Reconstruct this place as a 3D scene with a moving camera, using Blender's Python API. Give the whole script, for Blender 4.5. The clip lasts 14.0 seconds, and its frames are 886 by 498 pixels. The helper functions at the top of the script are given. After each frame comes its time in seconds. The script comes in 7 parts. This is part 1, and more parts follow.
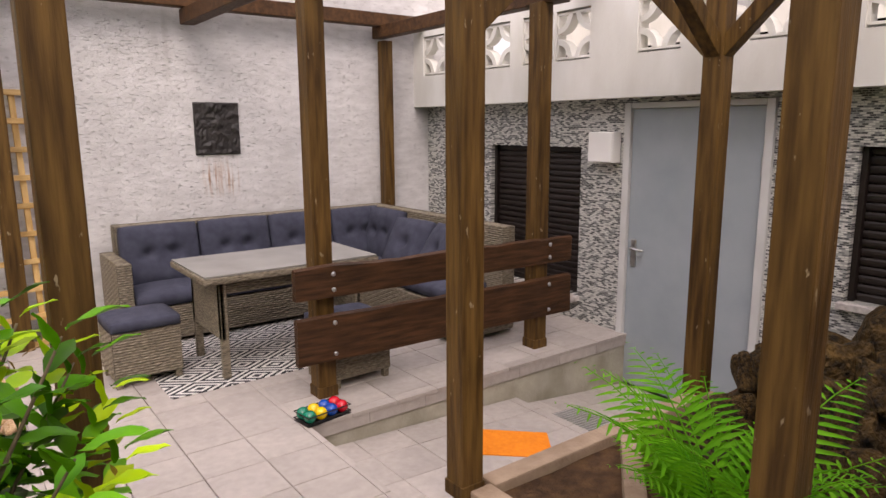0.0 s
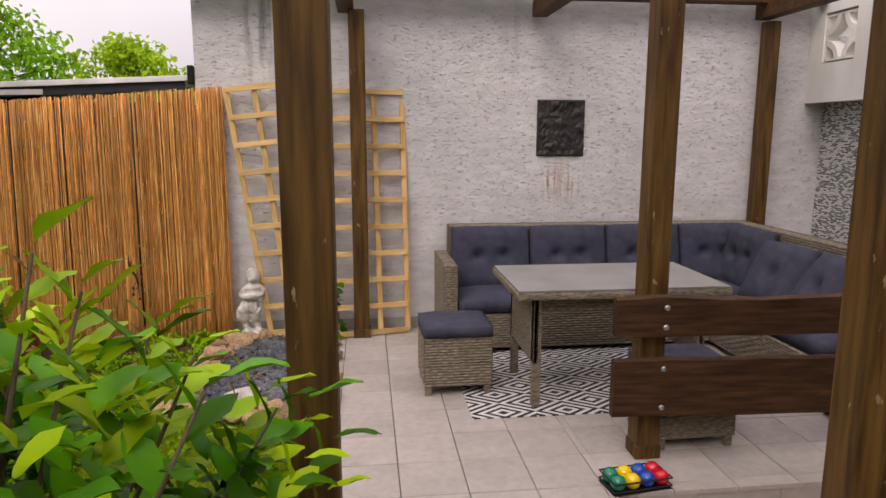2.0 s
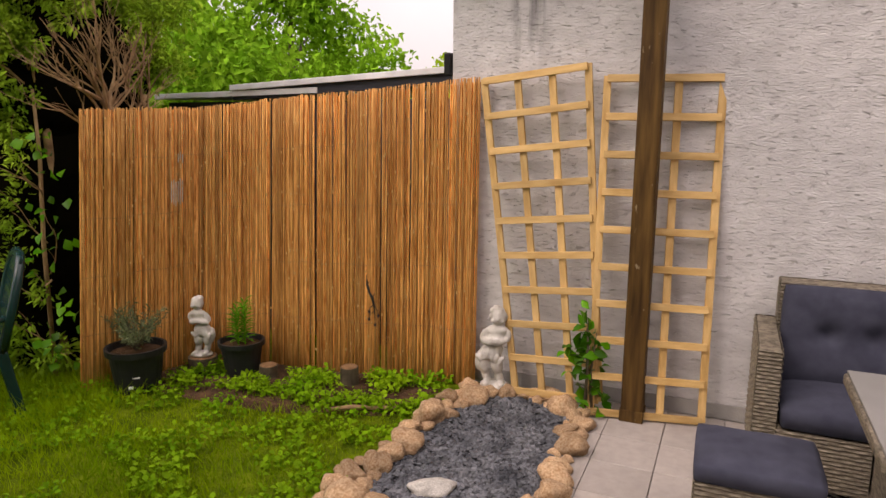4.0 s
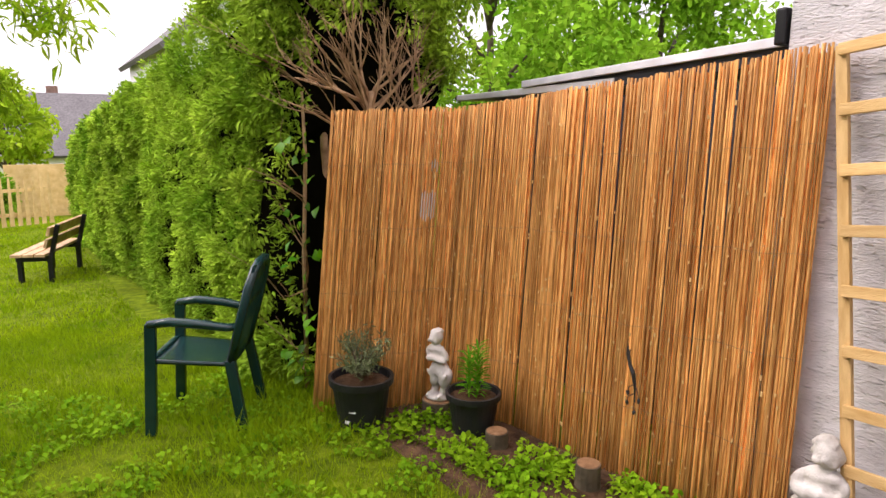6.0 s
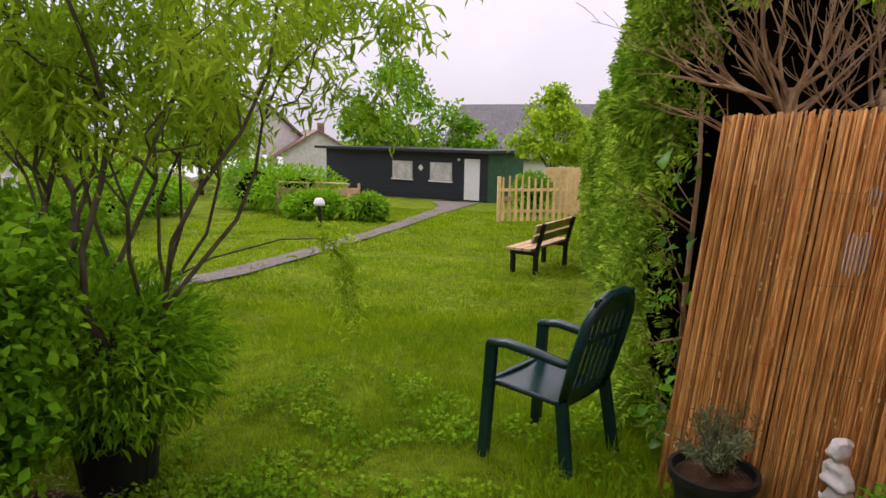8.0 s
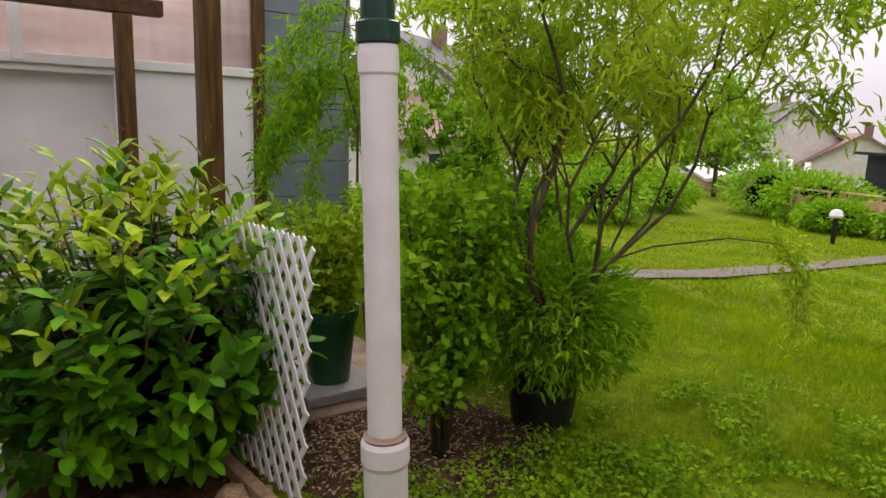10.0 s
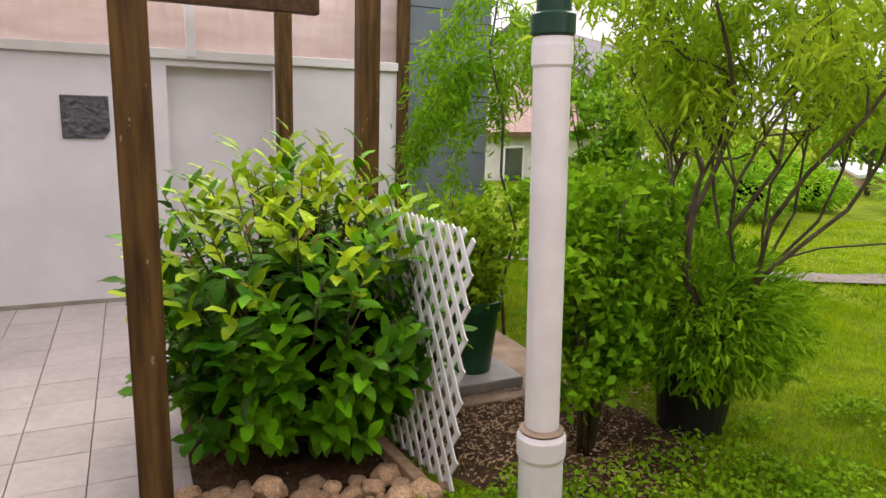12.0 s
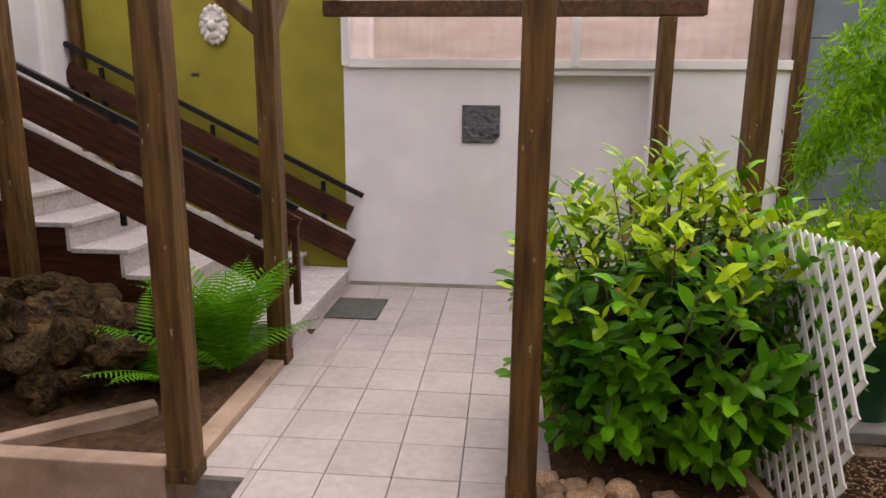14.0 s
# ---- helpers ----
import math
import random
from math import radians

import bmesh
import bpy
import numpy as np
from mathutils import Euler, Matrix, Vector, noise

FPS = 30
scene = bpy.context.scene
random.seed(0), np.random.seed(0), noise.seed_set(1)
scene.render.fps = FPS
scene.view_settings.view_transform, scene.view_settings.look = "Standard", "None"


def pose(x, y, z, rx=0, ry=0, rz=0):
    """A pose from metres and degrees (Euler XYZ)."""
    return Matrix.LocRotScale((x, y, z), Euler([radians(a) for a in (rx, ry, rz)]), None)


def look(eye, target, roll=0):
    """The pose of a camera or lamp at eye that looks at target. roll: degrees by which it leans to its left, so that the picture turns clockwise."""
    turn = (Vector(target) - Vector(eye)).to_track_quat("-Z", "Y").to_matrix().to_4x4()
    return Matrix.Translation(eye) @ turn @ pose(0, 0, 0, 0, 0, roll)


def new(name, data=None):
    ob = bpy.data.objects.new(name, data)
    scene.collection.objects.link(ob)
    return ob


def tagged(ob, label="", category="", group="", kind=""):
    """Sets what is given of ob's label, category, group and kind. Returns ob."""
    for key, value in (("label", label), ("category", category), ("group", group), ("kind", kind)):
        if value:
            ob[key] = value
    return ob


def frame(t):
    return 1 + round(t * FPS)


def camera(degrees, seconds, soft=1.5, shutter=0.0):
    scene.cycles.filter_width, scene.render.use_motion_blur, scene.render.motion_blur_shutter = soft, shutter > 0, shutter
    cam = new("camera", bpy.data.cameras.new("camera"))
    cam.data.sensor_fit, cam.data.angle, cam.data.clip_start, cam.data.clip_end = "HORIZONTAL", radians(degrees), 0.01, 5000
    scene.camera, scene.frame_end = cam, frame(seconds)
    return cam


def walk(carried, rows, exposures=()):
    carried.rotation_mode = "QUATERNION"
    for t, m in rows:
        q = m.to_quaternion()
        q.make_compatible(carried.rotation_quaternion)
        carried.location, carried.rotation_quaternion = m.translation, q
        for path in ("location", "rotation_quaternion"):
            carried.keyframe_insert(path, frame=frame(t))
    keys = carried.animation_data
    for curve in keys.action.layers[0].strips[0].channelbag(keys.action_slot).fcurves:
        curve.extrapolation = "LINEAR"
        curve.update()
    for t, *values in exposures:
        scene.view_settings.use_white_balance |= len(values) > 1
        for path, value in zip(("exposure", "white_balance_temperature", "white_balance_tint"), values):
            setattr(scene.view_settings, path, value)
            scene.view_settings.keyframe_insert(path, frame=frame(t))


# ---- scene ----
cam = camera(67.3, 14.0)
PATH = [
    (0, (-1.131, -0.731, 1.653), (0.045, 0.846, 1.292), -0.3),
    (0.5, (-1.105, -0.687, 1.627), (-0.142, 1.03, 1.276), -0.2),
    (1, (-1.018, -0.656, 1.62), (-0.288, 1.174, 1.273), -0.1),
    (1.5, (-0.898, -0.411, 1.589), (-0.413, 1.499, 1.246), -0.1),
    (2, (-0.733, -0.13, 1.597), (-0.509, 1.828, 1.257), 0.1),
    (2.2, (-0.648, -0.001, 1.585), (-0.527, 1.967, 1.25), 0.0),
    (4.3, (-0.352, 1.526, 1.646), (-1.278, 3.262, 1.288), 0.4),
    (4.5, (-0.389, 1.667, 1.65), (-1.405, 3.351, 1.29), 0.4),
    (5, (-0.431, 1.977, 1.645), (-1.668, 3.509, 1.295), 0.6),
    (5.5, (-0.383, 2.414, 1.632), (-1.862, 3.716, 1.29), 0.1),
    (6, (-0.474, 2.736, 1.624), (-2.143, 3.783, 1.282), 0.4),
    (6.5, (-0.576, 2.989, 1.638), (-2.412, 3.705, 1.3), 0.6),
    (7, (-0.67, 3.249, 1.638), (-2.608, 3.606, 1.302), 0.8),
    (7.5, (-0.817, 3.475, 1.629), (-2.788, 3.453, 1.294), 1.0),
    (8, (-0.961, 3.678, 1.644), (-2.889, 3.267, 1.307), 0.9),
    (8.5, (-1.069, 3.927, 1.632), (-2.876, 3.139, 1.297), 1.0),
    (9, (-1.087, 4.081, 1.627), (-2.705, 2.954, 1.292), 1.4),
    (9.2, (-1.072, 4.136, 1.62), (-2.593, 2.882, 1.282), 1.6),
    (11.3, (-0.89, 4.038, 1.622), (-1.722, 2.266, 1.21), 1.9),
    (11.5, (-0.865, 4.035, 1.623), (-1.7, 2.265, 1.211), 1.9),
    (12, (-0.857, 4.028, 1.617), (-1.691, 2.256, 1.211), 1.9),
    (12.5, (-0.843, 4.044, 1.632), (-1.463, 2.189, 1.216), 1.5),
    (13, (-0.81, 4.048, 1.647), (-1.171, 2.127, 1.221), 1.1),
    (13.5, (-0.791, 4.039, 1.647), (-0.882, 2.087, 1.22), 0.8),
    (14, (-0.756, 4.058, 1.649), (-0.584, 2.111, 1.224), 0.6),
]
EXPOSURES = [(0.0, 0.52, 7000, 21), (0.5, 0.36, 7000, 21), (1.0, 0.32, 7000, 21), (2.0, 0.10, 6950, 20), (4.5, 0.26, 7400, 23), (5.0, 0.38, 7300, 23), (5.5, 0.60, 7050, 23), (6.5, 0.88, 6450, 25), (7.5, 0.30, 6350, 27), (9.0, -0.02, 6750, 23), (11.5, 0.70, 6750, 21), (12.5, 0.63, 6800, 21), (13.5, 0.46, 6900, 23), (14.0, 0.50, 6900, 23)]
walk(cam, [(t, look(e, g, r)) for t, e, g, r in PATH], EXPOSURES)

# ---- world and sun: overcast afternoon ----
world = bpy.data.worlds.new("overcast")
scene.world = world
world.use_nodes = True
wn, wl = world.node_tree.nodes, world.node_tree.links
wn.clear()
sky = wn.new("ShaderNodeTexSky")
sky.sky_type, sky.sun_disc = "NISHITA", False
sky.sun_elevation, sky.sun_rotation = radians(52), radians(215)
sky.air_density, sky.dust_density = 1.0, 3.0
# an overcast dome: three times brighter overhead than at the horizon, with soft cloud mottling
coord = wn.new("ShaderNodeTexCoord")
axes = wn.new("ShaderNodeSeparateXYZ")
dome = wn.new("ShaderNodeMapRange")
for key, v in (("From Min", 0.0), ("From Max", 1.0), ("To Min", 0.34), ("To Max", 1.0)):
    dome.inputs[key].default_value = v
cloud = wn.new("ShaderNodeTexNoise")
cloud.inputs["Scale"].default_value, cloud.inputs["Detail"].default_value = 2.4, 5
ramp = wn.new("ShaderNodeValToRGB")
ramp.color_ramp.elements[0].color, ramp.color_ramp.elements[0].position = (0.80, 0.79, 0.86, 1), 0.35
ramp.color_ramp.elements[1].color, ramp.color_ramp.elements[1].position = (1.0, 1.0, 1.03, 1), 0.68
grey = wn.new("ShaderNodeVectorMath")
grey.operation = "SCALE"
lift = wn.new("ShaderNodeVectorMath")
lift.operation = "SCALE"
lift.inputs["Scale"].default_value = 19.0
mixw = wn.new("ShaderNodeMix")
mixw.data_type = "RGBA"
mixw.inputs[0].default_value = 0.92
bg = wn.new("ShaderNodeBackground")
bg.inputs["Strength"].default_value = 0.115
wout = wn.new("ShaderNodeOutputWorld")
wl.new(coord.outputs["Generated"], axes.inputs[0])
wl.new(axes.outputs["Z"], dome.inputs["Value"])
wl.new(coord.outputs["Generated"], cloud.inputs["Vector"])
wl.new(cloud.outputs["Fac"], ramp.inputs["Fac"])
wl.new(ramp.outputs["Color"], grey.inputs[0])
wl.new(dome.outputs["Result"], grey.inputs["Scale"])
wl.new(grey.outputs["Vector"], lift.inputs[0])
wl.new(sky.outputs["Color"], mixw.inputs[6])
wl.new(lift.outputs["Vector"], mixw.inputs[7])
wl.new(mixw.outputs[2], bg.inputs["Color"])
wl.new(bg.outputs["Background"], wout.inputs["Surface"])
sun = new("sun", bpy.data.lights.new("sun", "SUN"))
sun.data.energy, sun.data.angle, sun.data.color = 1.5, radians(35), (1.0, 0.95, 0.88)
sun.matrix_world = look((-6, -9, 11), (0, 0, 0))


# ---- materials ----
def mat(name, c1, c2, scale=8.0, rough=0.7, bump=0.2, bscale=60.0, metal=0.0, spec=0.4, island=0.0, objrand=0.0,
        stretch=(1, 1, 1), stain=0.15, translucent=0.0, dist=0.01):
    m = bpy.data.materials.new(name)
    m.use_nodes = True
    n, l = m.node_tree.nodes, m.node_tree.links
    p = n["Principled BSDF"]
    p.inputs["Roughness"].default_value, p.inputs["Metallic"].default_value = rough, metal
    p.inputs["Specular IOR Level"].default_value = spec
    tc = n.new("ShaderNodeTexCoord")
    mp = n.new("ShaderNodeMapping")
    mp.inputs["Scale"].default_value = stretch
    l.new(tc.outputs["Object"], mp.inputs["Vector"])
    if objrand:
        # each piece takes its own stretch of the grain
        info, far = n.new("ShaderNodeObjectInfo"), n.new("ShaderNodeMath")
        far.operation = "MULTIPLY"
        far.inputs[1].default_value = 61.0
        l.new(info.outputs["Random"], far.inputs[0])
        l.new(far.outputs[0], mp.inputs["Location"])
    no = n.new("ShaderNodeTexNoise")
    no.inputs["Scale"].default_value, no.inputs["Detail"].default_value = scale, 6
    l.new(mp.outputs["Vector"], no.inputs["Vector"])
    cr = n.new("ShaderNodeValToRGB")
    cr.color_ramp.elements[0].position, cr.color_ramp.elements[1].position = 0.32, 0.68
    cr.color_ramp.elements[0].color, cr.color_ramp.elements[1].color = (*c1, 1), (*c2, 1)
    l.new(no.outputs["Fac"], cr.inputs["Fac"])
    big = n.new("ShaderNodeTexNoise")
    big.inputs["Scale"].default_value, big.inputs["Detail"].default_value = scale * 0.17, 3
    l.new(mp.outputs["Vector"], big.inputs["Vector"])
    val = n.new("ShaderNodeMapRange")
    val.inputs["From Min"].default_value, val.inputs["From Max"].default_value = 0.3, 0.7
    val.inputs["To Min"].default_value, val.inputs["To Max"].default_value = 1 - stain, 1 + stain * 0.6
    l.new(big.outputs["Fac"], val.inputs["Value"])
    value = val.outputs["Result"]
    for amount, node, sock in ((island, "ShaderNodeNewGeometry", "Random Per Island"), (objrand, "ShaderNodeObjectInfo", "Random")):
        if amount:
            src = n.new(node)
            mr = n.new("ShaderNodeMapRange")
            mr.inputs["To Min"].default_value, mr.inputs["To Max"].default_value = 1 - amount, 1 + amount
            l.new(src.outputs[sock], mr.inputs["Value"])
            mul = n.new("ShaderNodeMath")
            mul.operation = "MULTIPLY"
            l.new(value, mul.inputs[0])
            l.new(mr.outputs["Result"], mul.inputs[1])
            value = mul.outputs["Value"]
    hs = n.new("ShaderNodeHueSaturation")
    l.new(cr.outputs["Color"], hs.inputs["Color"])
    l.new(value, hs.inputs["Value"])
    l.new(hs.outputs["Color"], p.inputs["Base Color"])
    if bump:
        bn = n.new("ShaderNodeTexNoise")
        bn.inputs["Scale"].default_value, bn.inputs["Detail"].default_value = bscale, 5
        l.new(mp.outputs["Vector"], bn.inputs["Vector"])
        b = n.new("ShaderNodeBump")
        b.inputs["Strength"].default_value, b.inputs["Distance"].default_value = bump, dist
        l.new(bn.outputs["Fac"], b.inputs["Height"])
        l.new(b.outputs["Normal"], p.inputs["Normal"])
    if translucent:
        tr = n.new("ShaderNodeBsdfTranslucent")
        l.new(hs.outputs["Color"], tr.inputs["Color"])
        mx = n.new("ShaderNodeMixShader")
        mx.inputs["Fac"].default_value = translucent
        l.new(p.outputs["BSDF"], mx.inputs[1])
        l.new(tr.outputs["BSDF"], mx.inputs[2])
        l.new(mx.outputs["Shader"], n["Material Output"].inputs["Surface"])
    return m


M = {}
M["stucco"] = mat("white_stucco", (0.54, 0.525, 0.525), (0.66, 0.645, 0.645), 5, 0.9, 0.55, 34, stretch=(1.4, 1.4, 4), stain=0.10, dist=0.02)
M["white"] = mat("white_paint", (0.68, 0.655, 0.645), (0.76, 0.735, 0.725), 3, 0.75, 0.12, 90, stain=0.06)
M["parapet"] = mat("weathered_white_paint", (0.66, 0.64, 0.59), (0.80, 0.79, 0.76), 3, 0.8, 0.2, 60, stretch=(1, 1, 0.35), stain=0.10)
M["plinth"] = mat("grey_plinth", (0.30, 0.29, 0.28), (0.42, 0.40, 0.38), 6, 0.85, 0.3, 80)
M["tile"] = mat("beige_paving_tile", (0.362, 0.324, 0.294), (0.418, 0.374, 0.341), 22, 0.62, 0.22, 160, objrand=0.07, stain=0.10)
M["joint"] = mat("grey_joint", (0.21, 0.185, 0.16), (0.30, 0.265, 0.235), 20, 0.95, 0.4, 120)
M["concrete"] = mat("aged_concrete", (0.27, 0.25, 0.19), (0.42, 0.39, 0.32), 5, 0.9, 0.5, 50, stain=0.25)
M["kerb"] = mat("brown_stone_kerb", (0.26, 0.18, 0.12), (0.42, 0.31, 0.22), 6, 0.85, 0.5, 60, stain=0.25)
M["post"] = mat("dark_stained_timber", (0.040, 0.019, 0.005), (0.132, 0.072, 0.019), 7, 0.55, 0.25, 40, spec=0.2, stretch=(4, 4, 0.35), objrand=0.12, stain=0.22)
M["beam"] = mat("dark_stained_beam", (0.045, 0.021, 0.009), (0.095, 0.045, 0.018), 9, 0.6, 0.3, 40, spec=0.2, stretch=(3, 3, 3), stain=0.2)
M["board"] = mat("dark_stained_board", (0.022, 0.010, 0.004), (0.082, 0.036, 0.015), 7, 0.5, 0.4, 40, spec=0.22, stretch=(0.6, 6, 6), stain=0.3)
M["stairboard"] = mat("red_brown_stained_board", (0.026, 0.008, 0.004), (0.075, 0.024, 0.012), 7, 0.42, 0.3, 40, spec=0.2, stretch=(0.7, 6, 5), stain=0.3)
M["pine"] = mat("impregnated_pine", (0.50, 0.30, 0.10), (0.70, 0.47, 0.20), 8, 0.7, 0.3, 60, stretch=(4, 4, 0.8), objrand=0.14, stain=0.15)
M["cane"] = mat("reed_cane", (0.47, 0.175, 0.033), (0.92, 0.50, 0.155), 7, 0.55, 0.3, 60, stretch=(5, 5, 1.6), spec=0.25, objrand=0.40, island=0.4, stain=0.2)
M["soil"] = mat("brown_soil", (0.055, 0.032, 0.02), (0.12, 0.068, 0.034), 14, 0.95, 1.0, 40, spec=0.1, dist=0.03, stain=0.3)
M["lawn"] = mat("grass_ground", (0.08, 0.13, 0.006), (0.19, 0.26, 0.010), 10, 0.95, 1.0, 60, spec=0.05, dist=0.03, stain=0.3)
M["blade"] = mat("grass_blades", (0.15, 0.28, 0.003), (0.29, 0.41, 0.006), 1.2, 0.75, 0, spec=0.04, island=0.25, translucent=0.35, stain=0.2)
M["clover"] = mat("clover_leaves", (0.12, 0.29, 0.005), (0.25, 0.43, 0.012), 3, 0.7, 0, spec=0.06, island=0.3, translucent=0.3)
M["laurel"] = mat("glossy_laurel_leaves", (0.016, 0.100, 0.002), (0.115, 0.325, 0.004), 3, 0.36, 0, spec=0.13, island=0.6, translucent=0.14)
M["laurel_new"] = mat("young_laurel_leaves", (0.20, 0.40, 0.003), (0.44, 0.57, 0.010), 3, 0.38, 0, spec=0.14, island=0.4, translucent=0.28)
M["laurel_red"] = mat("copper_laurel_tips", (0.24, 0.12, 0.02), (0.34, 0.20, 0.04), 3, 0.4, 0, island=0.3, translucent=0.25)
M["thuja"] = mat("thuja_sprays", (0.13, 0.28, 0.012), (0.42, 0.60, 0.05), 1.5, 0.75, 0, spec=0.05, island=0.4, translucent=0.2, stain=0.3)
# near-black colour that paints shade into foliage cores and behind the parapet blocks
M["painted_shade"] = mat("painted_deep_shade", (0.002, 0.002, 0.001), (0.007, 0.006, 0.003), 4, 1.0, 0.5, 20, spec=0.0)
M["twig"] = mat("bare_brown_twigs", (0.20, 0.115, 0.055), (0.44, 0.28, 0.14), 12, 0.85, 0.3, 60)
M["bark"] = mat("grey_brown_bark", (0.06, 0.045, 0.025), (0.14, 0.11, 0.065), 12, 0.85, 0.6, 50)
M["willow"] = mat("willow_leaves", (0.24, 0.42, 0.012), (0.46, 0.62, 0.035), 2, 0.7, 0, spec=0.06, island=0.3, translucent=0.45)
M["shrub"] = mat("shrub_leaves", (0.11, 0.31, 0.008), (0.28, 0.51, 0.014), 2.5, 0.7, 0, spec=0.06, island=0.3, translucent=0.35)
M["tree"] = mat("tree_leaves", (0.12, 0.31, 0.010), (0.31, 0.54, 0.035), 1.2, 0.7, 0, spec=0.06, island=0.35, translucent=0.3)
M["fern"] = mat("fern_fronds", (0.06, 0.27, 0.006), (0.18, 0.46, 0.016), 4, 0.6, 0, spec=0.1, island=0.2, translucent=0.35)
M["herb"] = mat("grey_green_herb", (0.12, 0.16, 0.06), (0.22, 0.26, 0.12), 5, 0.7, 0, island=0.3, translucent=0.2)
M["stone"] = mat("warm_field_stone", (0.37, 0.20, 0.09), (0.64, 0.46, 0.29), 7, 0.85, 0.6, 40, objrand=0.32, stain=0.25)
M["chip"] = mat("slate_chippings", (0.05, 0.055, 0.065), (0.16, 0.165, 0.18), 6, 0.7, 0.3, 60, island=0.5)
M["rock"] = mat("dark_mossy_rock", (0.004, 0.003, 0.002), (0.125, 0.072, 0.020), 6, 0.65, 1.0, 14, spec=0.2, stain=0.45, dist=0.04)
M["statue"] = mat("weathered_cast_stone", (0.45, 0.42, 0.37), (0.72, 0.69, 0.64), 14, 0.9, 0.4, 90, stain=0.25)
M["wicker"] = mat("grey_brown_wicker", (0.07, 0.055, 0.036), (0.29, 0.245, 0.18), 30, 0.6, 0.3, 120, stretch=(1, 1, 6), stain=0.15)
M["cushion"] = mat("dark_slate_fabric", (0.032, 0.034, 0.056), (0.052, 0.055, 0.082), 12, 0.92, 0.25, 500, stain=0.1)
M["glass_top"] = mat("frosted_grey_glass", (0.21, 0.205, 0.19), (0.26, 0.25, 0.235), 3, 0.25, 0.0, 60, spec=0.6, stain=0.04)
M["iron"] = mat("dark_cast_relief", (0.012, 0.010, 0.010), (0.036, 0.031, 0.029), 18, 0.5, 0.5, 60, stain=0.2)
M["slate"] = mat("grey_cast_relief", (0.05, 0.05, 0.052), (0.13, 0.13, 0.135), 18, 0.5, 0.5, 60, stain=0.25)
M["door"] = mat("blue_grey_steel", (0.30, 0.345, 0.375), (0.36, 0.40, 0.43), 3, 0.42, 0.05, 60, stain=0.08)
M["frame"] = mat("grey_white_frame", (0.55, 0.55, 0.54), (0.64, 0.64, 0.63), 3, 0.5, 0.05)
M["metal"] = mat("brushed_metal", (0.42, 0.42, 0.42), (0.55, 0.55, 0.55), 20, 0.35, 0.1, metal=0.9)
M["shutter"] = mat("dark_brown_shutter", (0.010, 0.006, 0.005), (0.018, 0.011, 0.009), 8, 0.45, 0.1, objrand=0.15)
M["plastic"] = mat("white_plastic", (0.74, 0.73, 0.71), (0.80, 0.79, 0.77), 4, 0.4, 0.04, stain=0.06)
M["pipe"] = mat("dirty_white_pipe", (0.76, 0.725, 0.715), (0.86, 0.83, 0.82), 6, 0.5, 0.10, stain=0.10)
M["greenpipe"] = mat("dark_green_pipe", (0.008, 0.045, 0.028), (0.016, 0.07, 0.042), 6, 0.35, 0.05)
M["chair"] = mat("dark_green_plastic", (0.004, 0.026, 0.026), (0.009, 0.040, 0.038), 6, 0.27, 0.04, 200, spec=0.45, stain=0.1)
M["pot"] = mat("black_plastic_pot", (0.009, 0.010, 0.011), (0.020, 0.021, 0.022), 8, 0.5, 0.1, 80)
M["greenpot"] = mat("green_glazed_pot", (0.010, 0.075, 0.035), (0.02, 0.11, 0.05), 8, 0.3, 0.05)
M["wood_cut"] = mat("cut_wood", (0.30, 0.19, 0.10), (0.48, 0.33, 0.20), 20, 0.85, 0.3)
M["stump_cut"] = mat("weathered_sawn_wood", (0.17, 0.085, 0.035), (0.30, 0.17, 0.08), 26, 0.9, 0.4)
M["olive"] = mat("olive_wall_paint", (0.21, 0.185, 0.012), (0.27, 0.235, 0.018), 3, 0.75, 0.15, 90, stain=0.10)
M["panel"] = mat("translucent_roof_sheet", (0.74, 0.62, 0.58), (0.88, 0.79, 0.77), 2, 0.5, 0.1, 30, stretch=(1, 1, 4), translucent=0.6)
def see_through(m, share):
    """Lets part of the light straight through a thin clear sheet."""
    n, l = m.node_tree.nodes, m.node_tree.links
    out = next(x for x in n if x.type == "OUTPUT_MATERIAL")
    src = out.inputs["Surface"].links[0].from_socket
    clear, mix = n.new("ShaderNodeBsdfTransparent"), n.new("ShaderNodeMixShader")
    clear.inputs["Color"].default_value = (0.96, 0.90, 0.88, 1)
    mix.inputs["Fac"].default_value = share
    l.new(src, mix.inputs[1])
    l.new(clear.outputs[0], mix.inputs[2])
    l.new(mix.outputs[0], out.inputs["Surface"])


see_through(M["panel"], 0.5)
M["blue"] = mat("blue_grey_siding", (0.13, 0.16, 0.18), (0.18, 0.21, 0.23), 4, 0.6, 0.15, 60, stain=0.12)
M["rubber"] = mat("grey_green_doormat", (0.075, 0.08, 0.068), (0.12, 0.125, 0.105), 60, 0.95, 0.6, 300)
M["orange"] = mat("orange_mat_fabric", (0.72, 0.19, 0.005), (0.80, 0.24, 0.01), 40, 0.9, 0.3, 300, stain=0.05)
M["tread"] = mat("speckled_stone_tread", (0.42, 0.38, 0.36), (0.60, 0.56, 0.53), 40, 0.7, 0.2, 120, stain=0.12)
M["black"] = mat("black_metal", (0.007, 0.007, 0.008), (0.013, 0.013, 0.014), 8, 0.45, 0.05, spec=0.25)
M["roofsheet"] = mat("grey_roof_sheet", (0.60, 0.61, 0.62), (0.76, 0.77, 0.78), 6, 0.7, 0.2, stain=0.2)
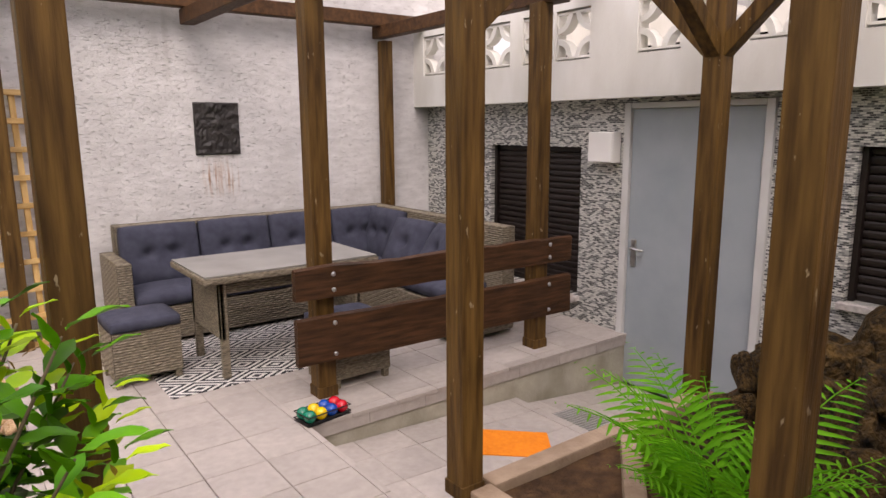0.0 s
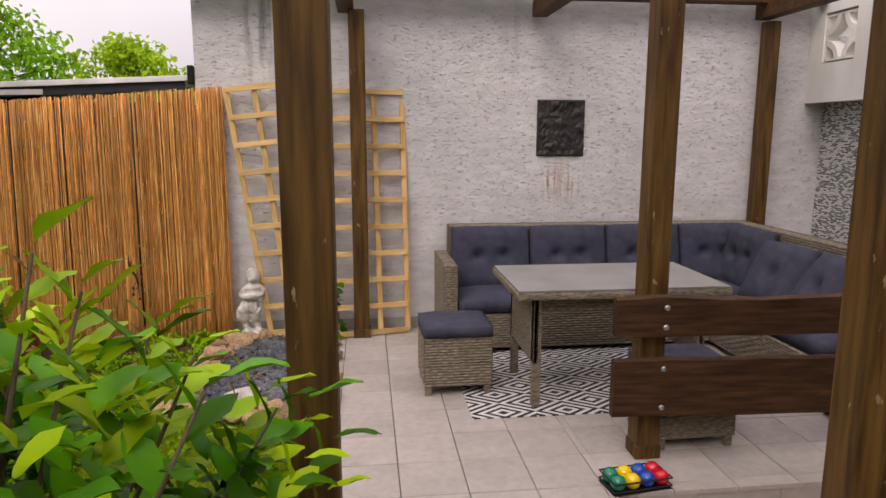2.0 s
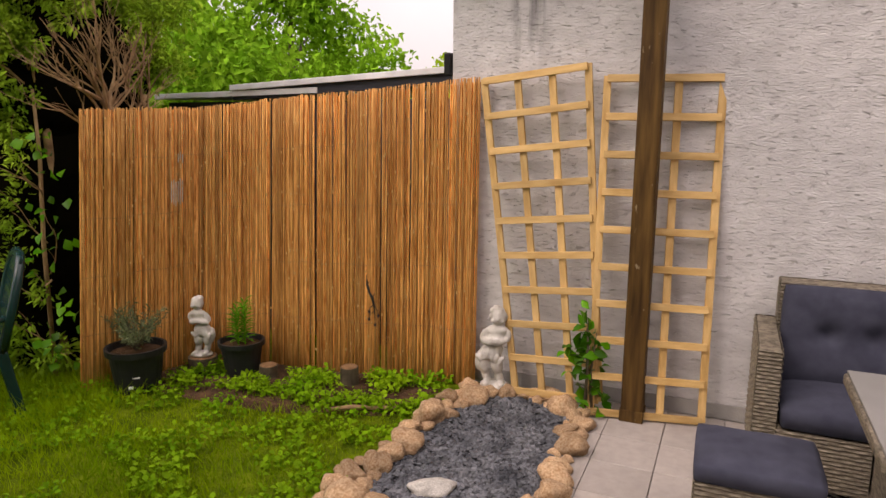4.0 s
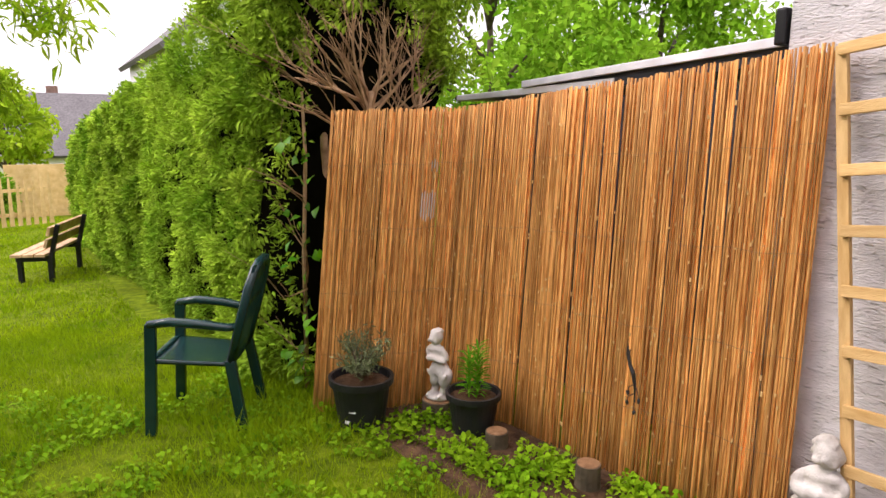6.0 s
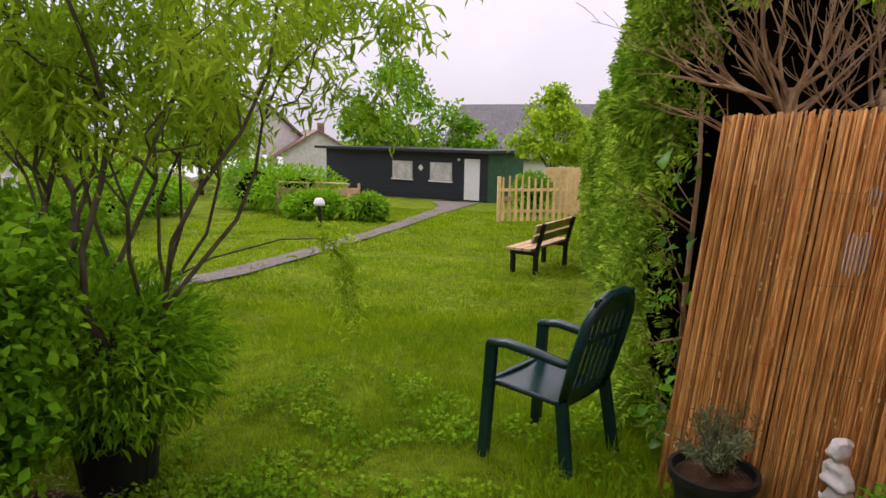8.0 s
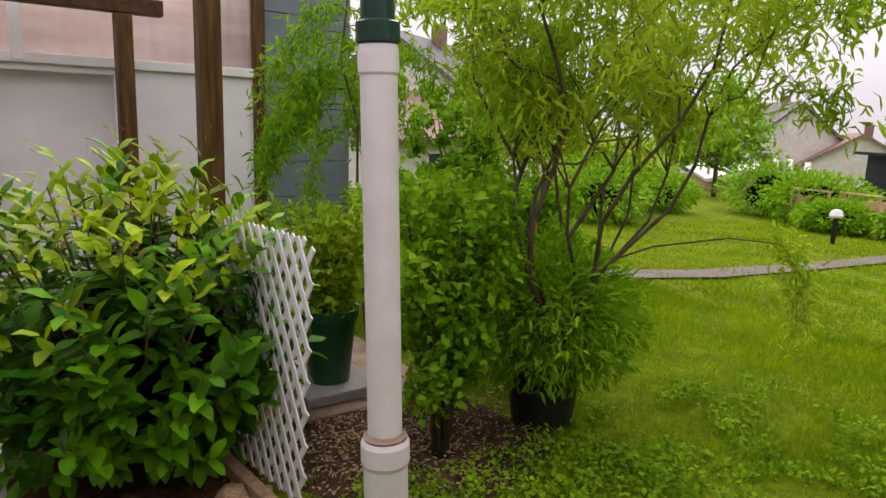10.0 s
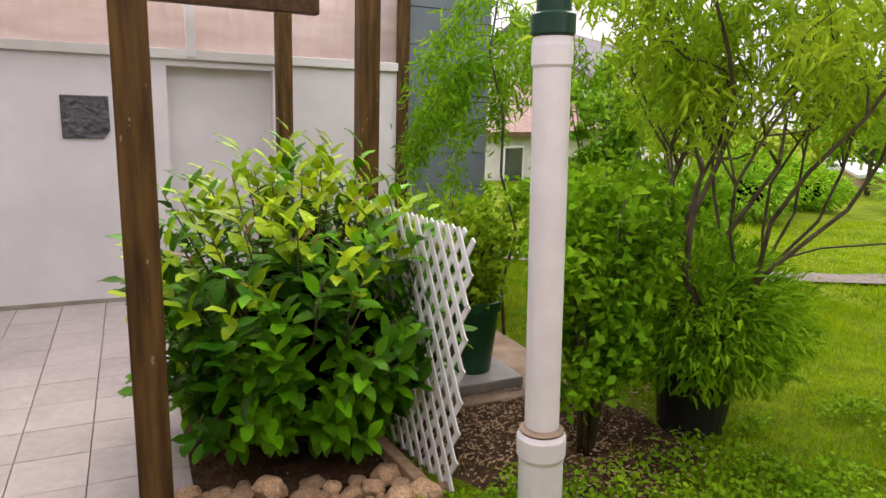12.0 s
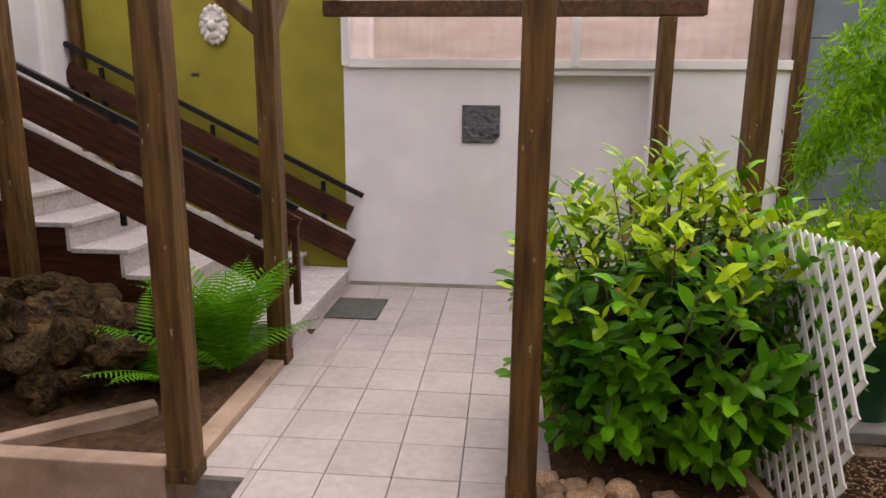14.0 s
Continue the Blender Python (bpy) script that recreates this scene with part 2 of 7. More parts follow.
M["darkwood"] = mat("blue_black_boards", (0.012, 0.014, 0.022), (0.026, 0.029, 0.040), 6, 0.6, 0.2, stretch=(1, 1, 6))
M["greenwood"] = mat("green_painted_boards", (0.02, 0.075, 0.035), (0.035, 0.11, 0.05), 4, 0.6, 0.2)
M["picket"] = mat("yellow_pine_pickets", (0.60, 0.40, 0.14), (0.74, 0.53, 0.24), 8, 0.7, 0.2, objrand=0.08)
M["benchwood"] = mat("tan_bench_slats", (0.42, 0.26, 0.12), (0.60, 0.41, 0.23), 8, 0.6, 0.2, objrand=0.1)
M["rooftile"] = mat("dark_grey_roof_tiles", (0.085, 0.08, 0.082), (0.15, 0.14, 0.14), 8, 0.7, 0.4, 8)
M["redroof"] = mat("brown_roof_tiles", (0.17, 0.10, 0.075), (0.28, 0.17, 0.13), 8, 0.7, 0.4, 8)
M["render"] = mat("cream_house_render", (0.56, 0.53, 0.47), (0.68, 0.65, 0.60), 3, 0.85, 0.1)
M["pathway"] = mat("gravel_path", (0.11, 0.092, 0.078), (0.20, 0.168, 0.145), 12, 0.95, 0.6, 40)
M["glass"] = mat("window_glass", (0.04, 0.05, 0.055), (0.06, 0.07, 0.075), 2, 0.06, 0, spec=0.8)
for nm, c in (("ball_green", (0.0, 0.17, 0.10)), ("ball_yellow", (0.75, 0.50, 0.0)), ("ball_blue", (0.004, 0.06, 0.36)), ("ball_red", (0.55, 0.006, 0.02))):
    M[nm] = mat(nm, c, c, 3, 0.12, 0, spec=0.6, stain=0.02)


def mosaic():
    m = bpy.data.materials.new("black_white_mosaic")
    m.use_nodes = True
    n, l = m.node_tree.nodes, m.node_tree.links
    tc = n.new("ShaderNodeTexCoord")
    mp = n.new("ShaderNodeMapping")
    mp.inputs["Rotation"].default_value = (radians(90), 0, radians(90))
    br = n.new("ShaderNodeTexBrick")
    for key, v in (("Scale", 1.0), ("Mortar Size", 0.0022), ("Brick Width", 0.036), ("Row Height", 0.0125), ("Bias", 0.0)):
        br.inputs[key].default_value = v
    br.inputs["Color1"].default_value, br.inputs["Color2"].default_value = (0, 0, 0, 1), (1, 1, 1, 1)
    br.inputs["Mortar"].default_value = (0.5, 0.5, 0.5, 1)
    cr = n.new("ShaderNodeValToRGB")
    cr.color_ramp.interpolation = "CONSTANT"
    e = cr.color_ramp.elements
    e[0].color, e[1].color, e[1].position = (0.02, 0.02, 0.024, 1), (0.14, 0.145, 0.15, 1), 0.30
    for pos, c in ((0.44, (0.36, 0.36, 0.34, 1)), (0.56, (0.66, 0.65, 0.61, 1))):
        e.new(pos).color = c
    b = n.new("ShaderNodeBump")
    b.inputs["Strength"].default_value, b.inputs["Distance"].default_value, b.invert = 0.6, 0.004, True
    xyz = n.new("ShaderNodeSeparateXYZ")
    cmb = n.new("ShaderNodeCombineXYZ")
    l.new(tc.outputs["Object"], xyz.inputs[0])
    l.new(xyz.outputs["Y"], cmb.inputs["X"])
    l.new(xyz.outputs["Z"], cmb.inputs["Y"])
    l.new(cmb.outputs[0], br.inputs["Vector"])
    l.new(br.outputs["Color"], cr.inputs["Fac"])
    p = n["Principled BSDF"]
    l.new(cr.outputs["Color"], p.inputs["Base Color"])
    l.new(br.outputs["Fac"], b.inputs["Height"])
    l.new(b.outputs["Normal"], p.inputs["Normal"])
    p.inputs["Roughness"].default_value = 0.3
    n.remove(mp)
    return m


def rug_material():
    m = bpy.data.materials.new("black_white_diamond_weave")
    m.use_nodes = True
    n, l = m.node_tree.nodes, m.node_tree.links

    def op(kind, a, b=None):
        q = n.new("ShaderNodeMath")
        q.operation = kind
        for i, v in enumerate((a, b)):
            if v is None:
                continue
            if isinstance(v, (int, float)):
                q.inputs[i].default_value = v
            else:
                l.new(v, q.inputs[i])
        return q.outputs[0]
    tc = n.new("ShaderNodeTexCoord")
    xyz = n.new("ShaderNodeSeparateXYZ")
    l.new(tc.outputs["Object"], xyz.inputs[0])
    ax = op("PINGPONG", xyz.outputs["X"], 0.19)
    ay = op("PINGPONG", xyz.outputs["Y"], 0.135)
    s = op("ADD", ax, op("MULTIPLY", ay, 1.45))
    band = op("GREATER_THAN", op("FRACT", op("MULTIPLY", s, 13.0)), 0.5)
    cr = n.new("ShaderNodeMix")
    cr.data_type = "RGBA"
    cr.inputs[6].default_value, cr.inputs[7].default_value = (0.025, 0.026, 0.03, 1), (0.62, 0.60, 0.57, 1)
    l.new(band, cr.inputs[0])
    l.new(cr.outputs[2], n["Principled BSDF"].inputs["Base Color"])
    n["Principled BSDF"].inputs["Roughness"].default_value = 0.95
    return m


def chip_stain(m, colour):
    """Small pale chips where the timber stain has come off."""
    n, l = m.node_tree.nodes, m.node_tree.links
    p = n["Principled BSDF"]
    old = p.inputs["Base Color"].links[0].from_socket
    tc = n.new("ShaderNodeTexCoord")
    mp = n.new("ShaderNodeMapping")
    mp.inputs["Scale"].default_value = (1, 1, 0.45)
    l.new(tc.outputs["Object"], mp.inputs["Vector"])
    no = n.new("ShaderNodeTexNoise")
    no.inputs["Scale"].default_value, no.inputs["Detail"].default_value = 38, 3
    l.new(mp.outputs["Vector"], no.inputs["Vector"])
    mr = n.new("ShaderNodeMapRange")
    mr.inputs["From Min"].default_value, mr.inputs["From Max"].default_value = 0.70, 0.74
    mr.inputs["To Max"].default_value = 0.75
    l.new(no.outputs["Fac"], mr.inputs["Value"])
    mx = n.new("ShaderNodeMixRGB")
    l.new(mr.outputs["Result"], mx.inputs["Fac"])
    l.new(old, mx.inputs["Color1"])
    mx.inputs["Color2"].default_value = (*colour, 1)
    l.new(mx.outputs["Color"], p.inputs["Base Color"])


def stain_wall(m):
    """Rust runs below the relief and a dark damp streak near the wall's free end."""
    n, l = m.node_tree.nodes, m.node_tree.links
    p = n["Principled BSDF"]
    src = p.inputs["Base Color"].links[0].from_socket
    tc = n.new("ShaderNodeTexCoord")
    xyz = n.new("ShaderNodeSeparateXYZ")
    l.new(tc.outputs["Object"], xyz.inputs[0])

    def band(axis, a, b_, soft):
        lo_ = n.new("ShaderNodeMapRange")
        lo_.inputs["From Min"].default_value, lo_.inputs["From Max"].default_value = a, a + soft
        hi_ = n.new("ShaderNodeMapRange")
        hi_.inputs["From Min"].default_value, hi_.inputs["From Max"].default_value = b_, b_ - soft
        q = n.new("ShaderNodeMath")
        q.operation = "MULTIPLY"
        for r in (lo_, hi_):
            l.new(xyz.outputs[axis], r.inputs["Value"])
        l.new(lo_.outputs["Result"], q.inputs[0])
        l.new(hi_.outputs["Result"], q.inputs[1])
        return q.outputs[0]
    for spot, colour, sx, sz, amount in (((0.69, 1.05, 0.06, 1.02, 1.42, 0.22), (0.33, 0.15, 0.045, 1), 40, 2.5, 1.0), ((-1.66, -1.36, 0.07, 1.9, 3.5, 0.5), (0.13, 0.125, 0.125, 1), 16, 1.5, 0.9), ((0.30, 0.62, 0.12, 1.9, 2.8, 0.4), (0.36, 0.34, 0.33, 1), 14, 1.0, 0.5)):
        mp = n.new("ShaderNodeMapping")
        mp.inputs["Scale"].default_value = (sx, 1, sz)
        no = n.new("ShaderNodeTexNoise")
        no.inputs["Scale"].default_value, no.inputs["Detail"].default_value = 1.0, 4
        l.new(tc.outputs["Object"], mp.inputs["Vector"])
        l.new(mp.outputs["Vector"], no.inputs["Vector"])
        th = n.new("ShaderNodeMapRange")
        th.inputs["From Min"].default_value, th.inputs["From Max"].default_value, th.inputs["To Max"].default_value = 0.46, 0.66, amount
        l.new(no.outputs["Fac"], th.inputs["Value"])
        f = n.new("ShaderNodeMath")
        f.operation = "MULTIPLY"
        g = n.new("ShaderNodeMath")
        g.operation = "MULTIPLY"
        l.new(band("X", *spot[:3]), f.inputs[0])
        l.new(band("Z", *spot[3:]), f.inputs[1])
        l.new(f.outputs[0], g.inputs[0])
        l.new(th.outputs["Result"], g.inputs[1])
        mx = n.new("ShaderNodeMix")
        mx.data_type = "RGBA"
        mx.inputs[7].default_value = colour
        l.new(g.outputs[0], mx.inputs[0])
        l.new(src, mx.inputs[6])
        src = mx.outputs[2]
    # short horizontal scratches left by the trowel, their grooves also tinted darker
    mp = n.new("ShaderNodeMapping")
    mp.inputs["Scale"].default_value = (19, 19, 88)
    no = n.new("ShaderNodeTexNoise")
    no.inputs["Scale"].default_value, no.inputs["Detail"].default_value = 1.0, 3
    gate = n.new("ShaderNodeMapRange")
    gate.inputs["From Min"].default_value, gate.inputs["From Max"].default_value = 0.60, 0.70
    l.new(tc.outputs["Object"], mp.inputs["Vector"])
    l.new(mp.outputs["Vector"], no.inputs["Vector"])
    l.new(no.outputs["Fac"], gate.inputs["Value"])
    dirt = n.new("ShaderNodeMath")
    dirt.operation = "MULTIPLY"
    dirt.inputs[1].default_value = 0.30
    l.new(gate.outputs["Result"], dirt.inputs[0])
    mx = n.new("ShaderNodeMix")
    mx.data_type = "RGBA"
    mx.inputs[7].default_value = (0.30, 0.28, 0.27, 1)
    l.new(dirt.outputs[0], mx.inputs[0])
    l.new(src, mx.inputs[6])
    groove = n.new("ShaderNodeBump")
    groove.invert = True
    groove.inputs["Strength"].default_value, groove.inputs["Distance"].default_value = 0.8, 0.012
    l.new(gate.outputs["Result"], groove.inputs["Height"])
    l.new(p.inputs["Normal"].links[0].from_socket, groove.inputs["Normal"])
    l.new(groove.outputs["Normal"], p.inputs["Normal"])
    l.new(mx.outputs[2], p.inputs["Base Color"])


M["mosaic"], M["rug"] = mosaic(), rug_material()
stain_wall(M["stucco"])


chip_stain(M["post"], (0.30, 0.24, 0.15))

# ---- building helpers ----
def mesh_object(name, me, material, parent=None, label=""):
    if material and not me.materials:
        me.materials.append(material)
    ob = new(name, me)
    if parent:
        ob.parent = parent
    if label:
        ob["label"] = label
    return ob


def part(name, bm, material, parent=None, label="", smooth=False):
    me = bpy.data.meshes.new(name)
    bmesh.ops.recalc_face_normals(bm, faces=bm.faces)
    bm.to_mesh(me)
    bm.free()
    if smooth:
        me.polygons.foreach_set("use_smooth", [True] * len(me.polygons))
    return mesh_object(name, me, material, parent, label)


def thing(name, m, label, category, group=""):
    ob = new(name)
    ob.matrix_basis = m
    ob.empty_display_size = 0.1
    return tagged(ob, label, category, group)


def structure(name, bm, material, label="", category="", smooth=False):
    ob = part(name, bm, material, smooth=smooth)
    return tagged(ob, label, category, kind="structure")


def box(bm, x0, x1, y0, y1, z0, z1, bevel=0.0, m=None):
    r = bmesh.ops.create_cube(bm, size=1)
    t = Matrix.Translation(((x0 + x1) / 2, (y0 + y1) / 2, (z0 + z1) / 2)) @ Matrix.Diagonal((x1 - x0, y1 - y0, z1 - z0, 1))
    bmesh.ops.transform(bm, matrix=(m @ t) if m else t, verts=r["verts"])
    if bevel:
        edges = list({e for v in r["verts"] for e in v.link_edges})
        bmesh.ops.bevel(bm, geom=edges, offset=bevel, segments=2, affect="EDGES", profile=0.6)
    return bm


def abox(x0, x1, y0, y1, z0, z1, bevel=0.0, m=None):
    return box(bmesh.new(), x0, x1, y0, y1, z0, z1, bevel, m)


def tube(bm, pts, radii, n=8, cap=True):
    """A round tube along points, with a radius for each."""
    pts = [Vector(p) for p in pts]
    if isinstance(radii, (int, float)):
        radii = [radii] * len(pts)
    rings, ref = [], None
    for i, p in enumerate(pts):
        d = (pts[min(i + 1, len(pts) - 1)] - pts[max(i - 1, 0)]).normalized()
        if ref is None:
            ref = d.orthogonal().normalized()
        ref = (ref - d * ref.dot(d)).normalized()
        side = d.cross(ref)
        rings.append([bm.verts.new(p + (ref * math.cos(2 * math.pi * k / n) + side * math.sin(2 * math.pi * k / n)) * radii[i]) for k in range(n)])
    for a, b in zip(rings, rings[1:]):
        for k in range(n):
            bm.faces.new((a[k], a[(k + 1) % n], b[(k + 1) % n], b[k]))
    if cap:
        bm.faces.new(rings[0][::-1])
        bm.faces.new(rings[-1])
    return bm


def lathe(bm, profile, n=24, cap=True):
    return tube_profile(bm, profile, n, cap)


def tube_profile(bm, profile, n, cap):
    rings = [[bm.verts.new((r * math.cos(2 * math.pi * k / n), r * math.sin(2 * math.pi * k / n), z)) for k in range(n)] for r, z in profile]
    for a, b in zip(rings, rings[1:]):
        for k in range(n):
            bm.faces.new((a[k], a[(k + 1) % n], b[(k + 1) % n], b[k]))
    if cap:
        bm.faces.new(rings[0][::-1])
        bm.faces.new(rings[-1])
    return bm


def blob(bm, centre, size, rot=(0, 0, 0), rough=0.0, sub=2, seed=0):
    r = bmesh.ops.create_icosphere(bm, subdivisions=sub, radius=1)
    for v in r["verts"]:
        if rough:
            v.co *= 1 + rough * noise.noise(v.co * 1.3 + Vector((seed * 3.7, seed, 0)))
    bmesh.ops.transform(bm, matrix=Matrix.Translation(centre) @ Euler([radians(a) for a in rot]).to_matrix().to_4x4() @ Matrix.Diagonal((*size, 1)), verts=r["verts"])
    return bm


def rocky(seed, rough=0.35, sub=2, flat=0.75):
    bm = bmesh.new()
    bmesh.ops.create_icosphere(bm, subdivisions=sub, radius=1)
    off = Vector((seed * 5.3, seed * 1.7, seed))
    for v in bm.verts:
        c = v.co.copy()
        v.co *= 1 + rough * noise.noise(c * 1.1 + off) + rough * 0.35 * noise.noise(c * 3.1 + off)
        v.co.z *= flat
    return bm


def data_of(bm, name, material, smooth=False):
    me = bpy.data.meshes.new(name)
    bmesh.ops.recalc_face_normals(bm, faces=bm.faces)
    bm.to_mesh(me)
    bm.free()
    me.materials.append(material)
    if smooth:
        me.polygons.foreach_set("use_smooth", [True] * len(me.polygons))
    return me


def leaf_mesh(name, P, D, N, L, W, material, fold=0.25, droop=0.15, wide=0.45):
    """Many folded leaves: base points P, directions D, upward normals N, lengths L, widths W."""
    P, D, N = (np.asarray(a, float) for a in (P, D, N))
    k = len(P)
    L, W = np.broadcast_to(L, k)[:, None], np.broadcast_to(W, k)[:, None]
    D = D / np.linalg.norm(D, axis=1, keepdims=True)
    N = N - D * np.sum(N * D, axis=1, keepdims=True)
    N = N / np.maximum(np.linalg.norm(N, axis=1, keepdims=True), 1e-6)
    S = np.cross(D, N)
    mid = P + D * L * wide
    up = N * W * fold
    verts = np.stack([P, mid + S * W * 0.5 + up, mid, mid - S * W * 0.5 + up,
                      P + D * L * 0.8 + S * W * 0.3 + up * 0.6 - N * L * droop * 0.5, P + D * L * 0.8 - S * W * 0.3 + up * 0.6 - N * L * droop * 0.5,
                      P + D * L - N * L * droop], axis=1).reshape(-1, 3)
    base = (np.arange(k) * 7)[:, None]
    faces = np.concatenate([base + np.array(f) for f in ((0, 2, 1), (0, 3, 2), (1, 2, 4), (2, 3, 5), (2, 6, 4), (2, 5, 6))])
    me = bpy.data.meshes.new(name)
    me.from_pydata(verts.tolist(), [], faces.tolist())
    me.materials.append(material)
    me.polygons.foreach_set("use_smooth", [True] * len(me.polygons))
    return me


def oval_leaf_mesh(name, P, D, N, L, W, material, fold=0.2, droop=0.25):
    """Smooth oblong leaves with a midrib groove, a pointed tip and a slight wave along the edge."""
    P, D, N = (np.asarray(a, float) for a in (P, D, N))
    k = len(P)
    L, W = np.broadcast_to(L, k)[:, None], np.broadcast_to(W, k)[:, None]
    D = D / np.linalg.norm(D, axis=1, keepdims=True)
    N = N - D * np.sum(N * D, axis=1, keepdims=True)
    N = N / np.maximum(np.linalg.norm(N, axis=1, keepdims=True), 1e-6)
    S = np.cross(D, N)
    wave = np.random.uniform(-1, 1, (k, 2))
    bend = droop * np.random.uniform(0.3, 1.5, (k, 1))
    us, ws = (0.0, 0.10, 0.27, 0.48, 0.70, 0.88, 1.0), (0.05, 0.20, 0.42, 0.50, 0.43, 0.22, 0.0)
    cols = []
    for i, (u, w) in enumerate(zip(us, ws)):
        mid = P + D * L * (u - 0.12 * bend * u * u) - N * L * bend * u * u
        up = N * W * fold * w * 2
        ripple = N * W * 0.09 * np.sin(i * 1.9 + wave[:, :1] * 3)
        cols += [mid + S * W * w + up + ripple, mid, mid - S * W * w + up - ripple * wave[:, 1:]]
    verts = np.stack(cols, axis=1).reshape(-1, 3)
    base = (np.arange(k) * 21)[:, None]
    quads = []
    for i in range(6):
        a = i * 3
        quads += [(a, a + 1, a + 4, a + 3), (a + 1, a + 2, a + 5, a + 4)]
    faces = np.concatenate([base + np.array(f) for f in quads])
    me = bpy.data.meshes.new(name)
    me.from_pydata(verts.tolist(), [], faces.tolist())
    me.materials.append(material)
    me.polygons.foreach_set("use_smooth", [True] * len(me.polygons))
    return me


def unit(k):
    v = np.random.normal(size=(k, 3))
    return v / np.linalg.norm(v, axis=1, keepdims=True)


def ground_z(x, y):
    """Height of the lawn, falling gently away from the house."""
    return float(np.interp(-x, [2.0, 4.0, 8.0, 12.0, 17.0, 29.0, 60.0, 400.0], [-0.03, -0.03, -0.30, -0.56, -0.75, -1.35, -2.6, -3.0]))

# ---- ground ----
def grid_axis(lo, hi, dense_lo, dense_hi, step, far):
    a = list(np.arange(dense_lo, dense_hi + 1e-6, step))
    left, right = [], []
    d, x = step, dense_lo
    while x > lo:
        d *= far
        x -= d
        left.append(x)
    d, x = step, dense_hi
    while x < hi:
        d *= far
        x += d
        right.append(x)
    return left[::-1] + a + right


gx, gy = grid_axis(-400, 400, -12, 1, 0.25, 1.25), grid_axis(-400, 400, -4, 6, 0.25, 1.25)
bm = bmesh.new()
rows = []
for yy in gy:
    row = []
    for xx in gx:
        zz = ground_z(xx, yy)
        if xx < -1.3:
            zz += 0.025 * noise.noise((xx * 0.9, yy * 0.9, 0)) + 0.012 * noise.noise((xx * 3, yy * 3, 1))
        if xx > -1.05:
            zz = -0.75
        row.append(bm.verts.new((xx, yy, zz)))
    rows.append(row)
for a, b in zip(rows, rows[1:]):
    for i in range(len(gx) - 1):
        bm.faces.new((a[i], a[i + 1], b[i + 1], b[i]))
ground = structure("ground", bm, M["lawn"], "green lawn ground sloping away from the house", "ground", smooth=True)

# soil along the reed fence and under the shrubs
def soil_patch(name, cx, cy, rx, ry, z, rot=0.0, label="bare brown garden soil with bark litter"):
    b = bmesh.new()
    n, rings = 40, 7
    prev = None
    for r in range(rings + 1):
        ring = []
        for k in range(n):
            a = 2 * math.pi * k / n
            s = r / rings * (1 + 0.16 * noise.noise((math.cos(a) * 2, math.sin(a) * 2, cx)))
            p = Matrix.Rotation(rot, 3, "Z") @ Vector((rx * s * math.cos(a), ry * s * math.sin(a), 0))
            h = 0.014 * (1 - (r / rings) ** 2) + 0.02 * noise.noise((p.x * 5, p.y * 5, 3)) - (0.05 if r == rings else 0)
            ring.append(b.verts.new((cx + p.x, cy + p.y, ground_z(cx + p.x, cy + p.y) + z + h)))
        if prev:
            for k in range(n):
                b.faces.new((prev[k], prev[(k + 1) % n], ring[(k + 1) % n], ring[k]))
        prev = ring
    return structure(name, b, M["soil"], label, "soil", smooth=True)


soil_patch("soil_fence", -2.95, 4.70, 1.30, 0.42, 0.012, math.atan2(0.42, 2.05))
soil_patch("soil_shrubs", -2.75, 1.35, 0.75, 0.75, 0.012)
soil_patch("soil_laurel", -1.5, 0.95, 0.62, 0.85, 0.02)

# ---- paved patio, path, platform and sunken entry ----
bm = abox(-1.02, 0.35, -1.85, 5.27, -0.75, -0.022)
box(bm, 0.35, 0.60, -1.85, 1.44, -0.75, -0.0225)
box(bm, 0.3502, 3.15, 2.56, 5.27, -0.75, -0.0225)
patio = structure("floor_patio", bm, M["joint"], "beige square paving tiles with thin grey joints", "paving")
bm = bmesh.new()
# step face of bare concrete below the platform edge
box(bm, 0.38, 3.15, 2.548, 2.56, -0.75, -0.078)
structure("step_face", bm, M["concrete"], "stained concrete face of a low platform step", "step")
# pale nosing tiles along the platform edge
noses = bmesh.new()
box(noses, 0.0, 0.405, 2.536, 2.5475, -0.076, -0.004, 0.002)
nose_data = data_of(noses, "nosing_tile", M["tile"])
for i in range(7):
    mesh_object("nosing_tile", nose_data, None, patio).location = (0.345 + i * 0.408, 0, -0.019)
# sloping lower floor
bm = bmesh.new()
prof = [(0.35, -0.165), (1.0, -0.195), (1.95, -0.24), (1.97, -0.30), (2.5, -0.36), (3.16, -0.42)]
lo = [bm.verts.new((x, 1.30, z - 0.012)) for x, z in prof]
hi = [bm.verts.new((x, 2.56, z - 0.012)) for x, z in prof]
for i in range(len(prof) - 1):
    bm.faces.new((lo[i], lo[i + 1], hi[i + 1], hi[i]))
entry = structure("floor_entry", bm, M["joint"], "lower paved entry sloping down to the steel door", "paving")

# ---- sofa wall, with its return and plinth ----
WALL_Y = 5.27
bm = abox(-2.02, 3.6, WALL_Y, WALL_Y + 0.28, -0.75, 3.35)
wall_north = structure("wall_north", bm, M["stucco"], "white rough-rendered garden wall with faint stains", "wall")
bm = abox(-2.02, 3.14, WALL_Y - 0.012, WALL_Y - 0.002, 0.0, 0.09, 0.003)
structure("baseboard_north", bm, M["plinth"], "grey plinth strip along the rendered wall", "plinth")
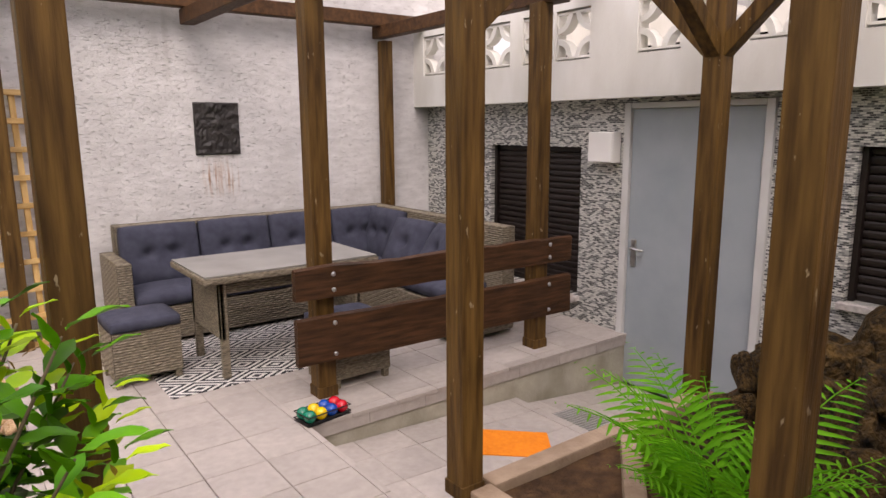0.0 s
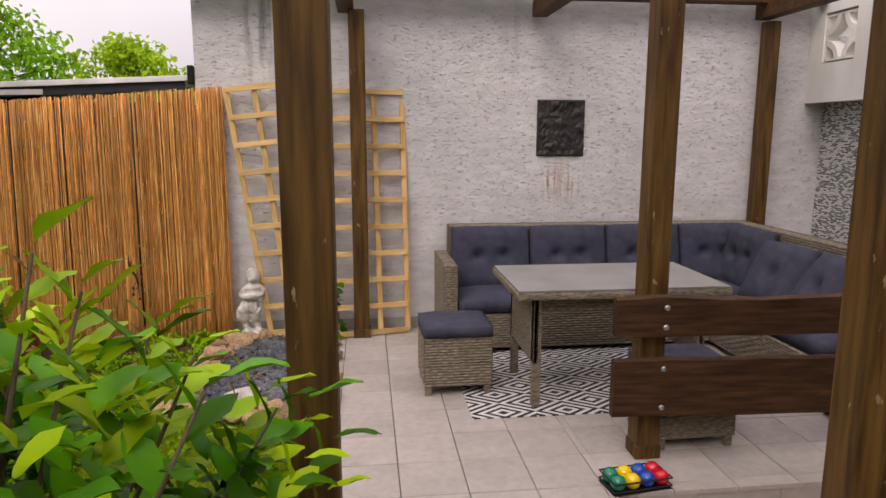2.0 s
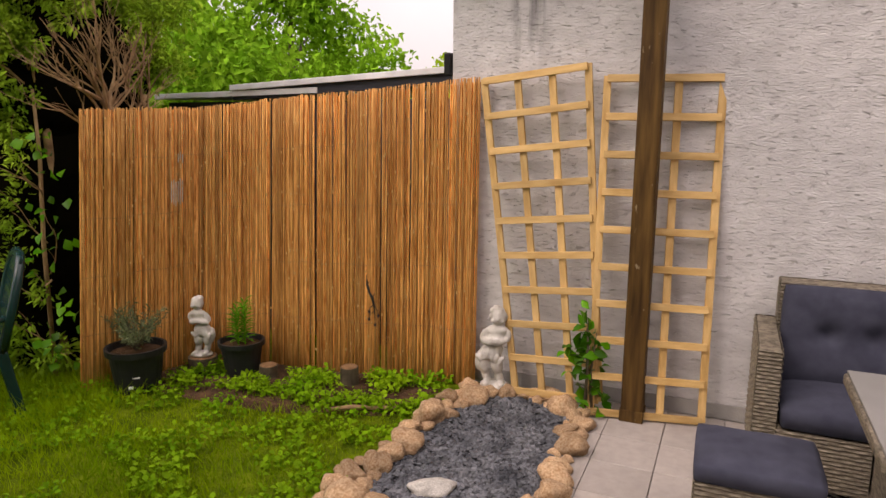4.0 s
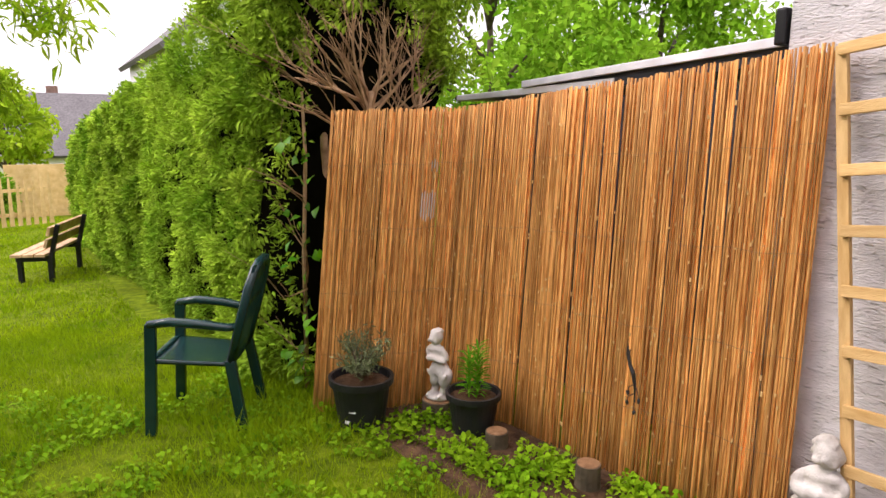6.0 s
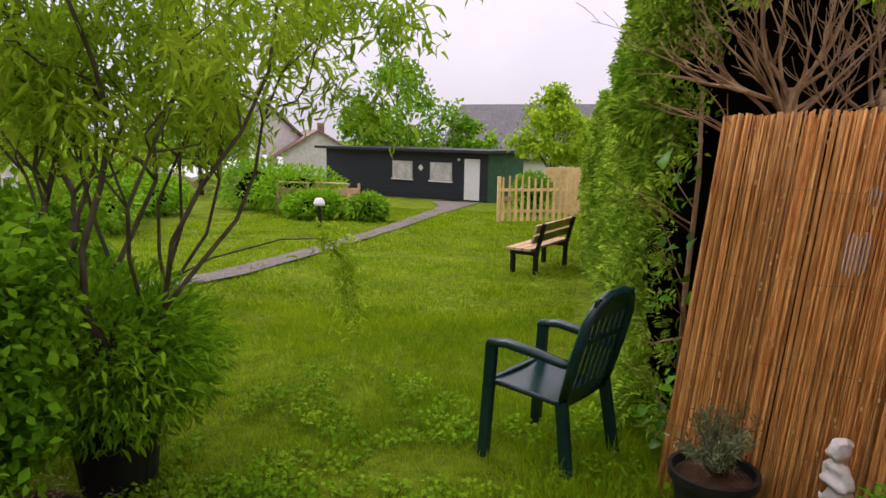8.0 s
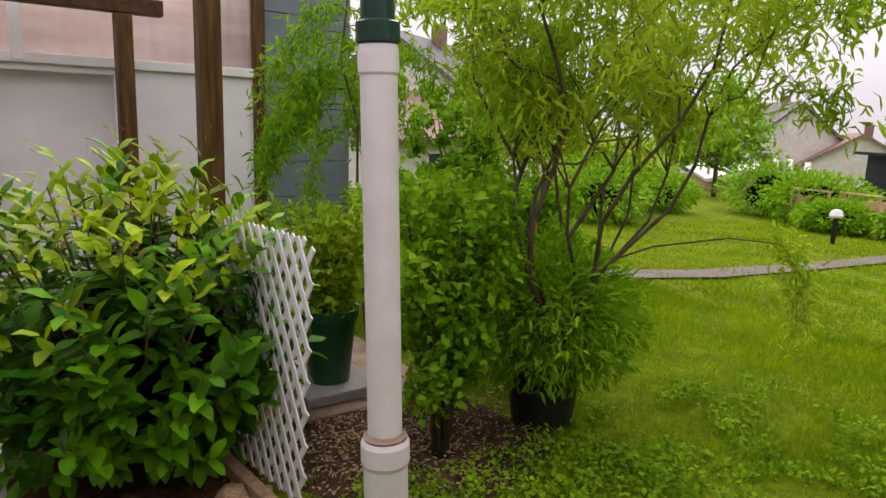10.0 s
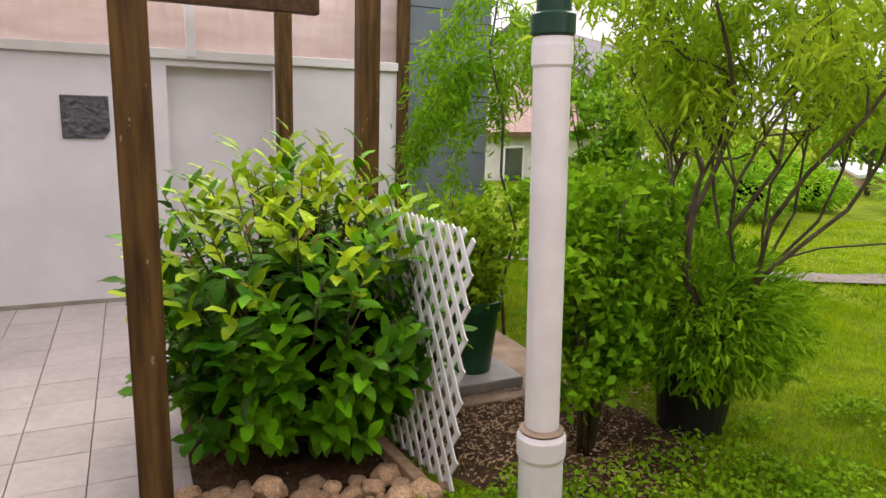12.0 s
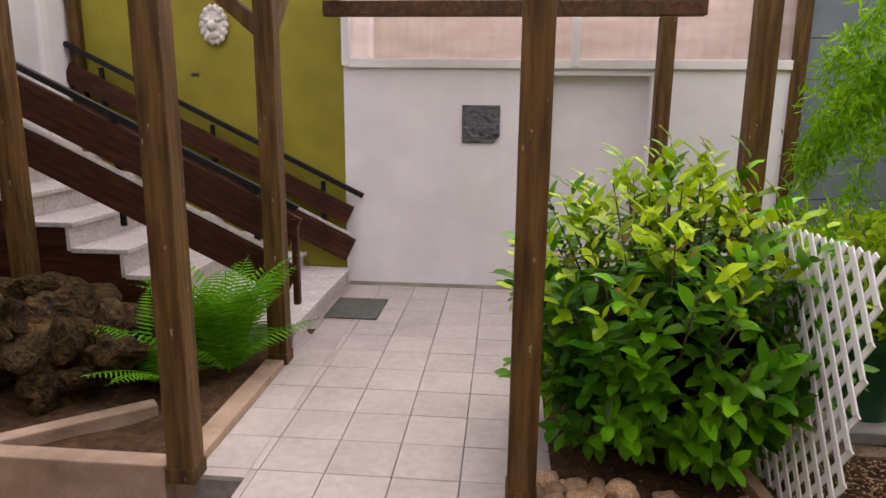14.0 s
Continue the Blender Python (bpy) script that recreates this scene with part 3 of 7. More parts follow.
# ---- house facade with openings ----
FX = 3.15
ys = [(0.0, 0.10), (0.10, 0.95), (0.95, 1.45), (1.45, 2.62), (2.62, 3.07), (3.07, 4.21), (4.21, 5.27)]
bm = bmesh.new()
holes = {1: (0.60, 1.53), 3: (-0.43, 1.83), 5: (0.21, 1.48)}
for i, (y0, y1) in enumerate(ys):
    if i in holes:
        z0, z1 = holes[i]
        if z0 > -0.4:
            box(bm, FX, FX + 0.25, y0, y1, -0.75, z0)
        box(bm, FX, FX + 0.25, y0, y1, z1, 1.90)
    else:
        box(bm, FX, FX + 0.25, y0, y1, -0.75, 1.90)
wall_east = structure("wall_east", bm, M["mosaic"], "house wall clad in small black and white mosaic tiles", "wall")
bm = abox(FX + 0.25, FX + 0.35, 0.02, 5.27, -0.75, 1.9)
structure("wall_east_core", bm, M["concrete"], "dark masonry behind the mosaic wall", "wall")


def roller_shutter(name, y0, y1, z0, z1):
    w = thing(name, pose(FX, (y0 + y1) / 2, z0), "window closed by a dark brown roller shutter", "window")
    w["kind"] = "structure"
    hw, h = (y1 - y0) / 2, z1 - z0
    bm = abox(0.04, 0.10, -hw, -hw + 0.035, 0, h, 0.004)
    part("guide_rail", bm, M["shutter"], w)
    part("guide_rail", abox(0.04, 0.10, hw - 0.035, hw, 0, h, 0.004), M["shutter"], w)
    part("window_sill", abox(-0.05, 0.12, -hw - 0.03, hw + 0.03, -0.045, -0.002, 0.006), M["tread"], w, "pale stone sill")
    count = int(h / 0.052)
    b = bmesh.new()
    tube(b, [(0, -hw + 0.036, 0), (0, hw - 0.036, 0)], 0.026, 10)
    bmesh.ops.scale(b, vec=(0.45, 1, 1), verts=b.verts)
    me = data_of(b, "slat", M["shutter"])
    for i in range(count):
        s = mesh_object("slat", me, None, w)
        s.location = (0.085, 0, 0.027 + i * h / count)


roller_shutter("window_1", 3.07, 4.21, 0.21, 1.48)
roller_shutter("window_2", 0.10, 0.95, 0.60, 1.53)

door = thing("door_1", pose(FX, 2.035, -0.42), "closed blue-grey steel door in a pale frame", "door")
door["kind"] = "structure"
part("door_leaf", abox(0.0, 0.045, -0.525, 0.525, 0.01, 2.20, 0.006), M["door"], door)
for y in (-0.585, 0.527):
    part("door_frame", abox(-0.03, 0.08, y, y + 0.058, 0, 2.245, 0.005), M["frame"], door)
part("door_frame", abox(-0.03, 0.08, -0.527, 0.525, 2.203, 2.245, 0.005), M["frame"], door)
plate = part("handle_plate", abox(-0.012, 0.0, 0.44, 0.485, 0.98, 1.20, 0.004), M["metal"], door)
bm = bmesh.new()
tube(bm, [(-0.01, 0.462, 1.13), (-0.055, 0.462, 1.13), (-0.06, 0.44, 1.13), (-0.06, 0.34, 1.128)], 0.010, 8)
part("door_handle", bm, M["metal"], plate, smooth=True)
for z in (0.35, 1.75):
    bm = bmesh.new()
    tube(bm, [(-0.012, -0.525, z), (-0.012, -0.525, z + 0.12)], 0.012, 8)
    part("hinge", bm, M["metal"], door)
mbox = thing("meter_box", pose(FX, 2.785, 1.487), "white plastic box fixed to the mosaic wall", "box")
part("housing", abox(-0.10, -0.001, -0.122, 0.122, -0.12, 0.12, 0.008), M["plastic"], mbox)
part("lid", abox(-0.112, -0.1005, -0.117, 0.117, -0.115, 0.115, 0.005), M["plastic"], mbox)

# ---- balcony with breeze blocks ----
BX = 2.97
blocks = [4.91, 3.95, 3.43, 3.04, 2.24, 1.78, 1.40, 0.74, 0.36]
edges_y = [5.27]
balcony = structure("balcony_parapet", abox(BX, BX + 0.12, 0.02, 5.27, 1.86, 2.17), M["parapet"], "weathered white balcony parapet pierced by ornamental blocks", "balcony")
part("coping", abox(BX, BX + 0.12, 0.02, 5.27, 2.56, 2.78), M["parapet"], balcony)
part("slab", abox(BX + 0.121, FX + 1.3, 0.02, 5.27, 1.905, 2.02), M["parapet"], balcony)
# black strip added as a painted shadow gap low in the block openings
part("upstand", abox(BX + 0.16, BX + 0.26, 0.03, 5.26, 2.0205, 2.235, 0.004), M["painted_shade"], balcony, "black strip painting the shadow gap behind the blocks")
top = 5.27
for c in blocks + [-0.16]:
    if top - (c + 0.18) > 0.01:
        part("pier", abox(BX, BX + 0.12, c + 0.18, top, 2.17, 2.56), M["parapet"], balcony)
    top = c - 0.18


def breeze_data():
    b = bmesh.new()
    s, t, d = 0.18, 0.016, 0.09
    for m in range(4):
        rot = Matrix.Rotation(m * math.pi / 2, 4, "X")
        box(b, 0, d, -s, s, s - t, s, m=rot)
        c = Vector((0, s, s))
        n = 9
        prev = None
        for k in range(n):
            a = math.pi + (math.pi / 2) * k / (n - 1)
            ring = []
            for r in (0.118, 0.163):
                for x in (0.0, d):
                    ring.append(b.verts.new(rot @ Vector((x, c.y + r * math.cos(a), c.z + r * math.sin(a)))))
            if prev:
                for i, j in ((0, 1), (1, 3), (3, 2), (2, 0)):
                    b.faces.new((prev[i], prev[j], ring[j], ring[i]))
            prev = ring
    return data_of(b, "breeze_block", M["parapet"])


bd = breeze_data()
for c in blocks:
    ob = mesh_object("breeze_block", bd, None, balcony)
    ob.location = (BX + 0.015, c, 2.365)
bm = abox(FX + 1.3, FX + 1.5, 0.02, 5.27, 1.9, 4.6)
structure("wall_balcony", bm, M["render"], "pale house wall behind the balcony", "wall")
bm = abox(3.6, 3.9, WALL_Y, WALL_Y + 0.28, 1.9, 3.35)
structure("wall_north_end", bm, M["stucco"], "end of the rendered garden wall", "wall")

# entrance at the head of the stairs
bm = abox(FX, FX + 0.25, -2.1, -1.55, -0.75, 3.4)
box(bm, FX, FX + 0.25, -0.45, 0.0, -0.75, 3.4)
box(bm, FX, FX + 0.25, -1.55, -0.45, -0.75, 1.20)
structure("wall_stairhead", bm, M["white"], "white house wall at the head of the stairs", "wall")
hd = thing("door_2", pose(FX, -1.0, 1.20), "grey glazed door in a white frame at the stairhead", "door")
hd["kind"] = "structure"
part("door_leaf", abox(0.02, 0.06, -0.45, 0.45, 0.01, 2.1, 0.006), M["frame"], hd)
for y in (-0.55, 0.452):
    part("door_frame", abox(-0.02, 0.10, y, y + 0.098, 0, 2.2, 0.006), M["plastic"], hd)
part("door_frame", abox(-0.02, 0.10, -0.451, 0.451, 2.105, 2.2, 0.006), M["plastic"], hd)

# ---- plaque wall, olive wall ----
QY = -1.85
bm = abox(-1.145, 0.655, QY - 0.25, QY, -0.75, 1.95)
box(bm, -3.1, -1.98, QY - 0.25, QY, -0.75, 1.95)
box(bm, -1.98, -1.145, QY - 0.25, QY - 0.12, -0.75, 1.95)
box(bm, -1.98, -1.145, QY - 0.12, QY, 1.90, 1.95)
wall_south = structure("wall_south", bm, M["white"], "smooth white painted wall with a shallow recess", "wall")
structure("baseboard_south", abox(-1.145, 0.64, QY + 0.002, QY + 0.014, 0, 0.035, 0.003), M["concrete"], "thin grey skirting of the white wall", "plinth")
structure("ledge_trim", abox(-3.1, 0.62, QY - 0.05, QY + 0.035, 1.952, 2.03, 0.008), M["parapet"], "cream ledge along the top of the white wall", "trim")
b = bmesh.new()
n = 180
prev = None
for k in range(n + 1):
    x = -3.1 + 3.70 * k / n
    yy = QY - 0.03 + 0.010 * math.sin(k * 1.05)
    ring = [b.verts.new((x, yy, 2.03)), b.verts.new((x, yy, 3.1))]
    if prev:
        b.faces.new((prev[0], ring[0], ring[1], prev[1]))
    prev = ring
sheet = structure("roof_sheet_screen", b, M["panel"], "translucent beige corrugated sheet above the white wall", "sheet", smooth=True)
md = sheet.modifiers.new("thick", "SOLIDIFY")
md.thickness = 0.004
structure("wall_behind_screen", abox(-3.1, 0.6, QY - 1.2, QY - 1.1, 1.9, 3.3), M["render"], "pale wall behind the corrugated sheet", "wall")
for x in (0.625, -1.335):
    structure("bracket_trim", abox(x - 0.035, x + 0.035, QY - 0.012, QY + 0.05, 1.97, 2.55, 0.004), M["plastic"], "white metal bracket on the ledge", "bracket")
structure("wall_olive", abox(0.657, 4.6, QY - 0.27, QY - 0.02, -0.75, 3.4), M["olive"], "olive green painted stairwell wall", "wall")
structure("wall_southwest", abox(-4.05, -3.22, QY - 2.5, QY - 0.02, -0.75, 3.2), M["blue"], "blue-grey siding of an outbuilding", "wall")
for i in range(10):
    structure("siding_board", abox(-4.06, -3.215, QY - 0.018, QY - 0.004, -0.10 + i * 0.33, -0.10 + i * 0.33 + 0.322, 0.004), M["blue"], "blue-grey siding board", "siding")
structure("corner_trim", abox(-3.21, -3.10, QY - 0.1, QY + 0.03, -0.05, 3.2, 0.006), M["post"], "dark corner post beside the white wall", "trim")


# ---- pergola posts and beams ----
def post(x, y, top, base=0.0, w=0.12, shoe=True, group="pergola posts", braces=()):
    p = thing("pergola_post", pose(x, y, base), "dark brown stained square timber pergola post", "post", group)
    b = abox(-w / 2, w / 2, -w / 2, w / 2, 0.0, top - base, 0.008)
    part("shaft", b, M["post"], p)
    if shoe:
        part("base_shoe", abox(-w / 2 - 0.006, w / 2 + 0.006, -w / 2 - 0.006, w / 2 + 0.006, 0.0, 0.07, 0.005), M["post"], p)
    for dx, dy in braces:
        b = bmesh.new()
        a = Vector((dx * 0.03, dy * 0.03, top - base - 0.44))
        e = Vector((dx * 0.52, dy * 0.46, top - base - 0.02))
        d = (e - a)
        m = Matrix.Translation(a) @ d.to_track_quat("Z", "X").to_matrix().to_4x4()
        box(b, -0.045, 0.045, -0.045, 0.045, 0, d.length, 0.006, m)
        part("brace", b, M["post"], p)
    return p


post(0.62, 1.46, 2.50, braces=((1, 0),))
post(0.65, 0.08, 2.50, braces=((1, 0), (0, -1)))
post(-0.872, 1.48, 2.50)
post(-0.79, 5.06, 2.50)
post(0.635, 2.895, 2.50)
post(2.345, 2.765, 2.50)
post(2.55, 5.16, 2.50, w=0.11)
post(2.42, 1.44, 2.50, base=-0.4, braces=((0, 1), (-1, 0), (0, -1)))
post(2.25, 0.20, 2.50, base=0.45)
post(-2.0, -1.50, 2.33, w=0.12)
post(-2.12, 0.235, 2.55)


def beam(x0, x1, y0, y1, z0, z1, label="dark brown stained timber pergola beam"):
    cx, cy = (x0 + x1) / 2, (y0 + y1) / 2
    b = abox(x0 - cx, x1 - cx, y0 - cy, y1 - cy, 0, z1 - z0, 0.008)
    ob = part("pergola_beam", b, M["beam"])
    ob.location = (cx, cy, z0)
    return tagged(ob, label, "beam", "pergola beams")


beam(0.575, 0.695, -1.70, 5.20, 2.50, 2.62)
beam(2.32, 2.44, 0.10, 2.92, 2.50, 2.62)
beam(2.45, 2.57, 2.70, 5.24, 2.5205, 2.64)
beam(-0.93, -0.81, -0.3, 5.2, 2.50, 2.62)
beam(-2.4, 2.95, 5.06, 5.18, 2.625, 2.75)
beam(-1.1, 2.9, 2.76, 2.88, 2.645, 2.765)
beam(-1.1, 2.9, 1.40, 1.52, 2.625, 2.745)
beam(-2.4, 2.6, 0.175, 0.295, 2.625, 2.745)
beam(-2.28, 0.72, -1.56, -1.44, 2.335, 2.45)


# ---- garden furniture on the patio ----
def weave_panel(w, h, nx=None, nz=None):
    """An upright woven panel in the xz plane, facing -y, with bulging strands."""
    nz = nz or max(4, int(h / 0.018))
    nx = nx or max(4, int(w / 0.045))
    b = bmesh.new()
    rows = []
    for j in range(nz * 2 + 1):
        row = []
        for i in range(nx * 2 + 1):
            s = math.sin(math.pi * i / 2 + (math.pi if (j // 2) % 2 else 0)) if j % 2 else 0
            bulge = 0.0 if j % 2 == 0 else 0.006 + 0.003 * s
            row.append(b.verts.new((-w / 2 + w * i / (nx * 2), -bulge, h * j / (nz * 2))))
        rows.append(row)
    for a, c in zip(rows, rows[1:]):
        for i in range(nx * 2):
            b.faces.new((a[i], a[i + 1], c[i + 1], c[i]))
    return b


def wicker_box(parent, x0, x1, y0, y1, z0, z1, top=True):
    """A woven body: one panel for each side, on an inner core."""
    part("core", abox(x0 + 0.004, x1 - 0.004, y0 + 0.004, y1 - 0.004, z0, z1 - 0.002, 0.006), M["wicker"], parent)
    cx, cy = (x0 + x1) / 2, (y0 + y1) / 2
    for w, px, py, rz in ((x1 - x0, cx, y0, 0), (x1 - x0, cx, y1, 180), (y1 - y0, x1, cy, 90), (y1 - y0, x0, cy, -90)):
        ob = part("woven_panel", weave_panel(w, z1 - z0), M["wicker"], parent, smooth=False)
        ob.matrix_basis = pose(px, py, z0, 0, 0, rz)


def pad(w, d, h, tufts=(), puff=0.03, res=18):
    """A soft cushion lying flat, base at z=0."""
    b = bmesh.new()
    for sgn in (1, -1):
        rows = []
        for j in range(res + 1):
            row = []
            for i in range(res + 1):
                u, v = 2 * i / res - 1, 2 * j / res - 1
                edge = (1 - abs(u) ** 6) * (1 - abs(v) ** 6)
                z = h / 2 * (0.72 + 0.28 * edge) + puff * edge * (1 - 0.35 * (u * u + v * v))
                if sgn > 0:
                    for tu, tv in tufts:
                        r2 = ((u - tu) * w / 2) ** 2 + ((v - tv) * d / 2) ** 2
                        z -= 0.045 * math.exp(-r2 / 0.0022) + 0.018 * math.exp(-r2 / 0.012)
                    z += 0.004 * noise.noise((u * 4 + w, v * 4, d))
                else:
                    z = h * 0.42
                k = 1 - 0.03 * (abs(u * v)) ** 4
                row.append(b.verts.new((u * w / 2 * k, v * d / 2 * k, h / 2 + sgn * z)))
            rows.append(row)
        for a, c in zip(rows, rows[1:]):
            for i in range(res):
                b.faces.new((a[i], a[i + 1], c[i + 1], c[i]) if sgn > 0 else (a[i], c[i], c[i + 1], a[i + 1]))
    bmesh.ops.bridge_loops(b, edges=[e for e in b.edges if e.is_boundary])
    return b


TUFT6 = ((-0.35, 0.1), (0.35, 0.1), (0.0, 0.1))
sofa = thing("corner_sofa", pose(0, 0, 0), "grey wicker corner sofa with dark slate tufted cushions", "sofa")
BACK_Y, FRONT_Y = 5.20, 4.52
# long run along the rendered wall
wicker_box(sofa, -0.09, 2.45, FRONT_Y, BACK_Y - 0.10, 0.04, 0.30)
wicker_box(sofa, -0.09, 2.45, BACK_Y - 0.12, BACK_Y, 0.30, 0.88)
wicker_box(sofa, -0.19, -0.09, FRONT_Y + 0.04, BACK_Y, 0.04, 0.66)
# short run along the house
wicker_box(sofa, 1.86, 2.45, 3.12, FRONT_Y, 0.04, 0.30)
wicker_box(sofa, 2.33, 2.45, 3.12, BACK_Y - 0.12, 0.30, 0.88)
x = -0.085
for wd in (0.63, 0.63, 0.62):
    ob = part("seat_cushion", pad(wd - 0.01, 0.56, 0.10), M["cushion"], sofa, smooth=True)
    ob.matrix_basis = pose(x + wd / 2, FRONT_Y + 0.27, 0.305)
    ob = part("back_cushion", pad(wd - 0.015, 0.50, 0.11, ((-0.33, 0.05), (0.33, 0.05)), 0.035, 26), M["cushion"], sofa, smooth=True)
    ob.matrix_basis = pose(x + wd / 2, BACK_Y - 0.15, 0.62, 78, 0, 0)
    x += wd
ob = part("seat_cushion", pad(0.60, 0.60, 0.10), M["cushion"], sofa, smooth=True)
ob.matrix_basis = pose(2.08, FRONT_Y + 0.27, 0.305)
ob = part("back_cushion", pad(0.55, 0.50, 0.11, ((-0.33, 0.05), (0.33, 0.05)), 0.035, 26), M["cushion"], sofa, smooth=True)
ob.matrix_basis = pose(2.08, BACK_Y - 0.15, 0.62, 78, 0, 0)
for y in (4.22, 3.62):
    ob = part("seat_cushion", pad(0.50, 0.58, 0.10), M["cushion"], sofa, smooth=True)
    ob.matrix_basis = pose(2.12, y - 0.02, 0.305)
ob = part("back_cushion", pad(0.58, 0.50, 0.11, ((-0.33, 0.05), (0.33, 0.05)), 0.035, 26), M["cushion"], sofa, smooth=True)
ob.matrix_basis = pose(2.29, 4.75, 0.62, 78, 0, -90)
for y, tilt, roll in ((4.20, 62, 8), (3.70, 58, -10)):
    c = thing("scatter_cushion", pose(2.21, y, 0.58, 0, 0, -90 + roll), "dark slate square scatter cushion leaning on the sofa back", "cushion", "scatter cushions")
    ob = part("cover", pad(0.50, 0.48, 0.11, ((0, 0),), 0.05, 18), M["cushion"], c, smooth=True)
    ob.matrix_basis = pose(0, 0, 0, tilt, 0, 0)


def stool(x, y, rz):
    s = thing("wicker_stool", pose(x, y, 0, 0, 0, rz), "square grey wicker stool with a dark slate seat pad", "stool", "wicker stools")
    wicker_box(s, -0.21, 0.21, -0.19, 0.19, 0.06, 0.37)
    for sx in (-0.185, 0.185):
        for sy in (-0.165, 0.165):
            part("leg", abox(sx - 0.02, sx + 0.02, sy - 0.02, sy + 0.02, 0, 0.065, 0.003), M["wicker"], s)
    ob = part("seat_pad", pad(0.44, 0.41, 0.07, (), 0.012), M["cushion"], s, smooth=True)
    ob.matrix_basis = pose(0, 0, 0.372)
    return s


stool(-0.195, 3.94, 1)
stool(0.92, 3.10, 2)

table = thing("patio_table", pose(0.735, 3.81, 0, 0, 0, 0), "rectangular grey wicker table with a frosted glass top", "table")
TW, TD = 0.64, 0.385
part("glass_top", abox(-TW + 0.01, TW - 0.01, -TD + 0.01, TD - 0.01, 0.716, 0.730, 0.004), M["glass_top"], table, "frosted grey glass table top")
part("rim", abox(-TW, TW, -TD, TD, 0.672, 0.715, 0.012), M["wicker"], table)
for sx in (-1, 1):
    ob = part("end_panel", weave_panel(2 * TD - 0.14, 0.40), M["wicker"], table)
    ob.matrix_basis = pose(sx * (TW - 0.14), 0, 0.27, 0, 0, 90 * sx)
    part("end_board", abox(sx * (TW - 0.135) - 0.02, sx * (TW - 0.135) + 0.015, -TD + 0.075, TD - 0.075, 0.275, 0.668, 0.006), M["wicker"], table)
    for sy in (-1, 1):
        part("leg", abox(sx * (TW - 0.14) - 0.025, sx * (TW - 0.14) + 0.025, sy * (TD - 0.10) - 0.025, sy * (TD - 0.10) + 0.025, 0.008, 0.672, 0.006), M["wicker"], table)
ob = part("apron", weave_panel(2 * TW - 0.34, 0.09), M["wicker"], table)
ob.matrix_basis = pose(0, -TD + 0.10, 0.58, 0, 0, 0)
ob = part("apron", weave_panel(2 * TW - 0.34, 0.09), M["wicker"], table)
ob.matrix_basis = pose(0, TD - 0.10, 0.58, 0, 0, 180)

bm = abox(-0.95, 0.95, -0.60, 0.60, 0.0, 0.007, 0.002)
rug = part("outdoor_rug", bm, M["rug"])
rug.location = (0.79, 3.985, 0.001)
tagged(rug, "black and white diamond-patterned flat outdoor rug", "rug")

# ---- half-log bench back with two waney boards ----
wb = thing("plank_bench", pose(0.42, 2.80, 0, 0, 0, -2.9), "rustic dark brown plank seat back bolted between pergola posts", "bench")


def waney_board(x0, x1, y, z0, z1, parent, seed, mtl, thick=0.045, name="board", tilt=0.0):
    b = bmesh.new()
    n = 44
    prev = None
    for k in range(n + 1):
        u = k / n
        x = x0 + (x1 - x0) * u
        wob = 0.018 * noise.noise((x * 2.2, seed, 0)) + 0.007 * noise.noise((x * 9, seed, 5))
        wob2 = 0.012 * noise.noise((x * 2.2, seed + 9, 0))
        zz = tilt * u
        ring = [b.verts.new(p) for p in ((x, y - thick / 2, z0 + wob2 + zz), (x, y - thick / 2, z1 + wob - 0.012 + zz), (x, y, z1 + wob + zz),
                                         (x, y + thick / 2, z1 + wob - 0.012 + zz), (x, y + thick / 2, z0 + wob2 + zz))]
        if prev:
            for i in range(5):
                b.faces.new((prev[i], prev[(i + 1) % 5], ring[(i + 1) % 5], ring[i]))
        else:
            b.faces.new(ring[::-1])
        prev = ring
    b.faces.new(prev)
    return part(name, b, mtl, parent)


for z0, z1, seed in ((0.655, 0.845, 1), (0.255, 0.545, 7)):
    waney_board(0.0, 2.20, 0.0, z0, z1, wb, seed, M["board"], 0.05)
    for bx in (0.24, 1.98):
        for dz in (0.045, (z1 - z0) - 0.05):
            b = bmesh.new()
            lathe(b, ((0.0145, 0.0), (0.0145, 0.004), (0.009, 0.009)), 10)
            o = part("bolt", b, M["metal"], wb, "round steel bolt head", smooth=True)
            o.matrix_basis = pose(bx, -0.026, z0 + dz, 90, 0, 0)

# ---- box of coloured balls on the patio step ----
ball_tray = thing("boules_rack", pose(0.475, 2.60, 0, 0, 0, 8), "black wire carrier holding eight coloured garden boules", "rack")
for z in (0.018, 0.055):
    bm = bmesh.new()
    c = [(-0.145, -0.075, z), (0.145, -0.075, z), (0.145, 0.075, z), (-0.145, 0.075, z), (-0.145, -0.075, z)]
    tube(bm, c, 0.004, 6)
    part("wire_frame", bm, M["black"], ball_tray)
part("tray", abox(-0.145, 0.145, -0.075, 0.075, 0.0, 0.006, 0.002), M["black"], ball_tray)
b = bmesh.new()
bmesh.ops.create_uvsphere(b, u_segments=20, v_segments=12, radius=0.037)
for i, key in enumerate(("ball_green", "ball_yellow", "ball_blue", "ball_red")):
    for j in (-0.037, 0.037):
        bb = b.copy()
        ball = part("boule", bb, M[key], None, smooth=True)
        ball.location = Vector((0.475, 2.60, 0.044)) + Matrix.Rotation(radians(8), 3, "Z") @ Vector((-0.109 + i * 0.0728, j, 0))
        tagged(ball, "glossy %s plastic boule resting in the wire carrier" % key.split("_")[1], "ball", "coloured boules")

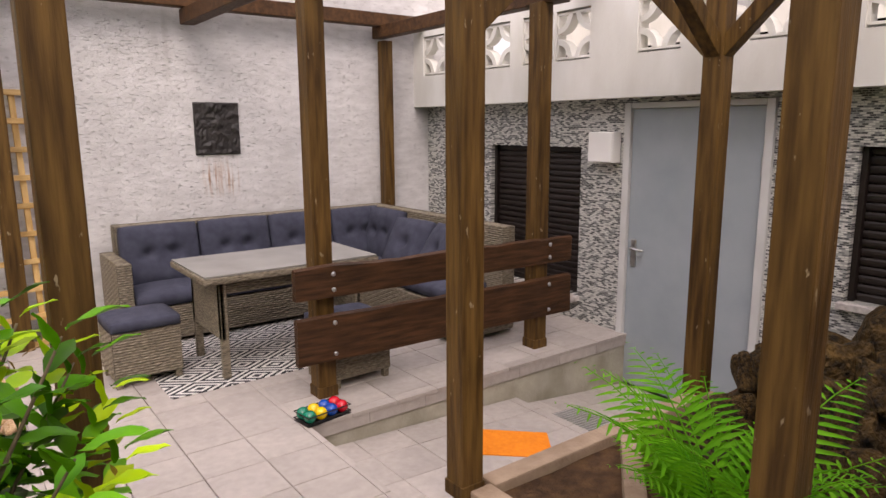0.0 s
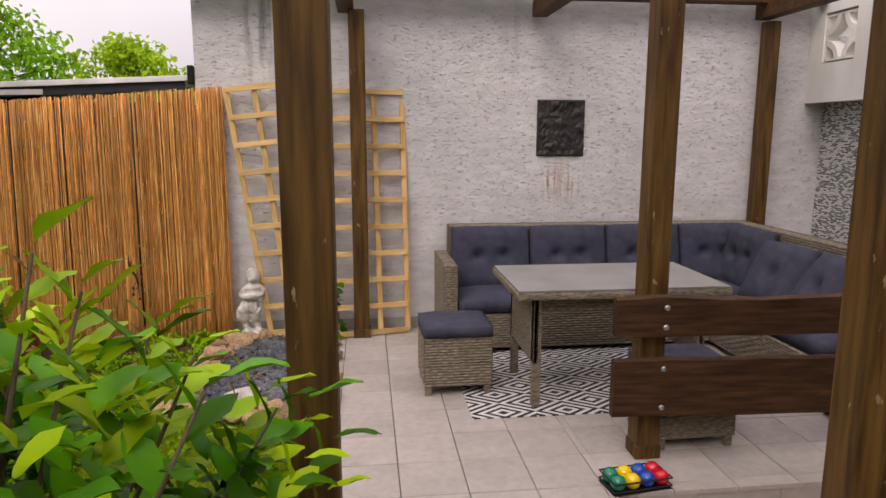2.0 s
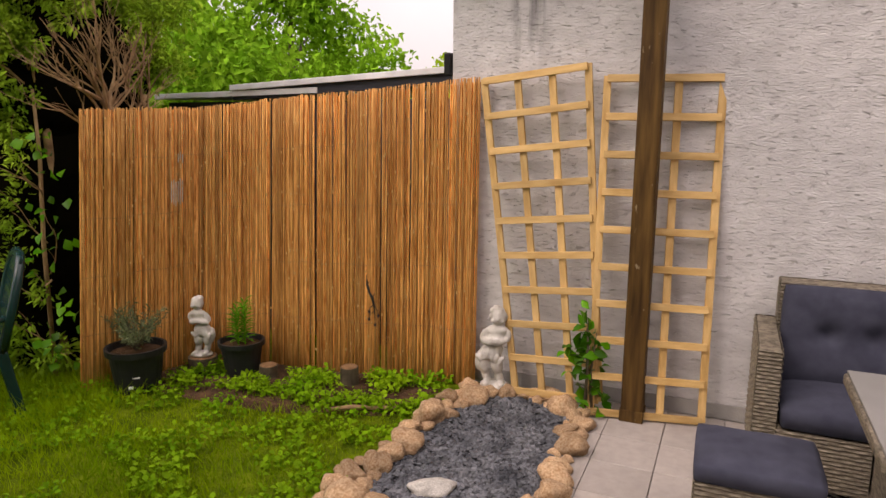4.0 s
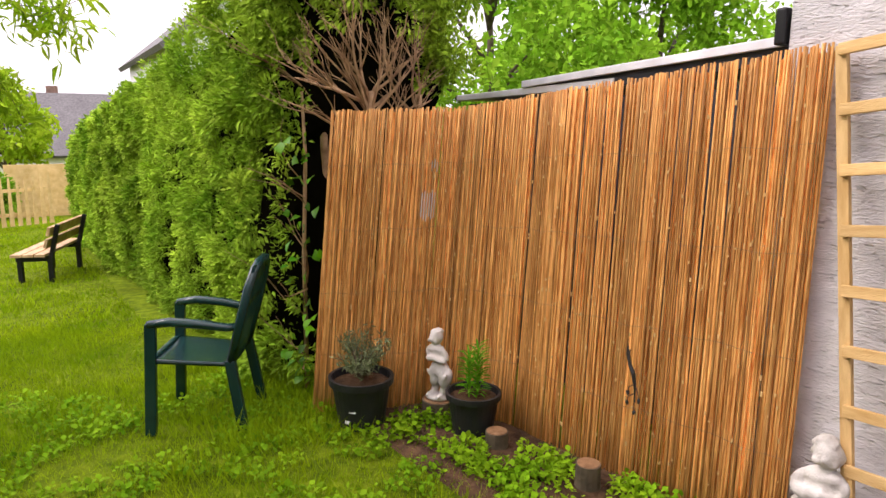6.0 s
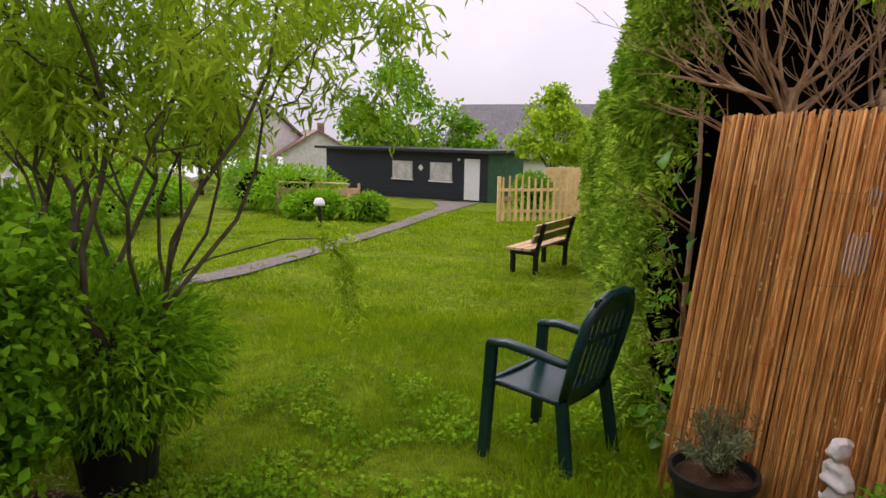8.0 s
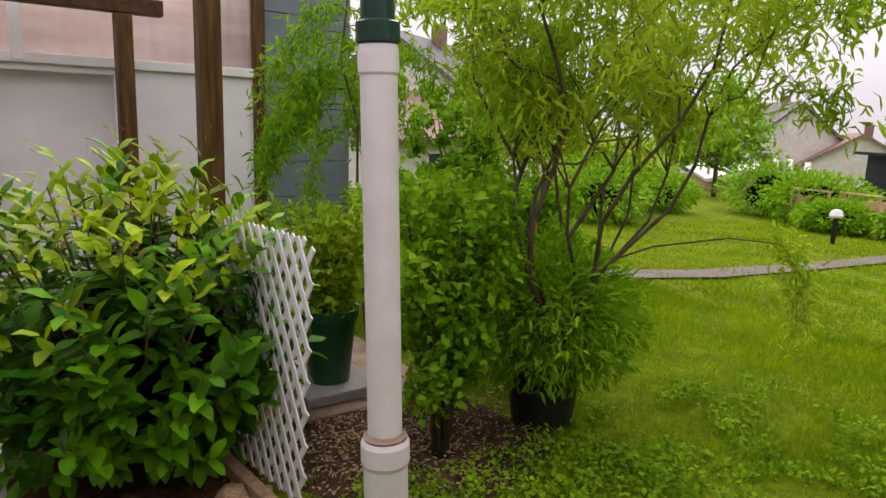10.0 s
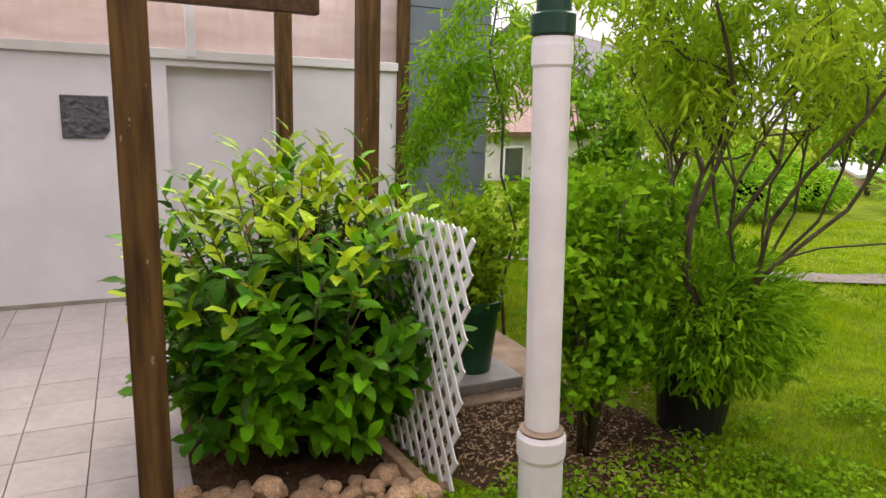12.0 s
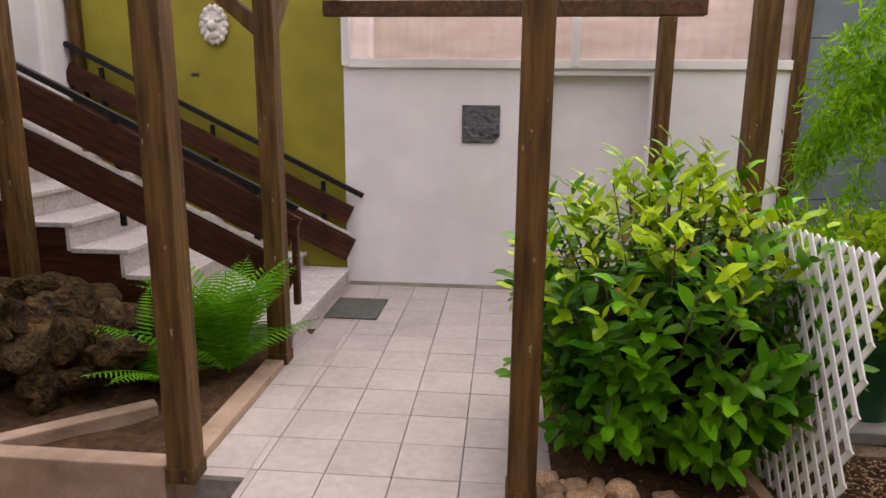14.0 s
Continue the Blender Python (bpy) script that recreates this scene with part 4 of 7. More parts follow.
# ---- mats and drain ----
lowz = lambda x: float(np.interp(x, [p[0] for p in prof], [p[1] for p in prof]))
bm = bmesh.new()
vs = [(-0.21, -0.16), (0.21, -0.16), (0.21, 0.16), (-0.21, 0.16)]
box(bm, -0.21, 0.21, -0.16, 0.16, 0, 0.008, 0.003)
om = part("orange_mat", bm, M["orange"])
om.matrix_basis = pose(1.42, 1.98, lowz(1.42) + 0.004, 0, 2.9, -38)
tagged(om, "small plain orange mat on the sloping entry tiles", "mat")
drain = thing("drain_grate", pose(2.16, 2.08, lowz(2.16) - 0.004, 0, 3, 0), "dark metal drain grate set in the entry floor", "grate")
part("frame", abox(-0.17, 0.17, -0.22, 0.22, 0.0, 0.010, 0.002), M["black"], drain)
bdat = data_of(abox(-0.15, 0.15, -0.006, 0.006, 0.010, 0.018), "bar", M["plinth"])
for i in range(15):
    o = mesh_object("bar", bdat, None, drain)
    o.location = (0, -0.195 + i * 0.028, 0)
dm = part("door_mat", abox(-0.21, 0.21, -0.27, 0.27, 0, 0.012, 0.003), M["rubber"])
dm.location = (0.40, -1.09, 0.003)
tagged(dm, "grey-green rubber doormat at the foot of the stairs", "mat")


# ---- cast reliefs and lion mask ----
def relief(name, x, y, z, w, h, rz, mtl, label, amp=0.022, seed=0, chipped=False):
    b = bmesh.new()
    n = 56
    rows = []
    for j in range(n + 1):
        row = []
        for i in range(n + 1):
            u, v = i / n, j / n
            e = min(u, 1 - u, v, 1 - v)
            d = 0.018 if e < 0.035 else 0.010 + amp * max(0, noise.noise((u * 5 + seed, v * 6, seed))) + amp * 0.7 * abs(noise.noise((u * 11, v * 9 + seed, 2)))
            xx, zz = (u - 0.5) * w, v * h
            if chipped and u > 0.82 and v < 0.18:
                xx -= (u - 0.82) * w * (1 - v / 0.18) * 0.9
            row.append(b.verts.new((xx, -d if 0 < i < n and 0 < j < n else 0, zz)))
        rows.append(row)
    for a, c in zip(rows, rows[1:]):
        for i in range(n):
            b.faces.new((a[i], a[i + 1], c[i + 1], c[i]))
    ob = part(name, b, mtl, smooth=True)
    ob.matrix_basis = pose(x, y, z, 0, 0, rz)
    return tagged(ob, label, "relief")


relief("wall_relief", 0.852, WALL_Y - 0.003, 1.42, 0.40, 0.455, 0, M["iron"], "square dark cast metal relief on the white wall", seed=3)
relief("wall_relief", -0.555, QY + 0.003, 1.32, 0.33, 0.325, 180, M["slate"], "square grey cast relief with a chipped corner", seed=8, chipped=True)
bm = bmesh.new()
blob(bm, (0, 0, 0), (0.11, 0.06, 0.15))
for a in range(14):
    t = 2 * math.pi * a / 14
    blob(bm, (0.105 * math.cos(t), 0.015, 0.14 * math.sin(t)), (0.032, 0.035, 0.04), sub=1)
blob(bm, (0, 0.065, -0.02), (0.045, 0.04, 0.045))
blob(bm, (-0.05, 0.05, 0.035), (0.03, 0.02, 0.02))
blob(bm, (0.05, 0.05, 0.035), (0.03, 0.02, 0.02))
blob(bm, (0, 0.05, -0.09), (0.06, 0.03, 0.035))
mask = part("wall_mask", bm, M["statue"], smooth=True)
rm = mask.modifiers.new("remesh", "REMESH")
rm.mode, rm.voxel_size, rm.use_smooth_shade = "VOXEL", 0.006, True
mask.location = (1.80, QY - 0.01, 2.31)
tagged(mask, "white plaster lion head mask on the olive wall", "mask")
slot = part("vent_slot", abox(-0.035, 0.035, -0.002, 0.006, -0.012, 0.012, 0.002), M["pot"])
slot.location = (2.01, QY - 0.018, 1.886)
tagged(slot, "small black vent slot in the olive wall", "vent")

# ---- outer stairs ----
stairs = thing("outdoor_stairs", pose(0, 0, 0), "pale stone outdoor stairs with dark stained side boards", "stairs")
SN, SF = -0.19, -1.86
nosings = [(0.64, 0.16)] + [(1.05 + 0.378 * i, 0.295 + 0.178 * i) for i in range(6)] + [(3.14, 1.36)]
for (x0, z), (x1, z1) in zip(nosings, nosings[1:]):
    part("riser", abox(x0 + 0.02, x0 + 0.05, SF, SN - 0.004, max(0.0, z - 0.20), z - 0.036, 0.003), M["tread"], stairs)
    part("tread", abox(x0 - 0.012, x1 + 0.02, SF + 0.002, SN, z - 0.035, z, 0.006), M["tread"], stairs)
b = bmesh.new()
foot = [(0.70, 0.0)] + [p for (x0, z), (x1, z1) in zip(nosings, nosings[1:]) for p in ((x0 + 0.055, z - 0.037), (x1 + 0.015, z - 0.037))] + [(3.14, 0.0)]
for yy in (SN - 0.035, SN - 0.012):
    b.faces.new([b.verts.new((x, yy, z)) for x, z in foot])
bmesh.ops.bridge_loops(b, edges=b.edges[:])
part("side_stringer", b, M["stairboard"], stairs, "dark stained stringer below the treads")
part("foot_block", abox(0.66, 1.06, SN - 0.03, SN - 0.004, 0.0, 0.125, 0.004), M["tread"], stairs)


def sloped(name, x0, x1, y, zc, h, t, mtl, parent, label=""):
    """A board that follows the stairs, its middle line zc over the nosings at the foot."""
    ln = (x1 - x0) / math.cos(radians(26.0))
    b = bmesh.new()
    box(b, 0, ln, -t / 2, t / 2, -h / 2, h / 2, 0.006)
    o = part(name, b, mtl, parent, label)
    o.matrix_basis = pose(x0, y, zc, 0, -26.0, 0)
    return o


rail_far = thing("stair_railing", pose(0.60, -1.77, 0), "stair railing of two dark boards and a black handrail", "railing", "stair railings")
sloped("handrail", -0.12, 2.55, 0, 0.84, 0.045, 0.045, M["black"], rail_far, "black round handrail")
sloped("side_board", 0.0, 2.55, 0, 0.66, 0.17, 0.04, M["stairboard"], rail_far)
sloped("side_board", 0.0, 2.55, 0, 0.34, 0.22, 0.04, M["stairboard"], rail_far)
sloped("edge_strip", 0.0, 2.55, 0, 0.485, 0.02, 0.045, M["tread"], rail_far, "pale edge strip")
for i in range(3):
    xx = 0.25 + i * 1.0
    part("baluster", abox(xx - 0.02, xx + 0.02, -0.045, -0.021, 0.2 + xx * 0.488, 0.84 + xx * 0.488, 0.003), M["black"], rail_far)
rail_near = thing("stair_railing", pose(0.605, -0.25, -0.01), "stair railing of two dark boards and a black handrail", "railing", "stair railings")
sloped("handrail", 0.0, 2.5, 0, 0.965, 0.045, 0.045, M["black"], rail_near, "black round handrail")
sloped("side_board", 0.03, 2.5, 0, 0.785, 0.25, 0.04, M["stairboard"], rail_near)
sloped("side_board", 0.05, 2.5, 0, 0.455, 0.23, 0.04, M["stairboard"], rail_near)
sloped("edge_strip", 0.06, 2.5, 0.0, 0.615, 0.022, 0.05, M["tread"], rail_near, "pale edge strip")
part("end_board", abox(0.0, 0.045, -0.03, 0.03, 0.30, 0.90, 0.012), M["stairboard"], rail_near)
for i in range(3):
    xx = 0.3 + i * 0.95
    part("baluster", abox(xx - 0.02, xx + 0.02, -0.045, -0.021, 0.2 + xx * 0.488, 0.95 + xx * 0.488, 0.003), M["black"], rail_near)
# door at the head of the stairs
structure("stairhead_frame", abox(3.02, 3.12, QY - 0.02, QY + 0.06, 1.6, 3.4, 0.006), M["post"], "dark frame at the head of the stairs", "frame")

# ---- planted bed with rocks ----
bm = abox(0.60, 0.72, 0.16, 1.40, -0.75, 0.045, 0.01)
structure("kerb_path", bm, M["kerb"], "worn brown stone kerb beside the path", "kerb")
structure("kerb_entry", abox(0.72, 2.5, 1.36, 1.47, -0.75, 0.05, 0.01), M["kerb"], "worn brown stone kerb above the entry", "kerb")
b = bmesh.new()
m = pose(1.08, 0.86, 0, 0, 0, 40)
box(b, 0, 0.95, -0.05, 0.05, -0.2, 0.06, 0.01, m)
structure("kerb_bed", b, M["kerb"], "diagonal stone kerb inside the planted bed", "kerb")
bm = bmesh.new()
bmesh.ops.create_grid(bm, x_segments=28, y_segments=24, size=0.5)
for v in bm.verts:
    v.co = Vector((1.87 + v.co.x * 2.55, 0.42 + v.co.y * 1.95, -0.01 + 0.02 * noise.noise((v.co.x * 9, v.co.y * 9, 0))))
structure("soil_bed", bm, M["soil"], "dark soil of the planted bed", "soil", smooth=True)
rockery = [(1.95, 0.42, 0.20, 0.42, 0.28, 0.34, 1), (1.52, 0.36, 0.16, 0.26, 0.22, 0.34, 2), (2.35, 0.68, 0.22, 0.34, 0.32, 0.32, 3), (1.28, 0.28, 0.16, 0.20, 0.18, 0.30, 4),
           (2.75, 0.50, 0.25, 0.36, 0.36, 0.32, 5), (1.72, 0.74, 0.08, 0.22, 0.18, 0.20, 6), (2.2, 0.26, 0.32, 0.30, 0.20, 0.28, 7), (2.62, 0.98, 0.14, 0.28, 0.28, 0.24, 8)]
rk = random.Random(19)
for k in range(22):
    rx_ = rk.uniform(1.2, 2.8)
    sz_ = rk.uniform(0.07, 0.15)
    rockery.append((rx_, rk.uniform(0.3, 0.85) + 0.12 * (rx_ - 1.2), rk.uniform(0.12, 0.50), sz_ * 1.3, sz_, sz_ * 0.8, 20 + k))
for x, y, z, sx, sy, sz, sd in rockery:
    ob = part("rockery_boulder", rocky(sd, 0.75, 4 if sd < 20 else 3, 1.0), M["rock"], smooth=False)
    ob.matrix_basis = pose(x, y, z, sd * 13, sd * 7, sd * 41) @ Matrix.Diagonal((sx, sy, sz, 1))
    tagged(ob, "rough dark brown boulder with moss in the rockery", "rock", "rockery boulders")


def fern(x, y, z, count, length, seed):
    rnd = random.Random(seed)
    f = thing("fern", pose(x, y, z), "bright green fern with arching feathery fronds", "fern")
    for k in range(count):
        a = 2 * math.pi * (k + rnd.uniform(-0.3, 0.3)) / count
        ln = length * rnd.uniform(0.7, 1.08)
        rise = rnd.choice((0.55, 0.85, 1.1, 1.3))
        pts = []
        for i in range(26):
            u = i / 25
            r = ln * (0.16 * u + (0.78 - 0.34 * rise) * u * u)
            pts.append(Vector((math.cos(a) * r, math.sin(a) * r, ln * rise * (0.98 * u - 0.34 * u ** 2.2))))
        P, D, N, L = [], [], [], []
        side = Vector((-math.sin(a), math.cos(a), 0))
        for i in range(2, 26):
            d = (pts[i] - pts[i - 1]).normalized()
            up = side.cross(d)
            if up.z < 0:
                up = -up
            u = i / 25
            wl = ln * 0.20 * math.sin(math.pi * min(1, 0.12 + u * 0.9)) ** 0.8
            for s in (1, -1):
                for h in (0.0,):
                    P.append(pts[i] - (pts[i] - pts[i - 1]) * h)
                    D.append(side * s + d * 0.45 - up * 0.12)
                    N.append(up)
                    L.append(max(0.012, wl))
        me = leaf_mesh("frond", P, D, N, np.array(L), np.array(L) * 0.085 + 0.004, M["fern"], 0.1, 0.12, 0.4)
        fr = mesh_object("frond", me, None, f)
        b = bmesh.new()
        tube(b, pts[::3], [0.004 * (1 - i / 10) + 0.0012 for i in range(len(pts[::3]))], 5)
        part("stalk", b, M["fern"], fr)
    return f


fern(0.88, 0.36, 0.03, 24, 1.0, 4)
fern(1.16, 0.62, 0.03, 12, 0.62, 9)

# ---- trellises leaning on the wall ----
def trellis(name, bl, br, tl, tr, cols, rows_, label):
    """Planed pine slats between four corners."""
    bl, br, tl, tr = (Vector(p) for p in (bl, br, tl, tr))
    base = (bl + br) / 2
    t = thing(name, pose(*base), label, "trellis")

    def slat(a, c, w, th, off):
        d = c - a
        nrm = (br - bl).cross(tl - bl).normalized()
        mm = Matrix.Translation(a - base + nrm * off)
        z = d.normalized()
        xax = z.cross(nrm).normalized()
        rot = Matrix((xax, nrm, z)).transposed().to_4x4()
        b = bmesh.new()
        box(b, -w / 2, w / 2, -th / 2, th / 2, 0, d.length, 0.003)
        o = part("slat", b, M["pine"], t)
        o.matrix_basis = mm @ rot
    for u in cols:
        slat(bl.lerp(br, u), tl.lerp(tr, u), 0.042, 0.02, 0.0)
    for j in range(rows_):
        v = j / (rows_ - 1)
        slat(bl.lerp(tl, v * 0.985 + 0.006), br.lerp(tr, v * 0.985 + 0.006), 0.042, 0.018, 0.0195)
    return t


trellis("trellis", (-1.505, 5.10, 0.03), (-0.98, 5.06, 0.07), (-1.79, 5.215, 1.94), (-1.155, 5.205, 2.01), (0.0, 0.333, 0.667, 1.0), 10, "pine lattice trellis leaning askew on the white wall")
trellis("trellis", (-1.02, 5.00, 0.02), (-0.42, 5.13, 0.015), (-1.05, 5.215, 1.94), (-0.44, 5.228, 1.935), (0.0, 0.63, 1.0), 10, "second pine lattice trellis leaning on the white wall")


# ---- reed screen ----
screen = thing("reed_fence", pose(0, 0, 0), "tall golden brown reed screen fence tied with wire", "fence")
cane_data = []
for k in range(10):
    b = bmesh.new()
    r = 0.0046 + 0.0006 * (k % 4)
    pts, rad = [], []
    for i in range(6):
        u = i / 5
        pts.append((0.004 * noise.noise((k * 3.1, u * 2, 0)), 0.004 * noise.noise((k * 3.1, u * 2, 7)), u))
        rad.append(r * (1.0 - 0.12 * u))
    tube(b, pts, rad, 6)
    cane_data.append(data_of(b, "cane", M["cane"], True))
fence_line = [Vector((-4.075, 4.08, 0)), Vector((-3.765, 4.80, 0)), Vector((-3.30, 4.985, 0)), Vector((-2.60, 5.065, 0)), Vector((-1.81, 5.19, 0))]
fence_tops = [1.755, 1.785, 1.84, 1.885, 1.955]
rnd = random.Random(5)
lens = [(b_ - a_).length for a_, b_ in zip(fence_line, fence_line[1:])]
total, step_ = sum(lens), 0.0096
count = int(total / step_)


def fence_at(s):
    for i, ln in enumerate(lens):
        if s <= ln or i == len(lens) - 1:
            u = min(1.0, s / ln)
            d = (fence_line[i + 1] - fence_line[i]).normalized()
            return fence_line[i].lerp(fence_line[i + 1], u), d, fence_tops[i] * (1 - u) + fence_tops[i + 1] * u
        s -= ln


def fence_lean(s):
    return float(np.interp(s, [0.0, 0.78, total], [0.094, 0.08, 0.012]))


for k in range(count):
    p, d, top = fence_at(k * step_ + rnd.uniform(-0.001, 0.001))
    nrm = Vector((d.y, -d.x, 0))
    wave = 0.015 * math.sin(k * 0.045) + rnd.uniform(-0.007, 0.007)
    q = p + nrm * wave
    jag = 0.012 * noise.noise((k * 0.09, 0, 0)) + rnd.uniform(-0.005, 0.004)
    if rnd.random() < 0.05:
        continue
    o = mesh_object("cane", cane_data[rnd.randrange(10)], None, screen)
    axis = Vector((rnd.uniform(-0.004, 0.004), fence_lean(k * step_) + rnd.uniform(-0.003, 0.003), 1))
    o.matrix_basis = Matrix.Translation((q.x, q.y, -0.04)) @ axis.to_track_quat("Z", "Y").to_matrix().to_4x4() @ Matrix.Rotation(rnd.uniform(0, 6.28), 4, "Z") @ Matrix.Diagonal((1, 1, top + 0.04 + jag, 1))
# a second, denser layer of canes right behind
cv, cf = [], []
for k in range(int(total / 0.0068)):
    if noise.noise((k * 0.21, 3, 0)) > 0.12 and abs(k * 0.0068 - lens[0]) > 0.12:
        continue
    p, d, top = fence_at(k * 0.0068)
    nrm = Vector((d.y, -d.x, 0))
    q = p + nrm * (0.015 * math.sin(k * 0.0068 / step_ * 0.045) - 0.020 + rnd.uniform(-0.004, 0.004))
    hh, r = top - 0.02 + rnd.uniform(-0.012, 0.01), rnd.uniform(0.0038, 0.006)
    i0 = len(cv)
    for z in (-0.04, hh):
        for a in range(5):
            t = 2 * math.pi * a / 5
            cv.append((q.x + r * math.cos(t), q.y + r * math.sin(t) + fence_lean(k * 0.0068) * (z + 0.04), z))
    cf += [(i0 + a, i0 + (a + 1) % 5, i0 + 5 + (a + 1) % 5, i0 + 5 + a) for a in range(5)] + [tuple(i0 + 5 + a for a in range(5))]
me = bpy.data.meshes.new("cane_backing")
me.from_pydata(cv, [], cf)
mesh_object("cane_backing", me, M["cane"], screen)["kind"] = "stuff"
for z in (0.35, 0.75, 1.15, 1.55):
    b = bmesh.new()
    pts = []
    for k in range(0, 60):
        p, d, top = fence_at(total * k / 59)
        nrm = Vector((d.y, -d.x, 0))
        pts.append(p + nrm * (0.013 + 0.015 * math.sin(total * k / 59 / step_ * 0.045)) + Vector((0, fence_lean(total * k / 59) * z * top / 1.9, z * top / 1.9 + 0.006 * math.sin(k))))
    tube(b, pts, 0.0011, 4)
    part("binding_wire", b, M["twig"], screen)
b = bmesh.new()
tube(b, [(-3.80, 4.84, -0.02), (-3.803, 4.91, 0.9), (-3.80, 4.98, 1.76)], 0.022, 8)
part("corner_pole", b, M["cane"], screen)
# pale leaf joints on the canes
cv, cf = [], []
for k in range(420):
    u, z = rnd.uniform(0.02, 0.99) * total, rnd.uniform(0.08, 1.0)
    p, d, top = fence_at(u)
    nrm = Vector((d.y, -d.x, 0))
    c = p + nrm * (0.012 + 0.015 * math.sin(u / step_ * 0.045)) + Vector((0, fence_lean(u) * z * top, z * top - 0.03))
    w, h = rnd.uniform(0.002, 0.0045), rnd.uniform(0.003, 0.010)
    i0 = len(cv)
    for e in (0.0, 0.005):
        cv += [tuple(c + nrm * e + d * (w * a_) + Vector((0, 0, h * b_))) for a_, b_ in ((-1, -1), (1, -1), (1, 1), (-1, 1))]
    cf += [(i0 + 4, i0 + 5, i0 + 6, i0 + 7)] + [(i0 + a, i0 + (a + 1) % 4, i0 + 4 + (a + 1) % 4, i0 + 4 + a) for a in range(4)]
me = bpy.data.meshes.new("cane_joint")
me.from_pydata(cv, [], cf)
mesh_object("cane_joint", me, M["pine"], screen, "pale leaf joints on the canes")["kind"] = "stuff"
# thin pale strips added on the canes to make a lighter patch
for z0, z1, u0, u1 in ((1.12, 1.29, 0.565, 0.655), (1.41, 1.47, 0.612, 0.655)):
    u = u0
    while u < u1:
        p, d, top = fence_at(u)
        nrm = Vector((d.y, -d.x, 0))
        zc = (z0 + z1) / 2
        c = p + nrm * (0.013 + 0.015 * math.sin(u / step_ * 0.045)) + Vector((0, fence_lean(u) * zc, 0))
        b = bmesh.new()
        m = Matrix.Translation((c.x, c.y, zc)) @ Matrix.Rotation(-math.atan(fence_lean(u)), 4, "X") @ Matrix.Rotation(math.atan2(d.y, d.x), 4, "Z")
        box(b, -0.0021, 0.0021, -0.003, 0.0, z0 - zc + rnd.uniform(-0.02, 0.02), z1 - zc + rnd.uniform(-0.012, 0.012), 0, m)
        part("paper_shred", b, M["statue"], screen, "thin pale strip added on the canes")
        u += step_ * 1.6
# withered stem hanging on the screen
b = bmesh.new()
p0 = Vector((-2.532, 5.045, 0.66))
spine = [p0 + Vector(v) for v in ((0, 0, 0), (0.004, 0, -0.04), (0.022, -0.002, -0.09), (0.045, -0.004, -0.125), (0.055, -0.003, -0.17), (0.056, 0, -0.215), (0.062, 0, -0.26))]
tube(b, spine, [0.004, 0.009, 0.008, 0.010, 0.007, 0.004, 0.002], 6)
for k, (at, dx, dz) in enumerate(((4, -0.030, -0.05), (4, 0.035, -0.07), (5, 0.01, -0.09), (5, -0.035, -0.055), (1, 0.022, 0.03), (0, 0.008, 0.035), (3, 0.018, 0.035))):
    a, e = spine[at], spine[at] + Vector((dx, -0.008, dz))
    tube(b, [a, a.lerp(e, 0.5) + Vector((dx * 0.35, -0.006, 0.004)), e], [0.003, 0.0025, 0.0015], 5)
    if dz < 0:
        blob(b, e, (0.010, 0.007, 0.014), rough=0.5, sub=1, seed=k)
vine = part("withered_stem", b, M["pot"])
tagged(vine, "dry black plant stem hanging on the reed screen", "stem")

# ---- neighbour's shed behind the screen ----
shed_b = thing("garden_shed", pose(-3.4, 6.6, 0), "dark neighbouring shed with overlapping grey roof sheets", "shed")
part("wall", abox(-1.45, 1.15, -0.88, 1.0, -0.3, 1.85), M["darkwood"], shed_b)
for x0, x1, y0, z0, z1 in ((-4.95, -3.3, 5.66, 1.895, 1.925), (-4.12, -2.17, 5.64, 1.955, 2.045)):
    b = bmesh.new()
    box(b, x0, x1, y0, y0 + 2.2, -0.022, 0.022, 0.005)
    for v in b.verts:
        v.co.z += z0 + (z1 - z0) * (v.co.x - x0) / (x1 - x0) + 0.03 * (v.co.y - y0)
        v.co.x += 3.4
        v.co.y -= 6.6
    part("roof_sheet", b, M["roofsheet"], shed_b)
b = bmesh.new()
box(b, -0.72, 1.20, -0.93, -0.90, 1.86, 1.935, 0.004)
for v in b.verts:
    v.co.z += 0.047 * (v.co.x + 0.72)
part("fascia", b, M["darkwood"], shed_b)
structure("wall_gutter", abox(-2.075, -2.03, WALL_Y - 0.02, WALL_Y + 0.07, 1.97, 2.11, 0.01), M["black"], "dark gutter end at the wall corner", "gutter")


# ---- plants ----
def spray_cloud(centres, radius, k):
    c = centres[np.random.randint(0, len(centres), k)]
    return c + unit(k) * radius * np.random.uniform(0.2, 1, (k, 1))


